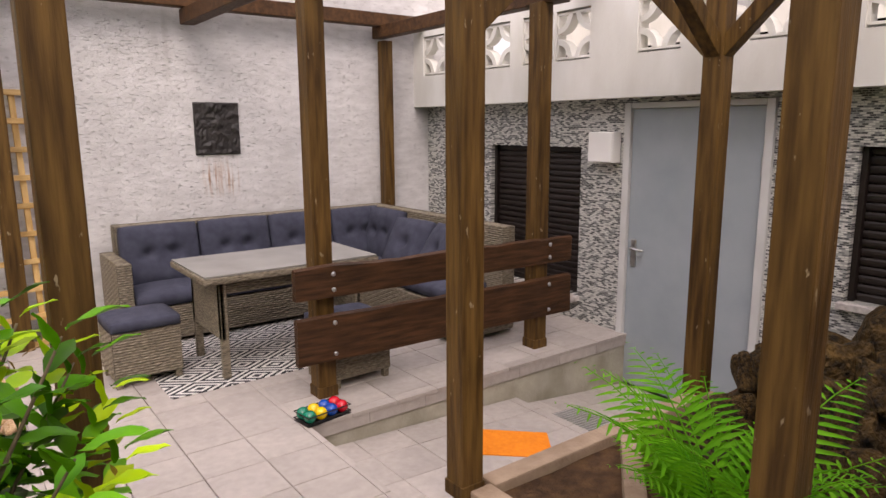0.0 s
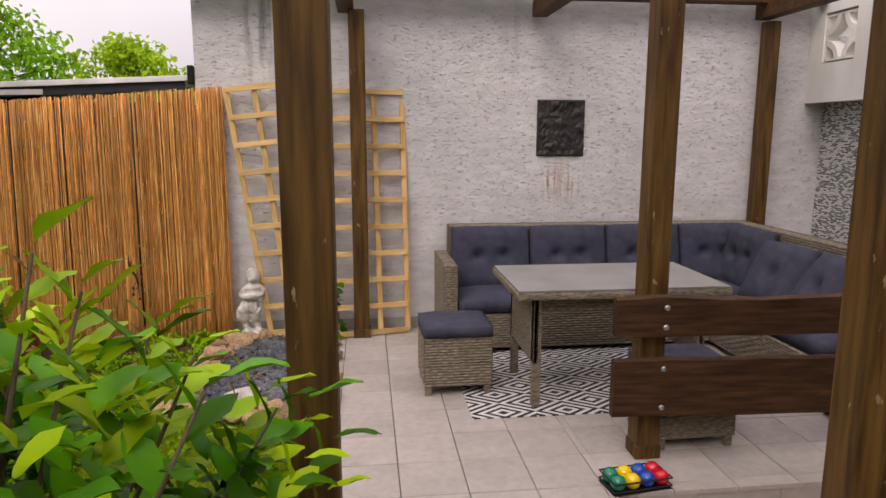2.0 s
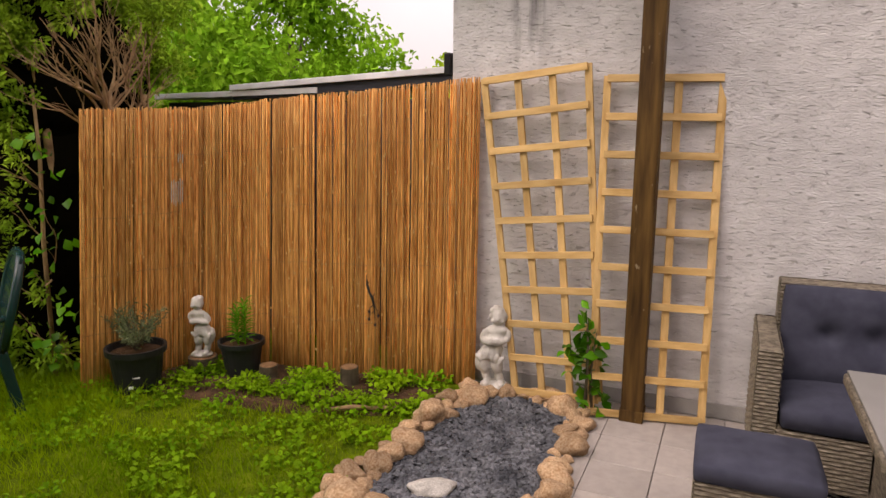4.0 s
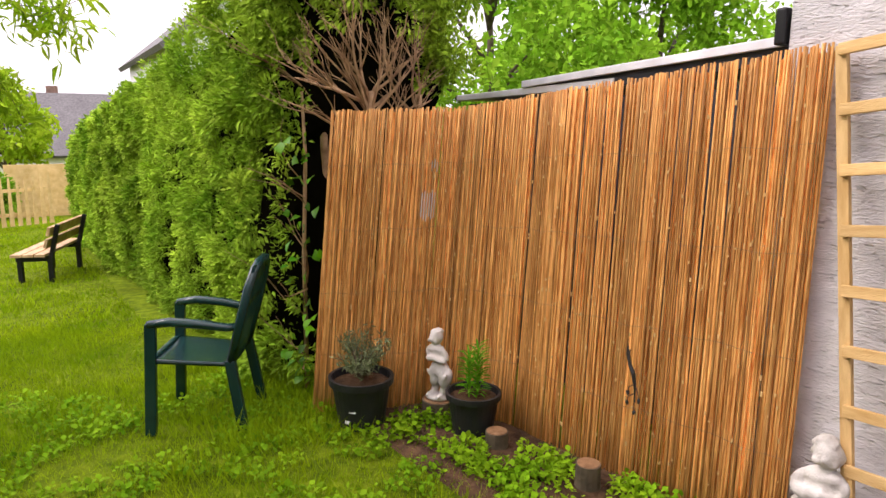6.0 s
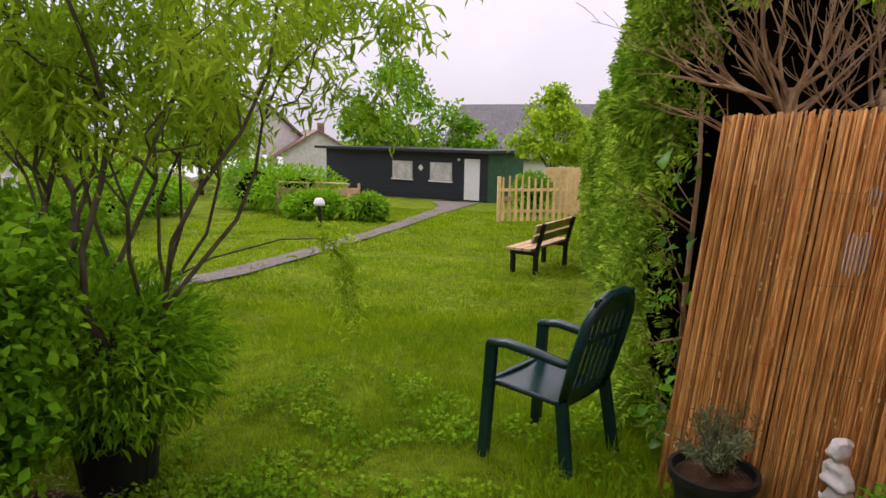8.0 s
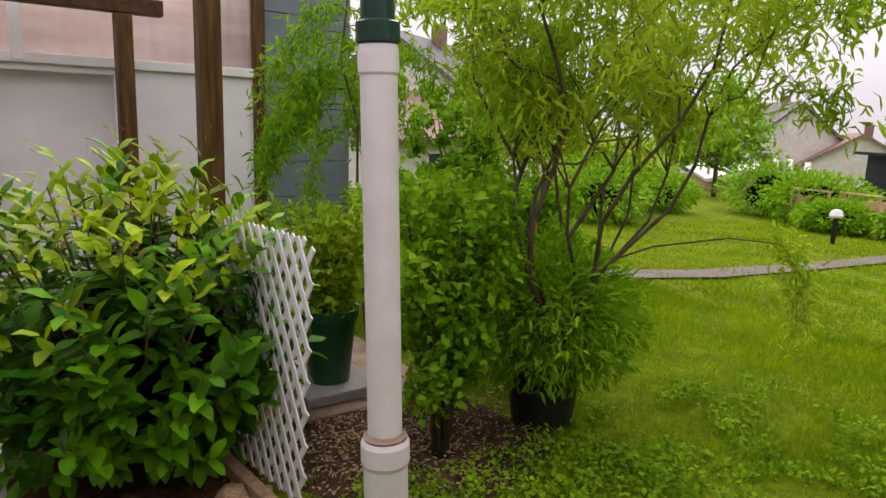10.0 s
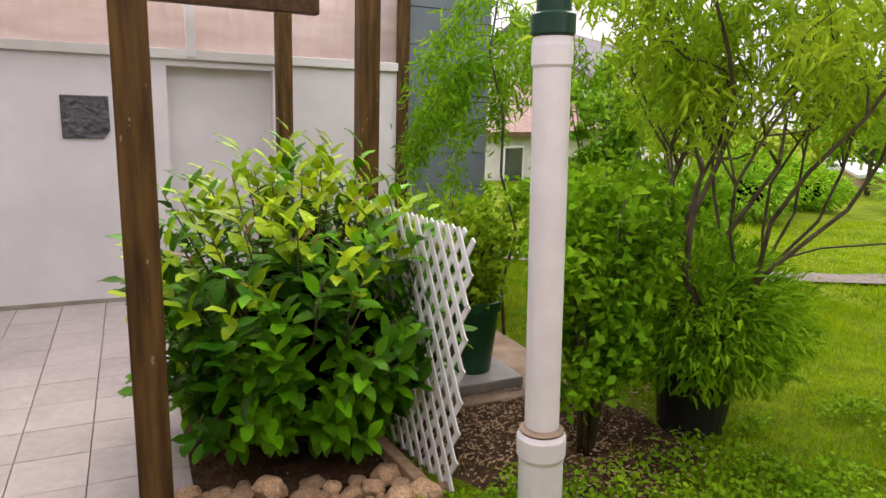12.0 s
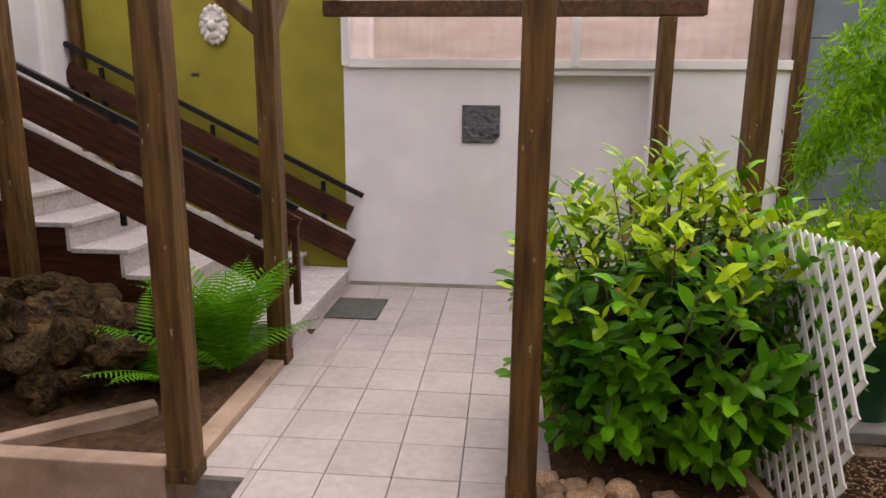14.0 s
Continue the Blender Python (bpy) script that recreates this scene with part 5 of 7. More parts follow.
def thuja_hedge():
    h = thing("thuja_hedge", pose(0, 0, 0), "tall clipped green thuja hedge along the lawn", "hedge")
    # outline: length along x, front face y, top
    xs = np.array([-4.35, -5.2, -7, -9.5, -12, -15, -19])
    front = np.array([4.10, 4.03, 3.98, 3.90, 3.78, 3.74, 3.72])
    tops = np.array([2.9, 2.75, 2.35, 2.05, 1.80, 1.55, 1.15])
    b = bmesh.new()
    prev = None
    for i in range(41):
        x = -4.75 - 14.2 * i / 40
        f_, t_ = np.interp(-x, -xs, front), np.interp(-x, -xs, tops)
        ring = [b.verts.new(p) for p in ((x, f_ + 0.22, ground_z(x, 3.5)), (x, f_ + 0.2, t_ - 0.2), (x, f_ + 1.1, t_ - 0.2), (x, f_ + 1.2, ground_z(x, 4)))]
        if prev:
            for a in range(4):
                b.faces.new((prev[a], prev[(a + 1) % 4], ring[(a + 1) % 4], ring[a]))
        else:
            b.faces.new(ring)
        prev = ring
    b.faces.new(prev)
    # near-black solid: the hedge's inner shade is painted as its colour
    part("inner_shade", b, M["painted_shade"], h)
    nc = 8200
    u = np.random.uniform(0, 1, nc) ** 1.6
    x = -4.45 - 14.5 * u
    f_, t_ = np.interp(-x, -xs, front), np.interp(-x, -xs, tops)
    g = np.array([ground_z(a, 0) for a in x])
    face = np.random.uniform(0, 1, nc) < 0.78
    hz = np.random.uniform(0, 1, nc)
    z = np.where(face, g + 0.03 + (t_ - g) * hz, t_ + np.random.uniform(-0.1, 0.06, nc))
    lump = np.array([noise.noise((a * 1.7, c * 2.0, 5)) for a, c in zip(x, z)])
    y = np.where(face, f_ + 0.10 + 0.20 * lump - 0.05 * np.sin(hz * 3.1), f_ + np.random.uniform(0.0, 1.2, nc))
    gap = np.array([noise.noise((a * 3.6, c * 3.6, 9)) for a, c in zip(x, z)])
    keep = (gap < 0.36) & ~((x > -4.95) & (z < 2.05) & (np.random.uniform(0, 1, nc) < 0.90))
    C = np.stack([x, y, z], 1)[keep]
    up = np.where(face[keep], 0.15, 0.7)
    per = 24
    cid = np.repeat(np.arange(len(C)), per)
    n_ = len(cid)
    v = unit(n_)
    lean = np.stack([np.random.normal(0, 0.5, len(C)), np.random.normal(-0.9, 0.2, len(C)), up + np.random.normal(0, 0.45, len(C))], 1)[cid]
    reach = np.random.uniform(0.25, 1.0, (n_, 1))
    P = C[cid] + lean * reach * 0.10 + v * 0.055 * (1.25 - reach)
    D = lean * 0.9 + v * 0.75
    N = unit(n_) * 0.8 + np.array([0, -0.6, 0.7])
    scale = np.random.uniform(0.025, 0.062, n_) * np.where(P[:, 0] < -9, 1.6, 1.0)
    me = leaf_mesh("foliage", P, D, N, scale, scale * 0.36, M["thuja"], 0.15, 0.25, 0.5)
    ob = mesh_object("foliage", me, None, h)
    ob["kind"] = "stuff"
    return h


thuja_hedge()


def old_thuja():
    t = thing("old_thuja", pose(-4.33, 4.66, -0.03), "old thuja with bare brown twigs and a green top", "tree")
    rr = random.Random(11)
    trunks = ((0.17, -0.14, 0.040), (0.08, 0.25, 0.030), (-0.10, -0.46, 0.012), (-0.3, -0.25, 0.03))
    for bx, by, r in trunks:
        b = bmesh.new()
        tube(b, [(bx - 0.05, by, 0), (bx - 0.04, by, 0.9), (bx - 0.02, by + 0.02, 1.5), (bx, by, 1.9)], [r * 1.3, r * 1.15, r, r * 0.75], 8)
        part("trunk", b, M["twig"], t, smooth=True)

    def limb(p, d, ln, r, depth):
        pts, rad = [p.copy()], [r]
        n_ = 6
        for i in range(n_):
            d = (d + Vector((rr.uniform(-0.22, 0.22), rr.uniform(-0.2, 0.2), rr.uniform(-0.12, 0.16)))).normalized()
            p = p + d * ln / n_
            pts.append(p.copy())
            rad.append(max(0.0015, r * (1 - 0.75 * (i + 1) / n_)))
        b = bmesh.new()
        tube(b, pts, rad, 5)
        part("limb" if depth == 0 else "twig", b, M["twig"], t)
        if depth < 2:
            for k in range(4 if depth == 0 else 2):
                i = rr.randrange(2, n_)
                side = Vector((rr.uniform(-0.8, 0.8), rr.uniform(-0.6, 0.3), rr.uniform(-0.1, 0.6)))
                limb(pts[i], (d + side).normalized(), ln * rr.uniform(0.4, 0.6), rad[i] * 0.7, depth + 1)
    for k in range(26):
        bx, by, r = trunks[(0, 0, 1, 0, 0, 3)[k % 6]]
        a = rr.uniform(-1.4, 0.2) if k % 3 else rr.uniform(-0.2, 1.3)
        d = Vector((rr.uniform(-0.1, 0.4), math.sin(a) * 1.1, 0.62 * math.cos(a) + 0.18)).normalized()
        limb(Vector((bx, by, rr.uniform(1.6, 1.88))), d, rr.uniform(0.42, 0.70), rr.uniform(0.008, 0.014), 0)
    for k in range(9):
        bx, by, r = trunks[2]
        limb(Vector((bx, by, rr.uniform(0.2, 1.5))), Vector((rr.uniform(-0.2, 0.6), -0.35, rr.uniform(-0.1, 0.6))).normalized(), rr.uniform(0.3, 0.5), rr.uniform(0.004, 0.007), 1)
    # near-black blobs painting the shade of the dead inner growth, and green crown
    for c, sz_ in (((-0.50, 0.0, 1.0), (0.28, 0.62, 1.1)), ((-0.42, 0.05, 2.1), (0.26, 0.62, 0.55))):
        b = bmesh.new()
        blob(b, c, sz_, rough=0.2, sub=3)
        part("inner_shade", b, M["painted_shade"], t)
    cs = []
    for _ in range(170):
        z = rr.uniform(2.35, 3.2)
        cs.append((rr.uniform(-0.75, 0.22 - 0.1 * (z < 2.5)), rr.uniform(-0.58, 0.62), z))
    for _ in range(45):
        cs.append((rr.uniform(-0.4, 0.05), rr.uniform(0.48, 0.72), rr.uniform(1.98, 2.6)))
    for _ in range(60):
        cs.append((rr.uniform(-0.8, -0.15), rr.uniform(-0.70, -0.45), rr.uniform(1.7, 2.6)))
    for _ in range(12):
        cs.append((rr.uniform(-0.7, -0.3), rr.uniform(-0.78, -0.6), rr.uniform(0.0, 1.6)))
    for _ in range(8):
        cs.append((rr.uniform(-0.5, -0.1), rr.uniform(-0.6, -0.4), rr.uniform(0.0, 0.4)))
    cs = np.array(cs)
    per = 80
    cid = np.repeat(np.arange(len(cs)), per)
    k = len(cid)
    lean = (unit(len(cs)) * 0.7 + np.array([0, -0.45, -0.1]))[cid]
    v = unit(k)
    reach = np.random.uniform(0.1, 1.0, (k, 1))
    P = cs[cid] + lean * reach * 0.13 + v * 0.09 * (1.2 - reach)
    s = np.random.uniform(0.03, 0.07, k)
    me = leaf_mesh("crown", P, lean + v * 0.8, unit(k) + np.array([0, -0.3, 0.6]), s, s * 0.36, M["thuja"], 0.15, 0.25, 0.5)
    mesh_object("crown", me, None, t)["kind"] = "stuff"
    # vine leaves in the dark gap
    k = 46
    P = np.stack([np.random.uniform(-0.1, 0.2, k), np.random.uniform(-0.62, -0.45, k), np.random.uniform(0.1, 1.6, k)], 1)
    s = np.random.uniform(0.05, 0.09, k)
    mesh_object("vine_leaves", leaf_mesh("vine_leaves", P, unit(k) + np.array([0.2, -0.6, -0.3]), unit(k) * 0.5 + np.array([0, -0.8, 0.6]), s, s * 0.9, M["laurel"], 0.1, 0.2, 0.5), None, t)


old_thuja()


def leafy_tree(name, x, y, height, spread, k, size, mtl, label, trunk=0.12, low=0.35, seed=1, zbase=None, clumps=46):
    t = thing(name, pose(x, y, ground_z(x, y) if zbase is None else zbase), label, "tree")
    rr = random.Random(seed)
    b = bmesh.new()
    tube(b, [(0, 0, 0), (0.04 * height * 0.3, 0, height * 0.3), (0, 0.03, height * 0.6), (0, 0, height * 0.85)], [trunk, trunk * 0.8, trunk * 0.5, trunk * 0.15], 9)
    part("trunk", b, M["bark"], t, smooth=True)
    cs = []
    for i in range(clumps):
        a = rr.uniform(0, 6.28)
        u = rr.uniform(low, 1.0)
        r = spread * math.sin(math.pi * min(0.98, 0.22 + 0.75 * (u - low) / (1 - low))) * rr.uniform(0.45, 1.05)
        c = Vector((r * math.cos(a), r * math.sin(a), height * u))
        cs.append(tuple(c))
        if i % 3 == 0:
            b = bmesh.new()
            s0 = Vector((0, 0, height * max(0.25, u - 0.22)))
            tube(b, [s0, s0.lerp(c, 0.5) + Vector((0, 0, 0.05 * height)), c], [trunk * 0.35, trunk * 0.22, trunk * 0.05], 5)
            part("limb", b, M["bark"], t, smooth=True)
    P = spray_cloud(np.array(cs), spread * 0.30, k)
    s = np.random.uniform(0.6, 1.2, k) * size
    me = leaf_mesh("crown", P, unit(k) + np.array([0, 0, -0.35]), unit(k) + np.array([0, 0, 1.0]), s, s * 0.55, mtl, 0.2, 0.25, 0.45)
    mesh_object("crown", me, None, t)
    return t


leafy_tree("broadleaf_tree", -6.7, 10.0, 4.0, 1.75, 13000, 0.125, M["tree"], "broad-leaved green tree behind the shed roof", seed=3)
leafy_tree("broadleaf_tree", -8.6, 24.0, 4.7, 2.5, 7000, 0.22, M["willow"], "pale green tree beyond the neighbouring shed", seed=4)
leafy_tree("broadleaf_tree", -14.5, 23.0, 4.9, 2.8, 6000, 0.24, M["tree"], "low spreading green tree beyond the neighbouring shed", seed=15)
leafy_tree("broadleaf_tree", -8.6, 8.6, 4.8, 1.9, 9000, 0.13, M["tree"], "green tree behind the thuja hedge", seed=5)
leafy_tree("broadleaf_tree", -40, -7.6, 7.4, 3.3, 4500, 0.34, M["tree"], "large rounded tree behind the dark shed", seed=6)
leafy_tree("broadleaf_tree", -40, -3.2, 4.4, 1.7, 2600, 0.3, M["tree"], "small green tree beyond the dark shed", seed=7)
leafy_tree("fruit_tree", -29.5, 2.2, 4.9, 1.8, 3400, 0.26, M["willow"], "light green fruit tree beyond the picket fence", seed=8, low=0.45)
leafy_tree("broadleaf_tree", -30, -14.5, 5.2, 3.0, 3400, 0.32, M["tree"], "green garden tree in the distance", seed=9)
leafy_tree("broadleaf_tree", -17, -13, 4.2, 2.2, 3200, 0.24, M["willow"], "light green tree behind the vegetable garden", seed=10)
leafy_tree("broadleaf_tree", -40, 9, 6.0, 3.2, 2600, 0.36, M["tree"], "far green tree beyond the hedge", seed=12)
leafy_tree("broadleaf_tree", -13, 14, 5.6, 2.6, 3200, 0.28, M["tree"], "green tree in the neighbouring garden", seed=13)
for i, (x, y, r, h) in enumerate(((-19.4, -2.5, 0.55, 0.75), (-21.5, -5.6, 1.5, 1.5), (-22.5, -7.6, 1.6, 1.7), (-18.2, -9.0, 1.3, 1.2), (-25.5, 1.75, 0.7, 1.5), (-19.5, -4.2, 0.9, 0.8), (-13.5, -7.0, 1.1, 1.2), (-15.5, -8.5, 1.4, 1.7))):
    s = thing("garden_shrub", pose(x, y, ground_z(x, y)), "round green garden shrub beyond the gravel path", "shrub", "far shrubs")
    k = 2600
    v = unit(k)
    P = v * np.random.uniform(0.6, 1.08, (k, 1)) * np.array([r, r, h * 0.5]) + np.array([0, 0, h * 0.5])
    P[:, 2] = np.maximum(P[:, 2], 0.02)
    me = leaf_mesh("foliage", P, v + unit(k) * 0.6, unit(k) + np.array([0, 0, 1.0]), np.random.uniform(0.10, 0.2, k), 0.07, M["shrub"] if i % 2 else M["tree"], 0.2, 0.2)
    mesh_object("foliage", me, None, s)
    # dark blob in the middle, painted shade behind the leaves
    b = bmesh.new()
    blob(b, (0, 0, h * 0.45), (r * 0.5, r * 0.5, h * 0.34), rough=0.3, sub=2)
    part("inner_shade", b, M["painted_shade"], s)


def laurel():
    t = thing("cherry_laurel", pose(-1.56, 0.93, 0.02), "dense glossy green cherry laurel with pale young tips", "shrub")
    rr = random.Random(21)
    shoots = []
    for k in range(400):
        v = Vector((rr.gauss(0, 1), rr.gauss(0, 1), rr.gauss(0, 1))).normalized()
        if v.z < -0.72:
            continue
        r = rr.uniform(0.74, 1.06) * (1 + 0.12 * noise.noise(v * 2.0))
        shoots.append(Vector((0.80 * v.x * r, 0.72 * v.y * r, max(0.12, 0.67 + 0.76 * v.z * r))))
    P, D, N, L = {0: [], 1: [], 2: []}, {0: [], 1: [], 2: []}, {0: [], 1: [], 2: []}, {0: [], 1: [], 2: []}
    for si, tip in enumerate(shoots):
        root = Vector((tip.x * 0.18, tip.y * 0.18, max(0.02, tip.z * 0.25)))
        mid = root.lerp(tip, 0.55) + Vector((0, 0, -0.04))
        b = bmesh.new()
        if si % 3 == 0:
            tube(b, [root, mid, tip], [0.012, 0.007, 0.003], 5)
            part("stem", b, M["bark"], t, smooth=True)
        else:
            b.free()
        d = (tip - mid).normalized()
        if noise.noise(tip * 3.1 + Vector((4.0, 1.0, 7.0))) < -0.42 and tip.z < 0.9:
            continue
        young = tip.z > 0.80 and rr.random() < 0.45 + 0.5 * (tip.z - 0.8)
        n_ = 11
        for i in range(n_):
            u = 0.42 + 0.6 * i / (n_ - 1)
            p = mid.lerp(tip, max(0, (u - 0.42) / 0.58)) if u > 0.42 else mid
            a = i * 2.4
            side = d.orthogonal().normalized()
            side = Matrix.Rotation(a, 3, d) @ side
            near = (i / (n_ - 1))
            dd = side * (1.15 - 0.45 * near) + d * (0.35 + 0.55 * near) + Vector((0, 0, -0.30 + 0.35 * near))
            kk = 0
            if young and i > n_ - 5:
                kk = 2 if (i > n_ - 3 and rr.random() < 0.2) else 1
            P[kk].append(p)
            D[kk].append(dd)
            N[kk].append(d * 0.7 + Vector((0, 0, 0.8)))
            L[kk].append(rr.uniform(0.085, 0.14) * (0.55 if kk == 2 else 1))
    for kk, (nm, mm) in enumerate((("foliage", "laurel"), ("young_foliage", "laurel_new"), ("copper_foliage", "laurel_red"))):
        me = oval_leaf_mesh(nm, P[kk], D[kk], N[kk], np.array(L[kk]), np.array(L[kk]) * 0.47, M[mm], 0.13, 0.2)
        mesh_object(nm, me, None, t)["kind"] = "stuff"
    # near-black blob that paints the laurel's inner shade between its stems
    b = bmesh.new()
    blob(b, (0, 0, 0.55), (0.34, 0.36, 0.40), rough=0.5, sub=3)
    part("inner_shade", b, M["painted_shade"], t)
    return t


laurel()


def twisted_willow():
    w = thing("twisted_willow", pose(-3.55, 1.55, 0), "corkscrew willow with wavy stems and narrow pale leaves", "tree")
    rr = random.Random(31)
    tips = []

    def limb(p, d, ln, r, depth, droop):
        n_ = 9
        pts, rad = [p.copy()], [r]
        ph = rr.uniform(0, 6.28)
        o1 = d.orthogonal().normalized()
        o2 = d.cross(o1)
        for i in range(n_):
            u = (i + 1) / n_
            d = (d + Vector((0, 0, -droop * u))).normalized()
            p = p + d * (ln / n_)
            q = p + (o1 * math.sin(ph + u * 9) + o2 * math.cos(ph * 1.3 + u * 11)) * 0.034 * (1 + 0.6 * ln)
            pts.append(q)
            rad.append(max(0.0016, r * (1 - 0.8 * u)))
        b = bmesh.new()
        tube(b, pts, rad, 6 if depth < 1 else 5)
        part("stem" if depth == 0 else "branch", b, M["bark"], w, smooth=True)
        if depth >= 1:
            tips.extend(pts[2:])
        if depth < 2:
            for k in range(4 if depth == 0 else 3):
                i = rr.randrange(4 if depth == 0 else 3, n_ + 1)
                dd = (Vector((rr.uniform(-1, 1), rr.uniform(-1, 1), rr.uniform(-0.1, 0.7))) + d * 0.6).normalized()
                limb(pts[i], dd, ln * rr.uniform(0.32, 0.5), rad[i] * 0.75, depth + 1, 0.12 + 0.10 * depth)
    for k in range(14):
        a = 2 * math.pi * k / 14
        lean = rr.uniform(0.12, 0.48)
        d = Vector((math.cos(a) * lean - 0.16, math.sin(a) * lean - 0.02, 1)).normalized()
        limb(Vector((0.10 * math.cos(a), 0.10 * math.sin(a), 0.40)), d, rr.uniform(1.9, 2.7), rr.uniform(0.012, 0.024), 0, 0.05)
    # long drooping twigs over the lawn and beside the outbuilding
    limb(Vector((-0.9, 0.2, 2.2)), Vector((-1.0, 0.35, 0.3)).normalized(), 1.0, 0.010, 1, 0.2)
    b = bmesh.new()
    arch = [Vector(p) for p in ((-0.35, -0.2, 0.75), (-0.8, 0.05, 0.93), (-1.15, 0.32, 1.0), (-1.38, 0.52, 0.98), (-1.46, 0.58, 0.85), (-1.49, 0.60, 0.68), (-1.52, 0.61, 0.48))]
    tube(b, arch, [0.007, 0.006, 0.005, 0.004, 0.0035, 0.003, 0.002], 6)
    part("branch", b, M["bark"], w, smooth=True)
    for q in arch[3:]:
        tips.extend([q + Vector((rr.uniform(-0.05, 0.05), rr.uniform(-0.05, 0.05), rr.uniform(-0.1, 0.1))) for _ in range(9)])
    tips_ = np.array(tips)
    k = 21000
    P = tips_[np.random.randint(0, len(tips_), k)] + np.random.normal(0, 0.05, (k, 3))
    s = np.random.uniform(0.05, 0.10, k)
    D = unit(k) * 0.8 + np.array([0, 0, -0.45])
    me = leaf_mesh("foliage", P, D, unit(k) + np.array([0, 0, 0.6]), s, s * 0.22, M["willow"], 0.2, 0.45, 0.45)
    mesh_object("foliage", me, None, w)
    # low leafy suckers over the pot
    k = 6500
    v = unit(k)
    P = v * np.random.uniform(0.45, 1.15, (k, 1)) * np.array([0.46, 0.46, 0.36]) + np.array([0.0, 0.02, 0.62])
    s = np.random.uniform(0.045, 0.085, k)
    mesh_object("sucker_foliage", leaf_mesh("sucker_foliage", P, v + unit(k) * 0.7, unit(k) + np.array([0, 0, 0.8]), s, s * 0.26, M["shrub"], 0.2, 0.35), None, w)
    return w


twisted_willow()
tub = thing("willow_tub", pose(-3.55, 1.55, 0.0), "dark weathered wooden tub holding the willow", "tub")
b = bmesh.new()
lathe(b, ((0.17, -0.03), (0.19, 0.15), (0.21, 0.36), (0.20, 0.375), (0.185, 0.34)), 22)
part("shell", b, M["pot"], tub)
b = bmesh.new()
lathe(b, ((0.001, 0.34), (0.19, 0.342)), 22, False)
part("soil_fill", b, M["soil"], tub)


def hanging_willow():
    w = thing("willow_branch_tree", pose(-3.05, 0.05, 0), "slender willow sapling with curled drooping pale leaves", "tree")
    rr = random.Random(77)
    tips = []
    b = bmesh.new()
    tube(b, [(-0.25, -0.1, 0), (-0.17, -0.04, 0.4), (-0.23, 0.03, 0.8), (-0.10, 0.0, 1.2), (-0.13, -0.06, 1.6), (0.02, -0.02, 2.0), (0.0, 0.04, 2.4), (0.1, 0, 2.8)], [0.013, 0.012, 0.011, 0.010, 0.009, 0.008, 0.006, 0.003], 7)
    part("stem", b, M["bark"], w, smooth=True)
    for k in range(17):
        z = rr.uniform(1.45, 2.4)
        a = rr.uniform(0, 6.28)
        p = Vector((0, 0, z))
        d = Vector((math.cos(a), math.sin(a) * 0.6, 0.3)).normalized()
        pts = [p.copy()]
        for i in range(9):
            d = (d + Vector((rr.uniform(-0.2, 0.2), rr.uniform(-0.2, 0.2), -0.24))).normalized()
            p = p + d * 0.085
            pts.append(p.copy())
        b = bmesh.new()
        tube(b, pts, [0.005 - 0.0004 * i for i in range(10)], 4)
        part("branch", b, M["bark"], w)
        tips += pts[2:]
    tips = np.array(tips)
    k = 5000
    P = tips[np.random.randint(0, len(tips), k)] + np.random.normal(0, 0.045, (k, 3))
    s = np.random.uniform(0.045, 0.085, k)
    me = leaf_mesh("foliage", P, unit(k) * 0.8 + np.array([0, 0, -0.7]), unit(k) + np.array([0, 0, 0.4]), s, s * 0.22, M["shrub"], 0.2, 0.5)
    mesh_object("foliage", me, None, w)


hanging_willow()


def shrub(name, x, y, rx, ry, h, k, size, mtl, label, seed=2, stems=9, z0=0.0, low=0.1):
    s = thing(name, pose(x, y, z0), label, "shrub")
    rr = random.Random(seed)
    cs = []
    for i in range(stems):
        a = 2 * math.pi * i / stems + rr.uniform(-0.3, 0.3)
        tip = Vector((rx * 0.8 * math.cos(a) * rr.uniform(0.3, 1), ry * 0.8 * math.sin(a) * rr.uniform(0.3, 1), h * rr.uniform(0.75, 1)))
        m_ = Vector((tip.x * 0.35, tip.y * 0.35, tip.z * 0.5))
        b = bmesh.new()
        tube(b, [(0.03 * math.cos(a), 0.03 * math.sin(a), 0), m_, tip], [0.012, 0.009, 0.003], 5)
        part("stem", b, M["bark"], s, smooth=True)
        for j in range(12):
            u = rr.uniform(low, 1.0)
            q = (m_ * (u / 0.5)) if u < 0.5 else m_.lerp(tip, (u - 0.5) / 0.5)
            cs.append(tuple(q + Vector((rr.uniform(-1, 1) * rx * 0.35, rr.uniform(-1, 1) * ry * 0.35, rr.uniform(-0.05, 0.05)))))
    P = spray_cloud(np.array(cs), 0.12, k)
    P[:, 2] = np.maximum(P[:, 2], 0.03)
    z = np.random.uniform(0.7, 1.25, k) * size
    me = leaf_mesh("foliage", P, unit(k) + np.array([0, 0, 0.1]), unit(k) + np.array([0, 0, 1.2]), z, z * 0.62, mtl, 0.18, 0.2, 0.5)
    mesh_object("foliage", me, None, s)
    return s


shrub("currant_shrub", -2.80, 1.62, 0.42, 0.36, 1.38, 6200, 0.055, M["shrub"], "bright green leafy garden shrub beside the white pipe", 3, 11, 0.0, 0.28)
shrub("currant_shrub", -3.25, 0.95, 0.55, 0.5, 1.45, 6500, 0.055, M["shrub"], "bright green leafy garden shrub behind the willow tub", 5, 12, 0.0, 0.25)
shrub("currant_shrub", -4.3, 0.3, 0.7, 0.6, 1.3, 8000, 0.06, M["shrub"], "low green garden shrub at the edge of the lawn", 8)
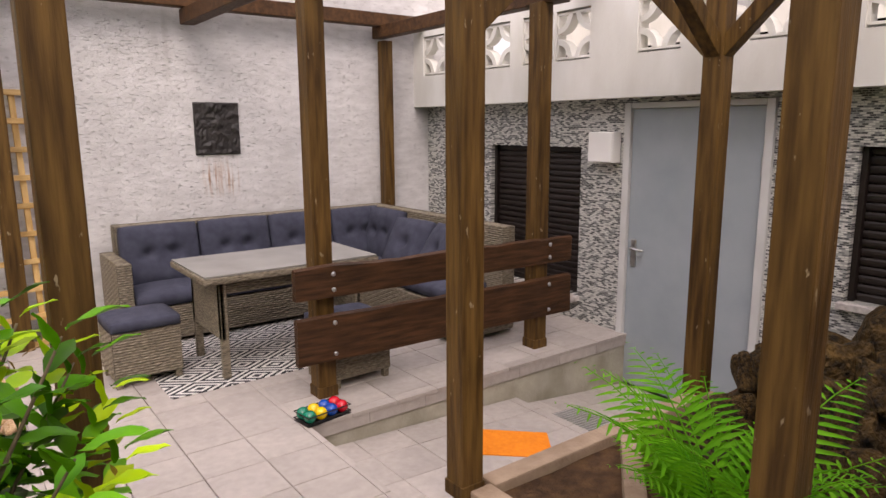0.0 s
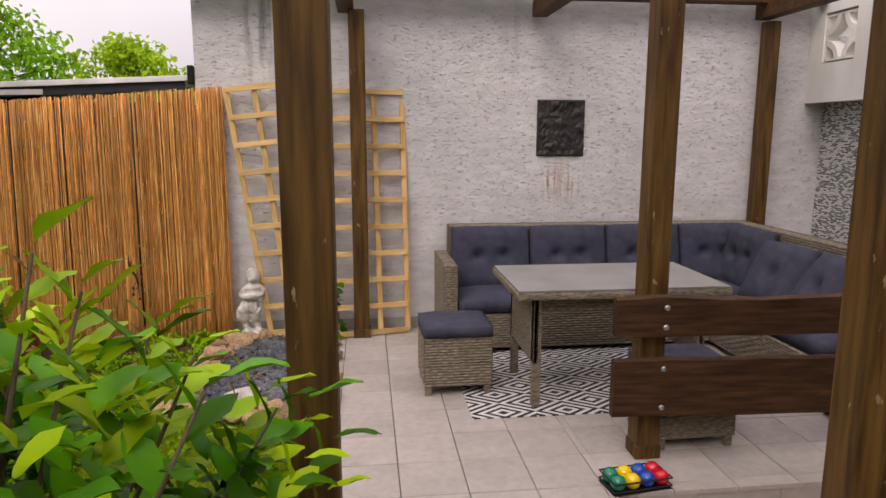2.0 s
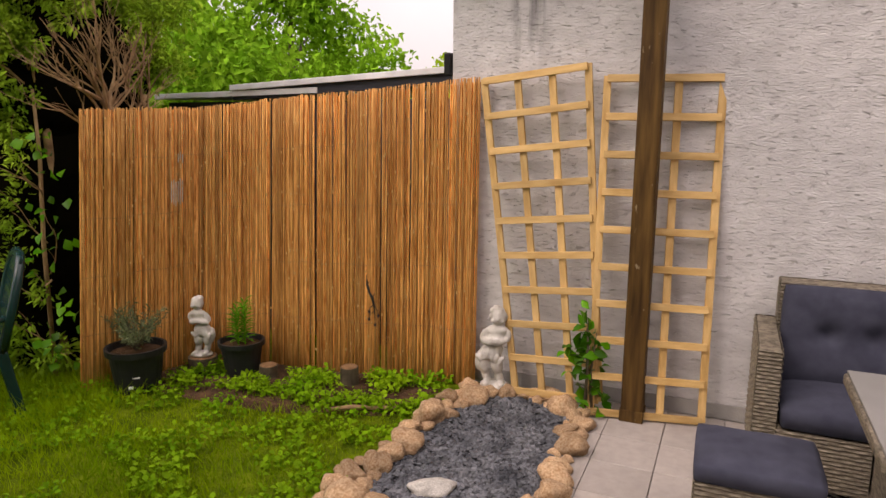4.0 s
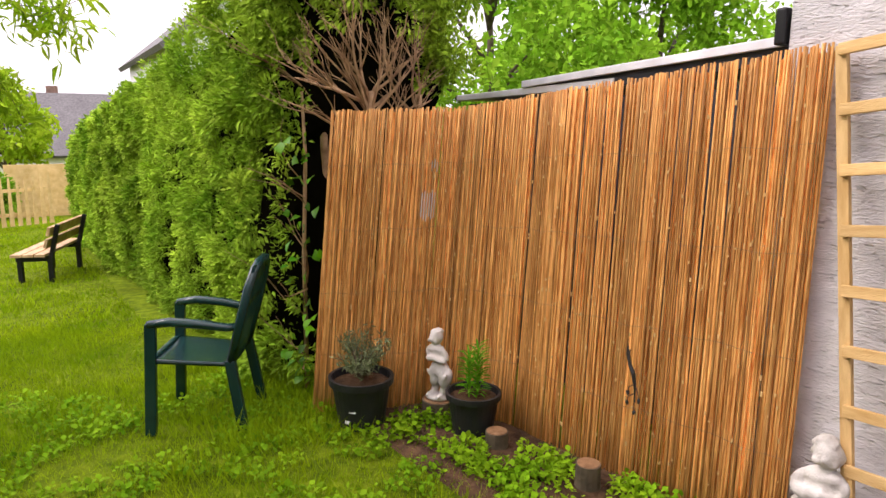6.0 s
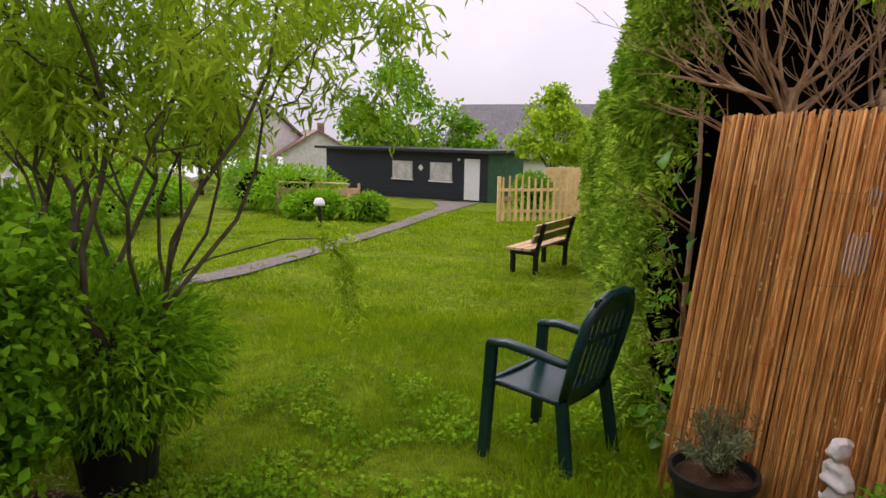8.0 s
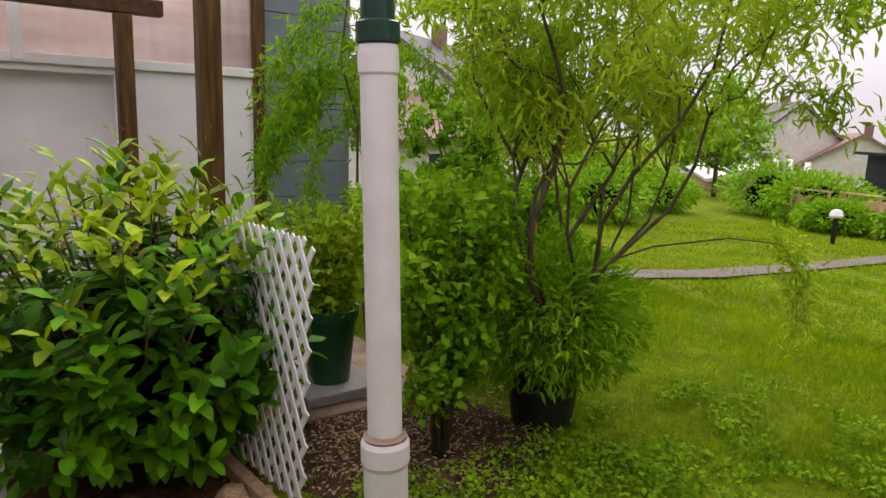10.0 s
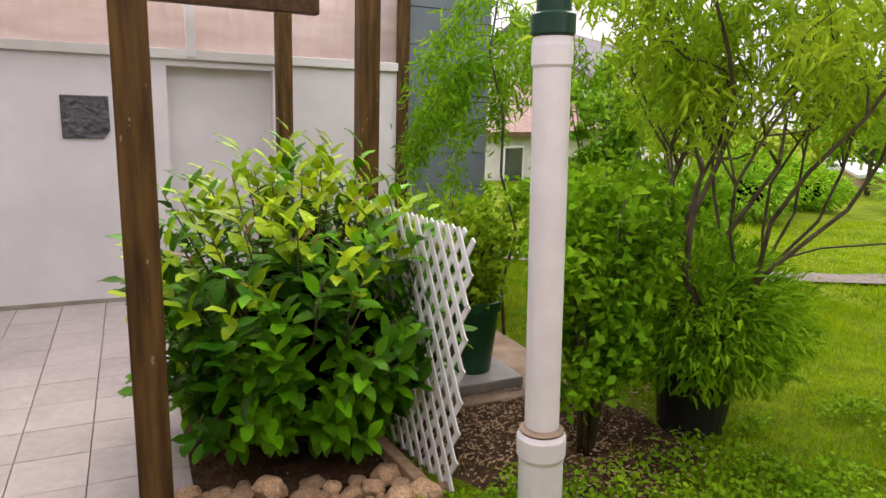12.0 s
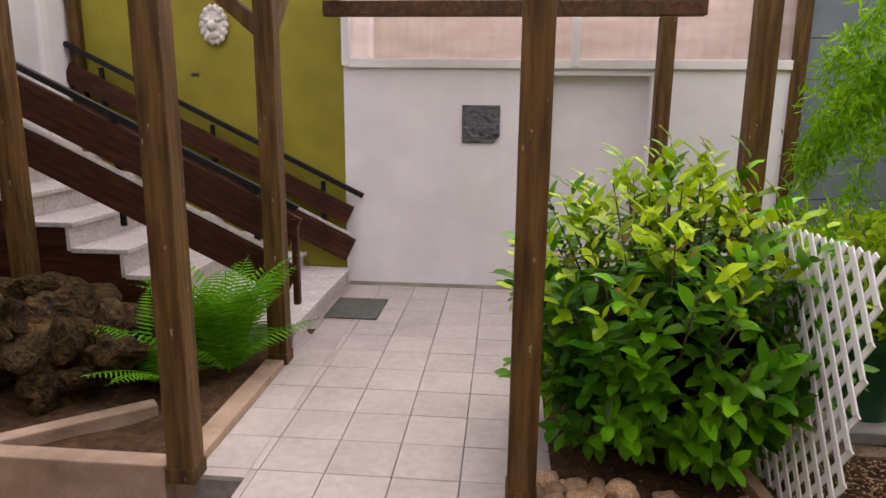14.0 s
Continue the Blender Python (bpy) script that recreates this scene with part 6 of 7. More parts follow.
shrub("garden_shrub", -3.3, -0.75, 0.75, 0.5, 1.05, 4500, 0.05, M["shrub"], "green shrub in front of the blue siding", 9)
shrub("garden_shrub", -5.2, -1.5, 1.1, 0.9, 2.5, 8000, 0.08, M["tree"], "green shrub by the outbuilding corner", 10)
tagb = part("plant_tag", abox(-0.02, 0.02, -0.004, 0.004, 0, 0.05, 0.002), M["orange"])
tagb.location = (-3.62, 1.32, 1.03)
tagged(tagb, "small orange plastic tag hanging in the willow", "tag")

# climbing plant at the foot of the trellis
ivy = shrub("young_climber", -1.04, 5.00, 0.06, 0.05, 0.64, 80, 0.09, M["laurel"], "young broad-leaved climber at the foot of the trellis", 12, stems=3)


# ---- pots, stumps and statues along the reed screen ----
def pot(name, x, y, z, r, h, label, mtl, lean=0.0):
    p = thing(name, pose(x, y, z, 0, lean, 0), label, "pot")
    b = bmesh.new()
    lathe(b, ((r * 0.74, 0.0), (r * 0.95, h * 0.86), (r * 1.06, h * 0.87), (r * 1.07, h), (r * 0.97, h), (r * 0.90, h * 0.82)), 28)
    part("shell", b, mtl, p, smooth=False)
    b = bmesh.new()
    lathe(b, ((0.002, h * 0.885), (r * 0.5, h * 0.895), (r * 0.93, h * 0.87)), 20, False)
    part("soil_fill", b, M["soil"], p)
    return p


p1_ = pot("plant_pot", -3.79, 4.27, -0.04, 0.175, 0.30, "large black plastic pot with a straggly herb", M["pot"])
part("price_label", abox(-0.02, 0.02, -0.002, 0.002, 0.13, 0.185), M["plastic"], p1_, "white paper label").matrix_basis = pose(0.115, -0.118, 0, -8, 0, 42)
part("price_label", abox(-0.014, 0.014, -0.002, 0.002, 0.06, 0.085), M["plastic"], p1_, "white paper label").matrix_basis = pose(0.075, -0.128, 0, -8, 0, 32)
pot("plant_pot", -3.335, 4.735, -0.03, 0.145, 0.255, "round black plastic pot with a young lily", M["pot"])


def herb(x, y, z, h, spread, k, mtl, label, thin=True):
    t = thing("potted_herb", pose(x, y, z), label, "plant")
    rr = random.Random(int(h * 1000))
    cs = []
    for i in range(26):
        a = rr.uniform(0, 6.28)
        tip = Vector((spread * math.cos(a) * rr.uniform(0.2, 1), spread * math.sin(a) * rr.uniform(0.2, 1), h * rr.uniform(0.5, 1)))
        b = bmesh.new()
        tube(b, [(0, 0, 0), tip * 0.5 + Vector((0, 0, 0.03)), tip], [0.004, 0.003, 0.0012], 4)
        part("stalk", b, M["bark"], t)
        cs += [tuple(tip * u) for u in np.linspace(0.35, 1, 9)]
    P = np.array(cs)[np.random.randint(0, len(cs), k)] + np.random.normal(0, 0.012, (k, 3))
    s = np.random.uniform(0.02, 0.04, k)
    mesh_object("foliage", leaf_mesh("foliage", P, unit(k) + np.array([0, 0, 0.4]), unit(k), s, s * 0.22, mtl, 0.1, 0.1), None, t)


herb(-3.79, 4.27, 0.225, 0.30, 0.24, 1500, M["herb"], "straggly grey-green herb growing in a black pot")
t = thing("young_lily", pose(-3.335, 4.735, 0.19), "upright young green lily growing in a pot", "plant")
P, D = [], []
for s_ in range(4):
    bx, by = 0.03 * math.cos(s_ * 1.6), 0.03 * math.sin(s_ * 1.6)
    hh = (0.30, 0.24, 0.2, 0.26)[s_]
    b = bmesh.new()
    tube(b, [(bx, by, 0), (bx * 1.4, by * 1.4, hh)], [0.004, 0.002], 5)
    part("stalk", b, M["fern"], t)
    for i in range(46):
        a = i * 2.4
        P.append((bx * 1.2, by * 1.2, hh * (0.1 + 0.9 * i / 45)))
        D.append((math.cos(a), math.sin(a), 0.35 + 0.6 * (i / 45)))
mesh_object("foliage", leaf_mesh("foliage", P, D, [(0, 0, 1)] * len(P), 0.075, 0.013, M["fern"], 0.2, 0.25), None, t)
for x, y, r, h in ((-3.12, 4.74, 0.062, 0.075), (-2.56, 4.855, 0.06, 0.11), (-3.66, 4.71, 0.10, 0.07)):
    st = thing("tree_stump", pose(x, y, -0.03, 0, 0, x * 80), "short sawn tree stump standing in the soil", "stump", "sawn stumps")
    b = bmesh.new()
    lathe(b, ((r * 1.08, 0), (r, h * 0.5), (r * 0.98, h + 0.03)), 14)
    part("bark", b, M["bark"], st)
    b = bmesh.new()
    lathe(b, ((r * 0.90, h + 0.0305), (r * 0.88, h + 0.034)), 14)
    part("cut_face", b, M["stump_cut"], st, "brown sawn face")
b = bmesh.new()
tube(b, [(-2.46, 4.43, 0.0), (-2.33, 4.48, 0.02), (-2.15, 4.58, 0.01), (-2.08, 4.63, 0.0)], [0.012, 0.016, 0.014, 0.008], 7)
tagged(part("fallen_branch", b, M["twig"], smooth=True), "bare fallen branch lying on the soil", "branch")


def putto(x, y, z, rz, mirror=1, scale=1.0):
    b = bmesh.new()
    blob(b, (0, 0, 0.02), (0.085, 0.075, 0.022), sub=3)
    for s in (-1, 1):
        blob(b, (0.036 * s, -0.005 * s, 0.075), (0.026, 0.030, 0.06))
        blob(b, (0.036 * s, -0.012, 0.15), (0.036, 0.040, 0.062))
        blob(b, (0.04 * s, -0.035, 0.04), (0.022, 0.04, 0.018))
    blob(b, (0, 0, 0.225), (0.066, 0.055, 0.055))
    for i in range(6):
        blob(b, (-0.06 + 0.024 * i, -0.042, 0.215 - 0.012 * abs(i - 2)), (0.016, 0.016, 0.04), (0, 14 * (i - 3), 0), sub=1)
    blob(b, (0.058 * mirror, 0.0, 0.17), (0.028, 0.03, 0.075), (0, 10, 0))
    blob(b, (0.004, 0, 0.305), (0.058, 0.047, 0.065))
    blob(b, (0, -0.004, 0.352), (0.064, 0.042, 0.034))
    for s in (-1, 1):
        blob(b, (0.064 * s, -0.006, 0.322), (0.022, 0.024, 0.042), (0, -14 * s, 0))
        blob(b, (0.038 * s, -0.045, 0.292), (0.044, 0.02, 0.02), (0, 14 * s * mirror, 22 * s))
        blob(b, (-0.012 * s, -0.056, 0.300), (0.022, 0.018, 0.018))
    blob(b, (0, 0, 0.388), (0.024, 0.024, 0.024))
    blob(b, (0.004, -0.006, 0.435), (0.045, 0.048, 0.052), sub=3)
    blob(b, (0.004, -0.05, 0.425), (0.012, 0.012, 0.012), sub=1)
    for s in (-1, 1):
        blob(b, (0.022 * s, -0.038, 0.416), (0.018, 0.014, 0.016))
        blob(b, (0.045 * s, 0.0, 0.43), (0.009, 0.012, 0.016), sub=1)
    rr = random.Random(3)
    for i in range(22):
        a, e = rr.uniform(0.2, 2.94) + (0 if rr.random() < 0.75 else 3.14), rr.uniform(0.25, 1.5)
        blob(b, (0.046 * math.cos(a) * math.cos(e) + 0.004, 0.048 * math.sin(a) * math.cos(e), 0.44 + 0.048 * math.sin(e)), (0.014, 0.014, 0.013), sub=1)
    for v in b.verts:
        v.co.x += mirror * 0.020 * math.sin(13.0 * v.co.z - 0.6)
    bmesh.ops.scale(b, vec=(scale * 1.06, scale, scale), verts=b.verts)
    ob = part("garden_statue", b, M["statue"], smooth=True)
    rm = ob.modifiers.new("remesh", "REMESH")
    rm.mode, rm.voxel_size, rm.use_smooth_shade = "VOXEL", 0.0065, True
    sm = ob.modifiers.new("smooth", "SMOOTH")
    sm.factor, sm.iterations = 0.5, 3
    ob.matrix_basis = pose(x, y, z, 0, 0, rz)
    return tagged(ob, "weathered white cast-stone garden figurine standing by the screen", "statue", "garden figurines")


putto(-3.66, 4.71, 0.068, 20, 1, 0.88)
putto(-1.65, 5.10, 0.03, 12, -1, 1.08)

# ---- slate bed edged with field stones ----
slate_poly = [(-1.88, 3.62), (-1.02, 3.55), (-1.02, 4.85), (-1.33, 5.06), (-1.62, 5.06), (-1.79, 4.85), (-1.86, 4.3)]
b = bmesh.new()
b.faces.new([b.verts.new((x, y, 0.0)) for x, y in slate_poly])
r_ = bmesh.ops.extrude_face_region(b, geom=b.faces[:])
for v in r_["geom"]:
    if isinstance(v, bmesh.types.BMVert):
        v.co.z -= 0.08
structure("slate_bed", b, M["chip"], "bed of dark slate chippings", "bed")


def inside(x, y, poly):
    c = False
    for (x0, y0), (x1, y1) in zip(poly, poly[1:] + poly[:1]):
        if (y0 > y) != (y1 > y) and x < (x1 - x0) * (y - y0) / (y1 - y0) + x0:
            c = not c
    return c


rr = random.Random(8)
verts, faces = [], []
while len(verts) < 6500 * 5:
    x, y = rr.uniform(-2.1, -1.0), rr.uniform(3.5, 5.1)
    if not inside(x, y, slate_poly):
        continue
    s = rr.uniform(0.008, 0.021)
    c = Vector((x, y, 0.004 + rr.uniform(0, 0.012)))
    rot = Euler((rr.uniform(-0.6, 0.6), rr.uniform(-0.6, 0.6), rr.uniform(0, 6.28))).to_matrix()
    i0 = len(verts)
    verts += [tuple(c + rot @ (Vector(q) * s)) for q in ((-1, -0.6, -0.25), (0.9, -0.8, -0.3), (1.1, 0.6, -0.2), (-0.7, 0.8, -0.3), (rr.uniform(-0.4, 0.4), rr.uniform(-0.3, 0.3), 0.38))]
    faces += [(i0, i0 + 1, i0 + 4), (i0 + 1, i0 + 2, i0 + 4), (i0 + 2, i0 + 3, i0 + 4), (i0 + 3, i0, i0 + 4), (i0 + 3, i0 + 2, i0 + 1, i0)]
me = bpy.data.meshes.new("slate_chippings")
me.from_pydata(verts, [], faces)
tagged(mesh_object("slate_chippings", me, M["chip"]), "loose dark grey slate chippings", "chippings", kind="stuff")
stone_data = [data_of(rocky(40 + k, 0.42, 3, 0.80), "field_stone", M["stone"], True) for k in range(9)]


laid = []


def stones_along(pts, tries, size, spread, group):
    acc = [0]
    for a, c in zip(pts, pts[1:]):
        acc.append(acc[-1] + math.hypot(c[0] - a[0], c[1] - a[1]))
    for k in range(tries):
        s = acc[-1] * rr.uniform(0, 0.999)
        i = max(j for j in range(len(pts) - 1) if acc[j] <= s)
        u = (s - acc[i]) / (acc[i + 1] - acc[i])
        x, y = (pts[i][m_] + (pts[i + 1][m_] - pts[i][m_]) * u + rr.uniform(-spread, spread) for m_ in (0, 1))
        sz = size * (1.6 if k < tries * 0.02 else rr.uniform(0.9, 1.25) if k < tries * 0.3 else rr.uniform(0.55, 0.8))
        if any((x - p) ** 2 + (y - q) ** 2 < (0.80 * (sz + w)) ** 2 for p, q, w in laid):
            continue
        laid.append((x, y, sz))
        o = mesh_object("field_stone", stone_data[rr.randrange(9)], None)
        o.matrix_basis = pose(x, y, sz * 0.42, rr.uniform(-15, 15), rr.uniform(-15, 15), rr.uniform(0, 360)) @ Matrix.Diagonal((sz * rr.uniform(0.95, 1.25), sz, sz * rr.uniform(0.75, 1.0), 1))
        tagged(o, "rounded pale brown field stone edging a garden bed", "stone", group)


stones_along(slate_poly[4:] + slate_poly[:1], 420, 0.058, 0.07, "slate bed edging stones")
stones_along([(-1.80, 5.07), (-1.62, 5.10), (-1.33, 5.10), (-1.05, 4.90), (-1.03, 4.2), (-1.03, 3.55)], 420, 0.052, 0.05, "slate bed edging stones")
stones_along([(-1.88, 3.60), (-1.02, 3.52)], 160, 0.052, 0.05, "slate bed edging stones")
stones_along([(-0.98, 1.40), (-1.3, 1.55), (-1.75, 1.62), (-1.95, 1.58)], 420, 0.042, 0.12, "laurel bed stones")
o = mesh_object("pale_boulder", data_of(rocky(71, 0.3, 3, 0.6), "pale_boulder", M["statue"], True), None)
o.matrix_basis = pose(-1.52, 3.86, 0.02, 0, 0, 30) @ Matrix.Diagonal((0.11, 0.07, 0.06, 1))
tagged(o, "flat pale boulder lying on the slate chippings", "stone")

# ---- white plastic lattice and plank edging by the laurel ----
lat = thing("plastic_lattice", pose(-2.03, 1.72, 0.02, 0, -2.5, 8), "white plastic diamond garden lattice standing upright", "lattice")
for sgn in (1, -1):
    for k in range(-16, 20):
        pts = []
        H, Wd, pitch = 1.13, 1.10, 0.085
        y0 = -k * pitch
        seg = []
        for z in (0.0, H):
            seg.append((y0 - sgn * z * 0.62, z))
        (ya, za), (yb, zb) = seg
        t0, t1 = 0.0, 1.0
        for lo_, hi_ in ((-Wd, 0.0),):
            dy = yb - ya
            ta, tb = (lo_ - ya) / dy, (hi_ - ya) / dy
            t0, t1 = max(t0, min(ta, tb)), min(t1, max(ta, tb))
        if t1 - t0 < 0.04:
            continue
        a = Vector((0.006 * sgn, ya + (yb - ya) * t0, za + (zb - za) * t0))
        c = Vector((0.006 * sgn, ya + (yb - ya) * t1, za + (zb - za) * t1))
        d = c - a
        m = Matrix.Translation(a) @ Matrix.Rotation(math.atan2(-d.y, d.z), 4, "X")
        b = bmesh.new()
        box(b, -0.004, 0.004, -0.014, 0.014, 0, d.length, 0.0015, m)
        part("strip", b, M["plastic"], lat)
b = bmesh.new()
box(b, -0.03, 0.03, -1.25, 0.0, 0.0, 0.09, 0.006, pose(-1.93, 1.78, -0.03, 0, 0, 6))
tagged(part("edging_plank", b, M["wood_cut"]), "weathered wooden edging plank beside the laurel bed", "plank")

# ---- white pipe with green cap ----
pp = thing("drain_pipe", pose(-2.208, 2.117, -0.03, 1.1, 1.7, 0), "white upright plastic pipe with a dark green upper end", "pipe")
b = bmesh.new()
lathe(b, ((0.084, 0.0), (0.084, 0.38), (0.092, 0.40), (0.092, 0.47), (0.084, 0.49), (0.080, 0.485), (0.064, 0.47)), 56)
part("socket", b, M["pipe"], pp, smooth=False)
b = bmesh.new()
lathe(b, ((0.064, 0.45), (0.064, 1.80), (0.070, 1.81), (0.070, 1.87), (0.066, 1.90), (0.06, 1.90)), 56)
part("riser", b, M["pipe"], pp, smooth=False)
b = bmesh.new()
lathe(b, ((0.0655, 0.488), (0.078, 0.489), (0.083, 0.497), (0.074, 0.503), (0.0655, 0.512)), 28, False)
part("dirt_rim", b, M["kerb"], pp, "brown dirt on the socket rim")
b = bmesh.new()
lathe(b, ((0.066, 1.905), (0.075, 1.91), (0.075, 1.97), (0.058, 1.98), (0.052, 2.35), (0.052, 3.2)), 28)
part("green_upper_pipe", b, M["greenpipe"], pp, "dark green upper pipe")

# ---- green pot and slab behind the lattice ----
structure("paving_slabs", abox(-3.3, -2.35, -0.9, 0.95, -0.06, 0.005, 0.01), M["kerb"], "brown stone slabs behind the lattice", "slab")
gp = pot("green_pot", -2.68, 0.60, 0.075, 0.17, 0.45, "tall dark green glazed pot on a grey slab", M["greenpot"])
sl = part("grey_slab", abox(-0.24, 0.24, -0.24, 0.24, 0.0, 0.065, 0.01), M["plinth"])
sl.location = (-2.68, 0.60, 0.008)
tagged(sl, "square grey plastic stand under the green pot", "stand")
shrub("potted_bamboo", -2.68, 0.60, 0.26, 0.26, 0.62, 1500, 0.06, M["willow"], "leafy bright green plant growing in the green pot", 14, stems=7, z0=0.47)


# ---- plastic garden chair ----
def monobloc(x, y, z, rz):
    c = thing("garden_chair", pose(x, y, z, 0, 0, rz), "dark green plastic garden armchair standing on the lawn", "chair")
    # local: front towards -y
    for sx in (-1, 1):
        b = bmesh.new()
        box(b, -0.022, 0.022, -0.03, 0.03, 0, 0.64, 0.010)
        for v in b.verts:
            v.co.x += sx * (0.255 - 0.015 * v.co.z)
            v.co.y += -0.235 + 0.05 * v.co.z
        part("front_leg", b, M["chair"], c)
        b = bmesh.new()
        box(b, -0.022, 0.022, -0.03, 0.03, 0, 0.42, 0.010)
        for v in b.verts:
            v.co.x += sx * (0.245 - 0.06 * v.co.z)
            v.co.y += 0.27 - 0.16 * v.co.z
        part("back_leg", b, M["chair"], c)
        b = bmesh.new()
        pts = [(sx * 0.245, -0.215, 0.635), (sx * 0.25, -0.10, 0.655), (sx * 0.245, 0.06, 0.635), (sx * 0.225, 0.20, 0.60), (sx * 0.20, 0.265, 0.60)]
        tube(b, pts, [0.03, 0.034, 0.034, 0.03, 0.026], 10)
        for v in b.verts:
            v.co.z = 0.63 + (v.co.z - 0.63) * 0.75
        part("armrest", b, M["chair"], c, smooth=True)
    # seat: shallow dish with a front lip
    b = bmesh.new()
    n = 14
    rows_ = []
    for j in range(n + 1):
        row = []
        for i in range(n + 1):
            u, v = 2 * i / n - 1, j / n
            row.append(b.verts.new((u * (0.235 - 0.03 * v), -0.235 + 0.44 * v, 0.43 - 0.035 * v - 0.012 * (1 - u * u) - (0.03 if j == 0 else 0))))
        rows_.append(row)
    for a, d in zip(rows_, rows_[1:]):
        for i in range(n):
            b.faces.new((a[i], a[i + 1], d[i + 1], d[i]))
    s = part("seat", b, M["chair"], c, smooth=True)
    so = s.modifiers.new("thick", "SOLIDIFY")
    so.thickness = 0.02
    part("seat_rim", abox(-0.24, 0.24, -0.245, -0.21, 0.375, 0.43, 0.012), M["chair"], c)
    # back: frame with upright slats
    def back(u, h):
        return Vector((u, 0.205 + 0.27 * (h - 0.40), h))
    b = bmesh.new()
    pts = [back(-0.215, 0.38), back(-0.235, 0.65), back(-0.225, 0.82), back(-0.17, 0.91), back(-0.08, 0.945), back(0.08, 0.945), back(0.17, 0.91), back(0.225, 0.82), back(0.235, 0.65), back(0.215, 0.38)]
    tube(b, pts, 0.026, 10)
    part("back_frame", b, M["chair"], c, smooth=True)
    b = bmesh.new()
    box(b, -0.20, 0.20, -0.009, 0.009, 0.0, 0.11, 0.006, Matrix.Translation(back(0, 0.835)) @ Matrix.Rotation(-0.264, 4, "X"))
    part("top_panel", b, M["chair"], c)
    b = bmesh.new()
    box(b, -0.215, 0.215, -0.009, 0.009, 0.0, 0.08, 0.006, Matrix.Translation(back(0, 0.385)) @ Matrix.Rotation(-0.264, 4, "X"))
    part("lower_panel", b, M["chair"], c)
    for i in range(7):
        u = -0.18 + i * 0.06
        b = bmesh.new()
        box(b, -0.014, 0.014, -0.007, 0.007, 0, 0.41, 0.004, Matrix.Translation(back(u, 0.45)) @ Matrix.Rotation(-0.264, 4, "X"))
        part("back_slat", b, M["chair"], c)
    b = bmesh.new()
    box(b, -0.215, 0.215, -0.008, 0.008, 0, 0.035, 0.004, Matrix.Translation(back(0, 0.70)) @ Matrix.Rotation(-0.264, 4, "X"))
    part("cross_bar", b, M["chair"], c)
    return c


monobloc(-4.375, 3.54, -0.04, -28.5)


# ---- far part of the lawn ----
def slat_bench(x, y, rz):
    z = ground_z(x, y)
    c = thing("park_bench", pose(x, y, z, 0, 0, rz), "garden bench with tan slats and dark cast legs", "bench")
    for sx in (-0.62, 0.62):
        b = bmesh.new()
        box(b, sx - 0.035, sx + 0.035, -0.24, -0.17, 0, 0.42, 0.01)
        box(b, sx - 0.035, sx + 0.035, 0.16, 0.23, 0, 0.42, 0.01)
        box(b, sx - 0.034, sx + 0.034, -0.25, 0.24, 0.34, 0.42, 0.01)
        part("leg_frame", b, M["black"], c)
        b = bmesh.new()
        box(b, sx - 0.03, sx + 0.03, -0.03, 0.03, 0, 0.48, 0.01, Matrix.Translation((0, 0.21, 0.40)) @ Matrix.Rotation(-0.25, 4, "X"))
        part("back_support", b, M["black"], c)
    for i in range(3):
        part("seat_slat", abox(-0.78, 0.78, -0.27 + i * 0.155, -0.135 + i * 0.155, 0.422, 0.462, 0.006), M["benchwood"], c)
    for i in range(2):
        b = bmesh.new()
        box(b, -0.78, 0.78, -0.02, 0.02, 0, 0.13, 0.006, Matrix.Translation((0, 0.185 + 0.045 * i, 0.55 + i * 0.17)) @ Matrix.Rotation(-0.25, 4, "X"))
        part("back_slat", b, M["benchwood"], c)
    return c


slat_bench(-12.1, 2.98, -20)

pk = thing("picket_fence", pose(-20.95, 1.24, ground_z(-20.95, 1.25), 0, 0, 115), "low yellow pine picket fence on the lawn", "fence")
for i in range(12):
    hh = 1.38 + 0.06 * math.sin(i * 0.7)
    xx = i * 0.205
    b = bmesh.new()
    box(b, xx - 0.06, xx + 0.06, -0.012, 0.012, 0.04, hh, 0.004)
    for v in b.verts:
        if v.co.z > hh - 0.02:
            v.co.x = xx + (v.co.x - xx) * 0.4
    part("picket", b, M["picket"], pk)
for zz in (0.30, 0.95):
    part("rail", abox(-0.05, 2.4, 0.013, 0.045, zz, zz + 0.09, 0.004), M["picket"], pk)
part("gate_post", abox(-0.17, -0.07, -0.03, 0.06, 0, 1.4, 0.006), M["picket"], pk)
part("sign", abox(0.02, 0.30, -0.03, -0.014, 0.66, 0.80, 0.004), M["benchwood"], pk)
wallp = tagged(part("plank_screen", abox(-1.6, 1.8, -0.03, 0.03, 0, 1.75, 0.01), M["picket"]), "solid yellow plank screen behind the picket fence", "screen")
wallp.matrix_basis = pose(-26.5, 3.75, ground_z(-26.5, 3.75), 0, 0, 97)

sz = -1.43
gs = thing("log_cabin", pose(-32.1, -0.87, sz, 0, 0, 65), "long dark wooden cabin with a white door", "cabin")
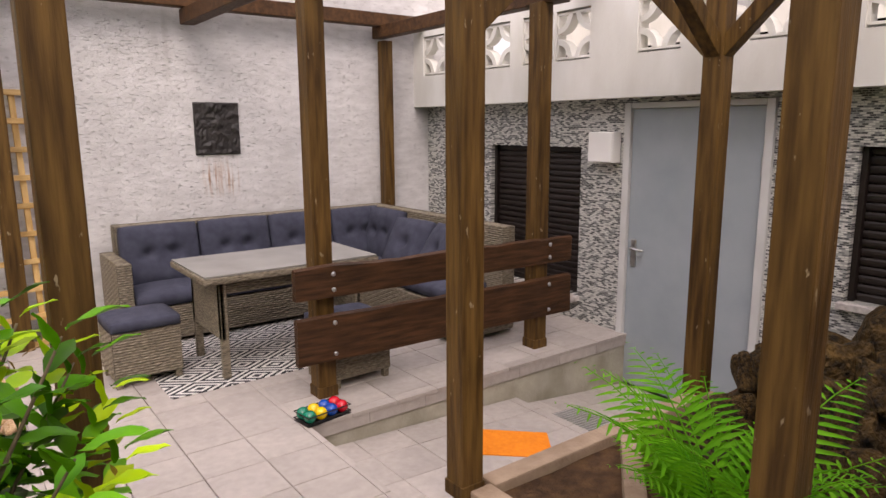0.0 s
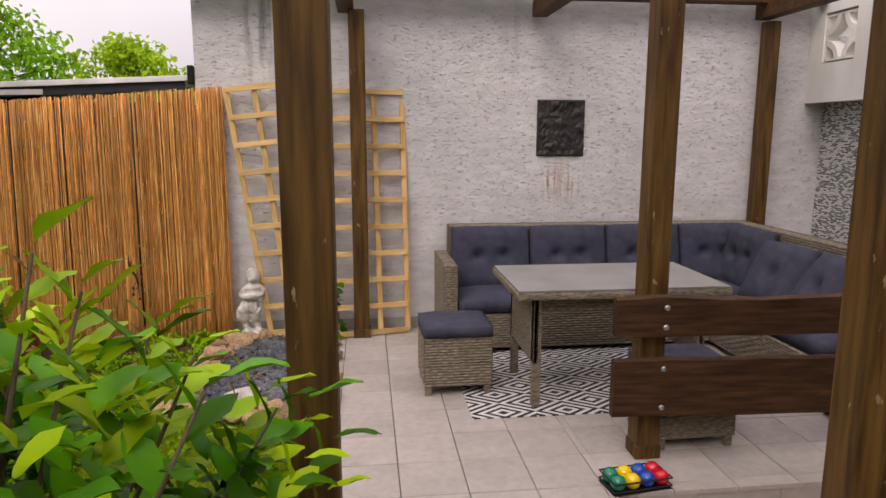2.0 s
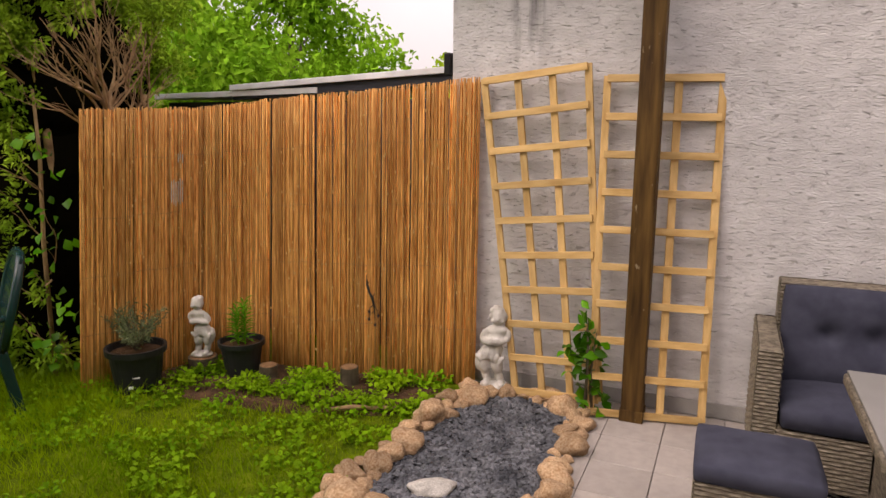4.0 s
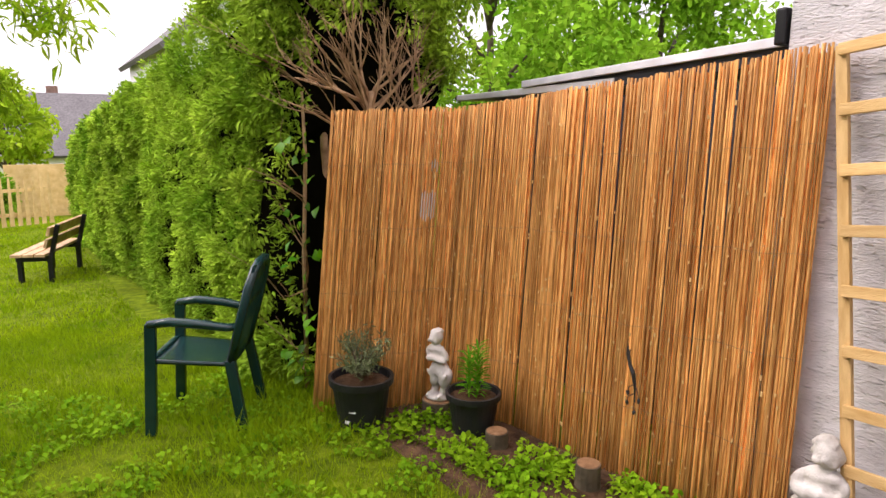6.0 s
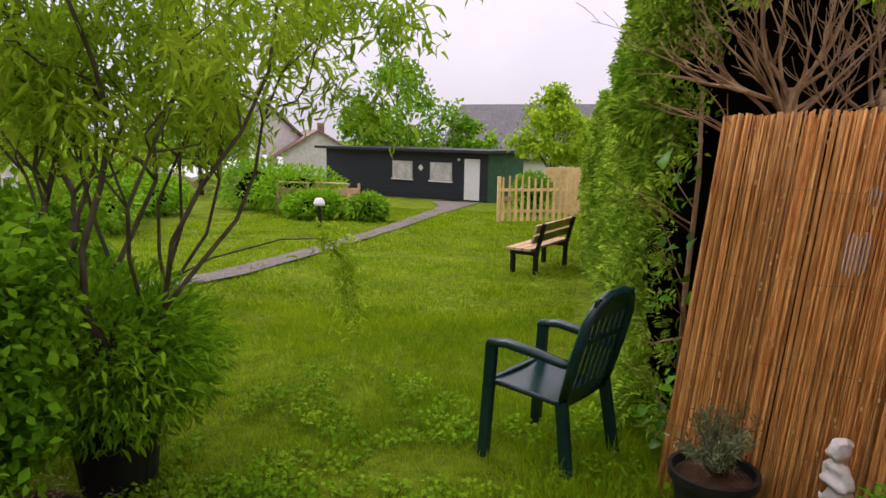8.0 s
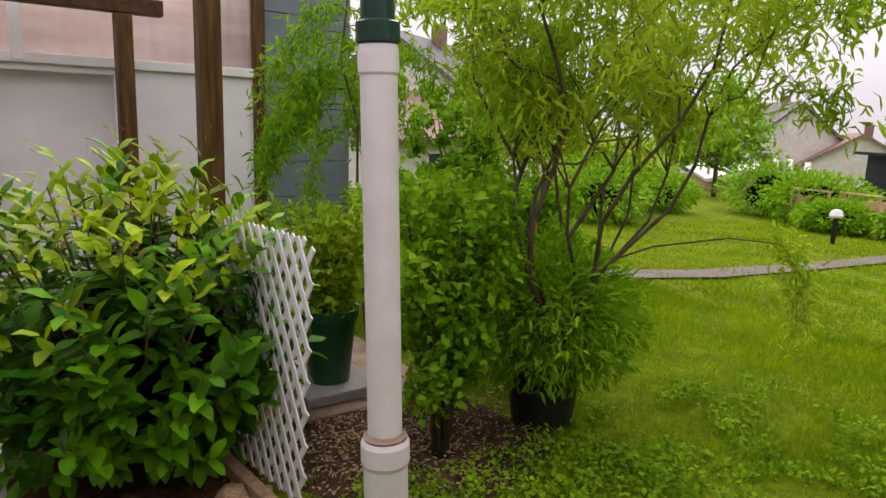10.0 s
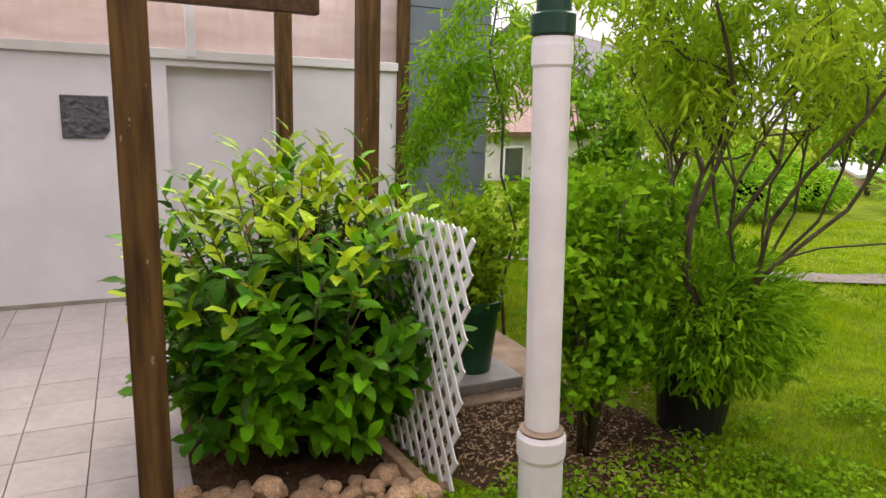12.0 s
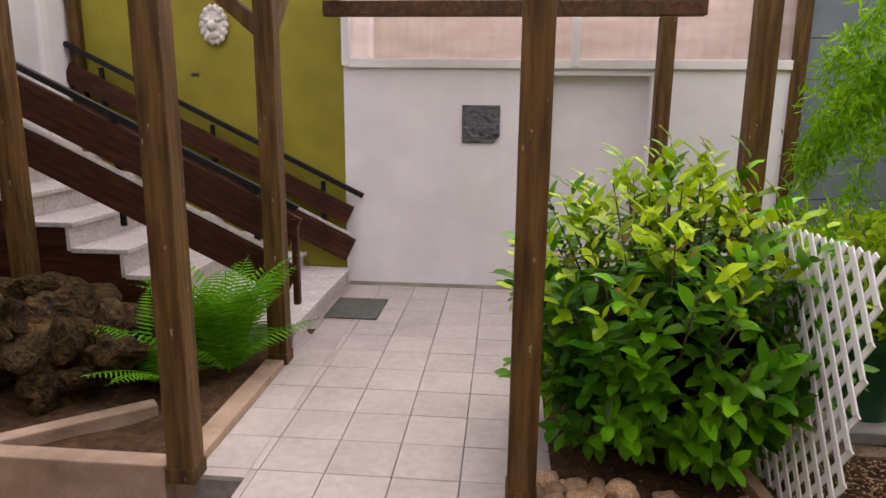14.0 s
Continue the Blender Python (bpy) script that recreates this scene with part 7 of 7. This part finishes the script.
# local x along the front, front faces -y
part("wall", abox(-10.9, 0.0, 0.0, 3.2, -0.6, 2.25), M["darkwood"], gs)
for i in range(12):
    part("board", abox(-10.9, -0.0, -0.03, -0.004, i * 0.187, i * 0.187 + 0.178, 0.006), M["darkwood"], gs)
part("end_wall", abox(0.003, 0.05, 0.0, 3.2, -0.6, 2.2), M["greenwood"], gs, "green painted end wall")
part("roof", abox(-11.3, 0.35, -0.55, 3.5, 2.26, 2.40, 0.01), M["darkwood"], gs)
dr = part("door", abox(-1.30, -0.42, -0.07, -0.032, 0.02, 1.98, 0.008), M["plastic"], gs, "white door")
for x0 in (-3.4, -5.9):
    wf = part("window", abox(x0, x0 + 1.35, -0.07, -0.032, 0.85, 1.75, 0.01), M["tread"], gs, "window behind a pale roller blind")
    for i in range(8):
        part("blind_slat", abox(x0 + 0.06, x0 + 1.29, -0.085, -0.072, 0.90 + i * 0.10, 0.99 + i * 0.10), M["statue"], wf)
    part("sill", abox(x0 - 0.05, x0 + 1.4, -0.14, -0.03, 0.79, 0.845, 0.006), M["plastic"], wf)
b = bmesh.new()
box(b, -0.12, 0.12, -0.01, 0.01, -0.12, 0.12, 0.003, Matrix.Translation((-4.0, -0.06, 1.45)) @ Matrix.Rotation(math.pi / 4, 4, "Y"))
part("wall_sign", b, M["plastic"], gs)
b = bmesh.new()
lathe(b, ((0.05, 0), (0.09, 0.06), (0.05, 0.15)), 10)
part("wall_lamp", b, M["plastic"], gs).matrix_basis = pose(-1.6, -0.12, 1.85)

# path across the lawn
b = bmesh.new()
prev = None
for x, y, w_ in ((-3.8, -3.4, 0.3), (-5.6, -2.4, 0.3), (-7.5, -1.65, 0.28), (-9.5, -1.32, 0.26), (-12.0, -1.36, 0.24), (-15, -1.25, 0.24), (-18.5, -1.27, 0.26), (-23, -1.5, 0.32), (-28, -1.75, 0.5), (-31.6, -2.3, 1.2)):
    ring = [b.verts.new((x, y - w_, ground_z(x, y) + 0.035)), b.verts.new((x, y + w_, ground_z(x, y) + 0.035))]
    if prev:
        b.faces.new((prev[0], prev[1], ring[1], ring[0]))
    prev = ring
structure("garden_path", b, M["pathway"], "narrow grey gravel path across the lawn", "path")


def raised_bed(x, y, rz, w=1.5):
    c = thing("raised_bed", pose(x, y, ground_z(x, y) + 0.05, 0, 0, rz), "raised garden bed of pale wooden boards", "planter", "raised beds")
    for i in range(2):
        part("board", abox(-w / 2, w / 2, -0.35, -0.32, 0.08 + i * 0.40, 0.42 + i * 0.40, 0.01), M["benchwood"], c)
        part("board", abox(-w / 2, w / 2, 0.32, 0.35, 0.08 + i * 0.40, 0.42 + i * 0.40, 0.01), M["benchwood"], c)
        for sx in (-1, 1):
            part("end_board", abox(sx * w / 2 - 0.015, sx * w / 2 + 0.015, -0.318, 0.318, 0.08 + i * 0.40, 0.42 + i * 0.40, 0.01), M["benchwood"], c)
    for sx in (-1, 1):
        for sy in (-1, 1):
            part("corner_post", abox(sx * w / 2 - 0.04, sx * w / 2 + 0.04, sy * 0.37 - 0.018, sy * 0.37 + 0.018, -0.05, 0.98, 0.006), M["benchwood"], c)
    part("top_rail", abox(-w / 2 - 0.05, w / 2 + 0.05, -0.42, -0.30, 0.985, 1.03, 0.008), M["benchwood"], c)


raised_bed(-20.9, -5.35, 84, 1.1)
raised_bed(-21.15, -4.1, 78, 1.1)
gpz = ground_z(-16.6, -2.85)
sp = thing("garden_sign", pose(-16.6, -2.85, gpz), "black post with a small round white sign", "sign")
part("stake", abox(-0.04, 0.04, -0.04, 0.04, -0.1, 0.62, 0.006), M["black"], sp)
b = bmesh.new()
lathe(b, ((0.13, 0.0), (0.15, 0.05), (0.10, 0.16), (0.04, 0.18)), 14)
part("sign_face", b, M["plastic"], sp).matrix_basis = pose(0, 0, 0.6)


# ---- neighbouring houses ----
def house(x, y, z, w, d, h, rh, rz, wall_m, roof_m, label, wins=3):
    c = thing("house", pose(x, y, z, 0, 0, rz), label, "house", "far houses")
    part("wall", abox(-w / 2, w / 2, -d / 2, d / 2, 0, h), wall_m, c)
    for s in (-1, 1):
        b = bmesh.new()
        o = 0.4
        k = h - 0.12
        vs = [(-w / 2 - o, s * (d / 2 + o), k), (w / 2 + o, s * (d / 2 + o), k), (w / 2 + o, 0, h + rh), (-w / 2 - o, 0, h + rh)]
        b.faces.new([b.verts.new(v) for v in vs])
        r = part("roof", b, roof_m, c)
        so = r.modifiers.new("thick", "SOLIDIFY")
        so.thickness = 0.18
    for s in (-1, 1):
        b = bmesh.new()
        tri = ((s * w / 2, -d / 2, h), (s * w / 2, d / 2, h), (s * w / 2, 0, h + rh - 0.15))
        lo_ = [b.verts.new(p) for p in tri]
        hi_ = [b.verts.new((p[0] - s * 0.2, p[1], p[2])) for p in tri]
        b.faces.new(lo_)
        b.faces.new(hi_[::-1])
        for k in range(3):
            b.faces.new((lo_[k], lo_[(k + 1) % 3], hi_[(k + 1) % 3], hi_[k]))
        part("gable", b, wall_m, c)
    for s in (-1, 1):
        for i in range(wins):
            for lv in range(max(1, int(h / 2.7))):
                xx = -w / 2 + w * (i + 0.5) / wins
                f = part("window", abox(xx - 0.6, xx + 0.6, s * (d / 2 + 0.03) - 0.03, s * (d / 2 + 0.03) + 0.03, 0.9 + lv * 2.7, 2.2 + lv * 2.7, 0.02), M["plastic"], c)
                part("pane", abox(xx - 0.5, xx + 0.5, s * (d / 2 + 0.065) - 0.006, s * (d / 2 + 0.065) + 0.006, 1.0 + lv * 2.7, 2.1 + lv * 2.7), M["glass"], f)
    part("chimney", abox(w * 0.2, w * 0.2 + 0.6, 0.3, 0.9, h + rh * 0.4, h + rh + 0.6, 0.02), M["redroof"], c)
    return c


house(-27.0, 10.8, -1.4, 9, 8, 5.7, 3.6, 0, M["plastic"], M["rooftile"], "white gabled house with a dark tiled roof")
house(-50, 1.5, -3.2, 14, 9, 3.4, 3.6, 80, M["plastic"], M["rooftile"], "white house with a grey roof beyond the cabin")
house(-62, -22.5, -3.6, 10, 8, 3.0, 2.6, 30, M["render"], M["redroof"], "cream house with a brown roof in the distance")
house(-12.5, 36, -1.2, 9, 8, 3.0, 2.4, 20, M["render"], M["rooftile"], "pale house with a grey roof behind the garden wall")
house(-60, -30, -3.2, 12, 9, 4.0, 3.6, 60, M["render"], M["rooftile"], "cream house with a dark roof far off")
house(-22.5, -26, -2.9, 13, 9, 5.4, 3.2, 30, M["render"], M["rooftile"], "large cream house with a dark roof beyond the garden")
house(-13.5, -19.5, -1.6, 9, 7, 2.6, 1.8, 25, M["render"], M["redroof"], "low cream annexe with a brown roof")
house(-40, -19, -2.0, 12, 5, 1.3, 0.7, 40, M["wood_cut"], M["roofsheet"], "low outbuilding with a pale flat roof")


# ---- grass and ground cover ----
def grass(k, xr, yr, hmin, hmax, mtl, name, label, power=1.0, keep=None, wid=0.006):
    x = xr[1] - (xr[1] - xr[0]) * np.random.uniform(0, 1, k) ** power
    y = np.random.uniform(yr[0], yr[1], k)
    d = np.array([noise.noise((a * 1.3, c * 1.3, 0)) for a, c in zip(x, y)])
    ok = np.ones(k, bool)
    if keep:
        ok = np.array([keep(a, c) for a, c in zip(x, y)])
    x, y, d = x[ok], y[ok], d[ok]
    n_ = len(x)
    z = np.array([ground_z(a, c) for a, c in zip(x, y)]) - 0.012
    h = np.random.uniform(hmin, hmax, n_) * (1 + 0.7 * d)
    a = np.random.uniform(0, 6.28, n_)
    w = wid * (1 + np.maximum(0, -x - 3) * 0.12)
    lean = np.random.normal(0, 0.45, (n_, 2)) * h[:, None]
    P0 = np.stack([x - np.cos(a) * w, y - np.sin(a) * w, z], 1)
    P1 = np.stack([x + np.cos(a) * w, y + np.sin(a) * w, z], 1)
    P2 = np.stack([x + lean[:, 0], y + lean[:, 1], z + h], 1)
    v = np.stack([P0, P1, P2], 1).reshape(-1, 3)
    f = np.arange(n_ * 3).reshape(-1, 3)
    me = bpy.data.meshes.new(name)
    me.from_pydata(v.tolist(), [], f.tolist())
    ob = mesh_object(name, me, mtl)
    return tagged(ob, label, "grass", kind="stuff")


def lawn_ok(x, y):
    if inside(x, y, slate_poly) or (x > -1.03):
        return False
    if x > -2.15 and y > 4.75:
        return False
    # soil strip along the screen
    lim = np.interp(x, [-4.2, -3.9, -2.9, -1.8], [3.75, 4.15, 4.50, 4.80])
    if x > -4.2 and y > lim and noise.noise((x * 4, y * 4, 2)) < 0.28:
        return False
    if (x + 2.75) ** 2 + (y - 1.35) ** 2 < 0.62 and noise.noise((x * 5, y * 5, 2)) < 0.3:
        return False
    if (x + 1.5) ** 2 / 0.36 + (y - 0.95) ** 2 / 0.72 < 1:
        return False
    if ((x + 5.22) / 0.3) ** 2 + ((y - 2.56) / 0.07) ** 2 < 1 and noise.noise((x * 9, y * 9, 3)) < 0.1:
        return False
    if x < -4.2 and y > 4.12 or (x > -3.35 and y < 0.95 and x < -2.3 and y > -0.9):
        return False
    return True


grass(130000, (-7.5, -1.02), (-2.5, 4.9), 0.035, 0.085, M["blade"], "lawn_grass", "fresh green lawn grass", 1.0, lawn_ok, 0.0035)
grass(60000, (-26, -7.5), (-6.5, 4.0), 0.04, 0.08, M["blade"], "far_lawn_grass", "green lawn grass further off", 1.6, lambda x, y: y < 3.62, 0.006)
grass(5000, (-5.8, -3.6), (3.2, 4.25), 0.08, 0.17, M["blade"], "tall_grass", "taller grass tufts below the hedge", 1.0, lambda x, y: y > 3.75 or noise.noise((x * 3, y * 3, 1)) > 0.2, 0.004)
k = 26000
x, y = np.random.uniform(-5.2, -1.7, k), np.random.uniform(1.6, 5.0, k)
sel = np.array([noise.noise((a * 2.3, c * 2.3, 4)) > -0.05 and (not inside(a, c, slate_poly)) and not (c > np.interp(a, [-4.2, -3.9, -2.9, -1.8], [4.0, 4.55, 4.85, 5.05])) and noise.noise((a * 6, c * 6, 4)) > -0.15 for a, c in zip(x, y)])
x, y = x[sel], y[sel]
n_ = len(x)
P = np.stack([x, y, np.random.uniform(0.0, 0.055, n_) - 0.02], 1)
s = np.random.uniform(0.018, 0.042, n_)
me = leaf_mesh("ground_cover", P, unit(n_) + np.array([0, 0, 0.3]), unit(n_) * 0.4 + np.array([0, 0, 1.0]), s, s * 0.8, M["clover"], 0.1, 0.1, 0.55)
tagged(mesh_object("ground_cover", me, None), "low leafy weeds creeping over the soil", "weeds", kind="stuff")
k = 5200
x, y = np.random.uniform(-3.6, -1.05, k), np.random.uniform(1.75, 2.6, k)
P = np.stack([x, y, np.random.uniform(-0.02, 0.05, k)], 1)
s = np.random.uniform(0.018, 0.04, k)
me = leaf_mesh("ground_cover", P, unit(k) + np.array([0, 0, 0.3]), unit(k) * 0.4 + np.array([0, 0, 1.0]), s, s * 0.7, M["clover"], 0.1, 0.1, 0.55)
tagged(mesh_object("ground_cover", me, None), "low leafy weeds at the lawn edge", "weeds", kind="stuff")
# seedlings scattered over the soil strip by the screen
k = 5200
x = np.random.uniform(-3.75, -1.95, k)
y = np.interp(x, [-3.8, -3.3, -2.6, -1.9], [4.25, 4.55, 4.6, 4.75]) + np.random.uniform(-0.15, 0.42, k)
sel = np.array([noise.noise((a * 4.1, c * 4.1, 6)) > 0.02 for a, c in zip(x, y)])
x, y = x[sel], y[sel]
n_ = len(x)
P = np.stack([x, y, np.random.uniform(-0.01, 0.05, n_)], 1)
s = np.random.uniform(0.018, 0.045, n_)
me = leaf_mesh("ground_cover", P, unit(n_) + np.array([0, 0, 0.3]), unit(n_) * 0.4 + np.array([0, 0, 1.0]), s, s * 0.75, M["clover"], 0.1, 0.1, 0.55)
tagged(mesh_object("ground_cover", me, None), "seedling weeds scattered on the bare soil", "weeds", kind="stuff")
# bark litter on the soil
k = 2600
x, y = np.random.normal(-2.7, 0.42, k), np.random.normal(1.3, 0.38, k)
P = np.stack([x, y, np.random.uniform(0.012, 0.03, k)], 1)
s = np.random.uniform(0.012, 0.035, k)
me = leaf_mesh("bark_litter", P, unit(k) * np.array([1, 1, 0.15]), unit(k) * 0.3 + np.array([0, 0, 1.0]), s, s * 0.4, M["wood_cut"], 0.1, 0.0, 0.5)
tagged(mesh_object("bark_litter", me, None), "dry leaves and bark litter under the shrubs", "litter", kind="stuff")

# ---- paving tiles ----
TS = 0.31
tb = bmesh.new()
box(tb, -TS / 2 + 0.002, TS / 2 - 0.002, -TS / 2 + 0.002, TS / 2 - 0.002, -0.022, 0.0)
bmesh.ops.bevel(tb, geom=[e for e in tb.edges if all(v.co.z > -0.01 for v in e.verts)], offset=0.003, segments=1, affect="EDGES")
tile_data = data_of(tb, "tile", M["tile"])
rt = random.Random(2)
X0, Y0 = -0.2955 + TS / 2, 0.131 + TS / 2


def tile(x, y, z, parent, sx=1.0, sy=1.0, ry=0.0):
    o = mesh_object("tile", tile_data, None, parent)
    o.matrix_basis = pose(x, y, z + rt.uniform(-0.0012, 0.0012), rt.uniform(-0.12, 0.12), ry + rt.uniform(-0.12, 0.12), 0) @ Matrix.Diagonal((sx, sy, 1, 1))


def tiled(x0, x1, y0, y1, parent, zf=lambda x: 0.0, ry=0.0):
    i0, i1 = math.floor((x0 - X0) / TS - 0.5), math.ceil((x1 - X0) / TS + 0.5)
    j0, j1 = math.floor((y0 - Y0) / TS - 0.5), math.ceil((y1 - Y0) / TS + 0.5)
    for i in range(i0, i1 + 1):
        for j in range(j0, j1 + 1):
            a0, a1 = max(x0, X0 + (i - 0.5) * TS), min(x1, X0 + (i + 0.5) * TS)
            b0, b1 = max(y0, Y0 + (j - 0.5) * TS), min(y1, Y0 + (j + 0.5) * TS)
            if a1 - a0 > 0.03 and b1 - b0 > 0.03:
                cx = (a0 + a1) / 2
                tile(cx, (b0 + b1) / 2, zf(cx), parent, (a1 - a0) / TS, (b1 - b0) / TS, ry)


tiled(-1.02, 0.36, -1.85, 5.25, patio)
tiled(0.36, 0.60, -1.85, 1.44, patio)
tiled(0.60, 0.70, -1.85, 0.15, patio)
tiled(0.36, 3.15, 2.53, 5.25, patio)
tiled(0.36, 1.95, 1.47, 2.54, entry, lowz, 2.6)
tiled(1.97, 3.14, 1.47, 2.54, entry, lowz, 5.5)
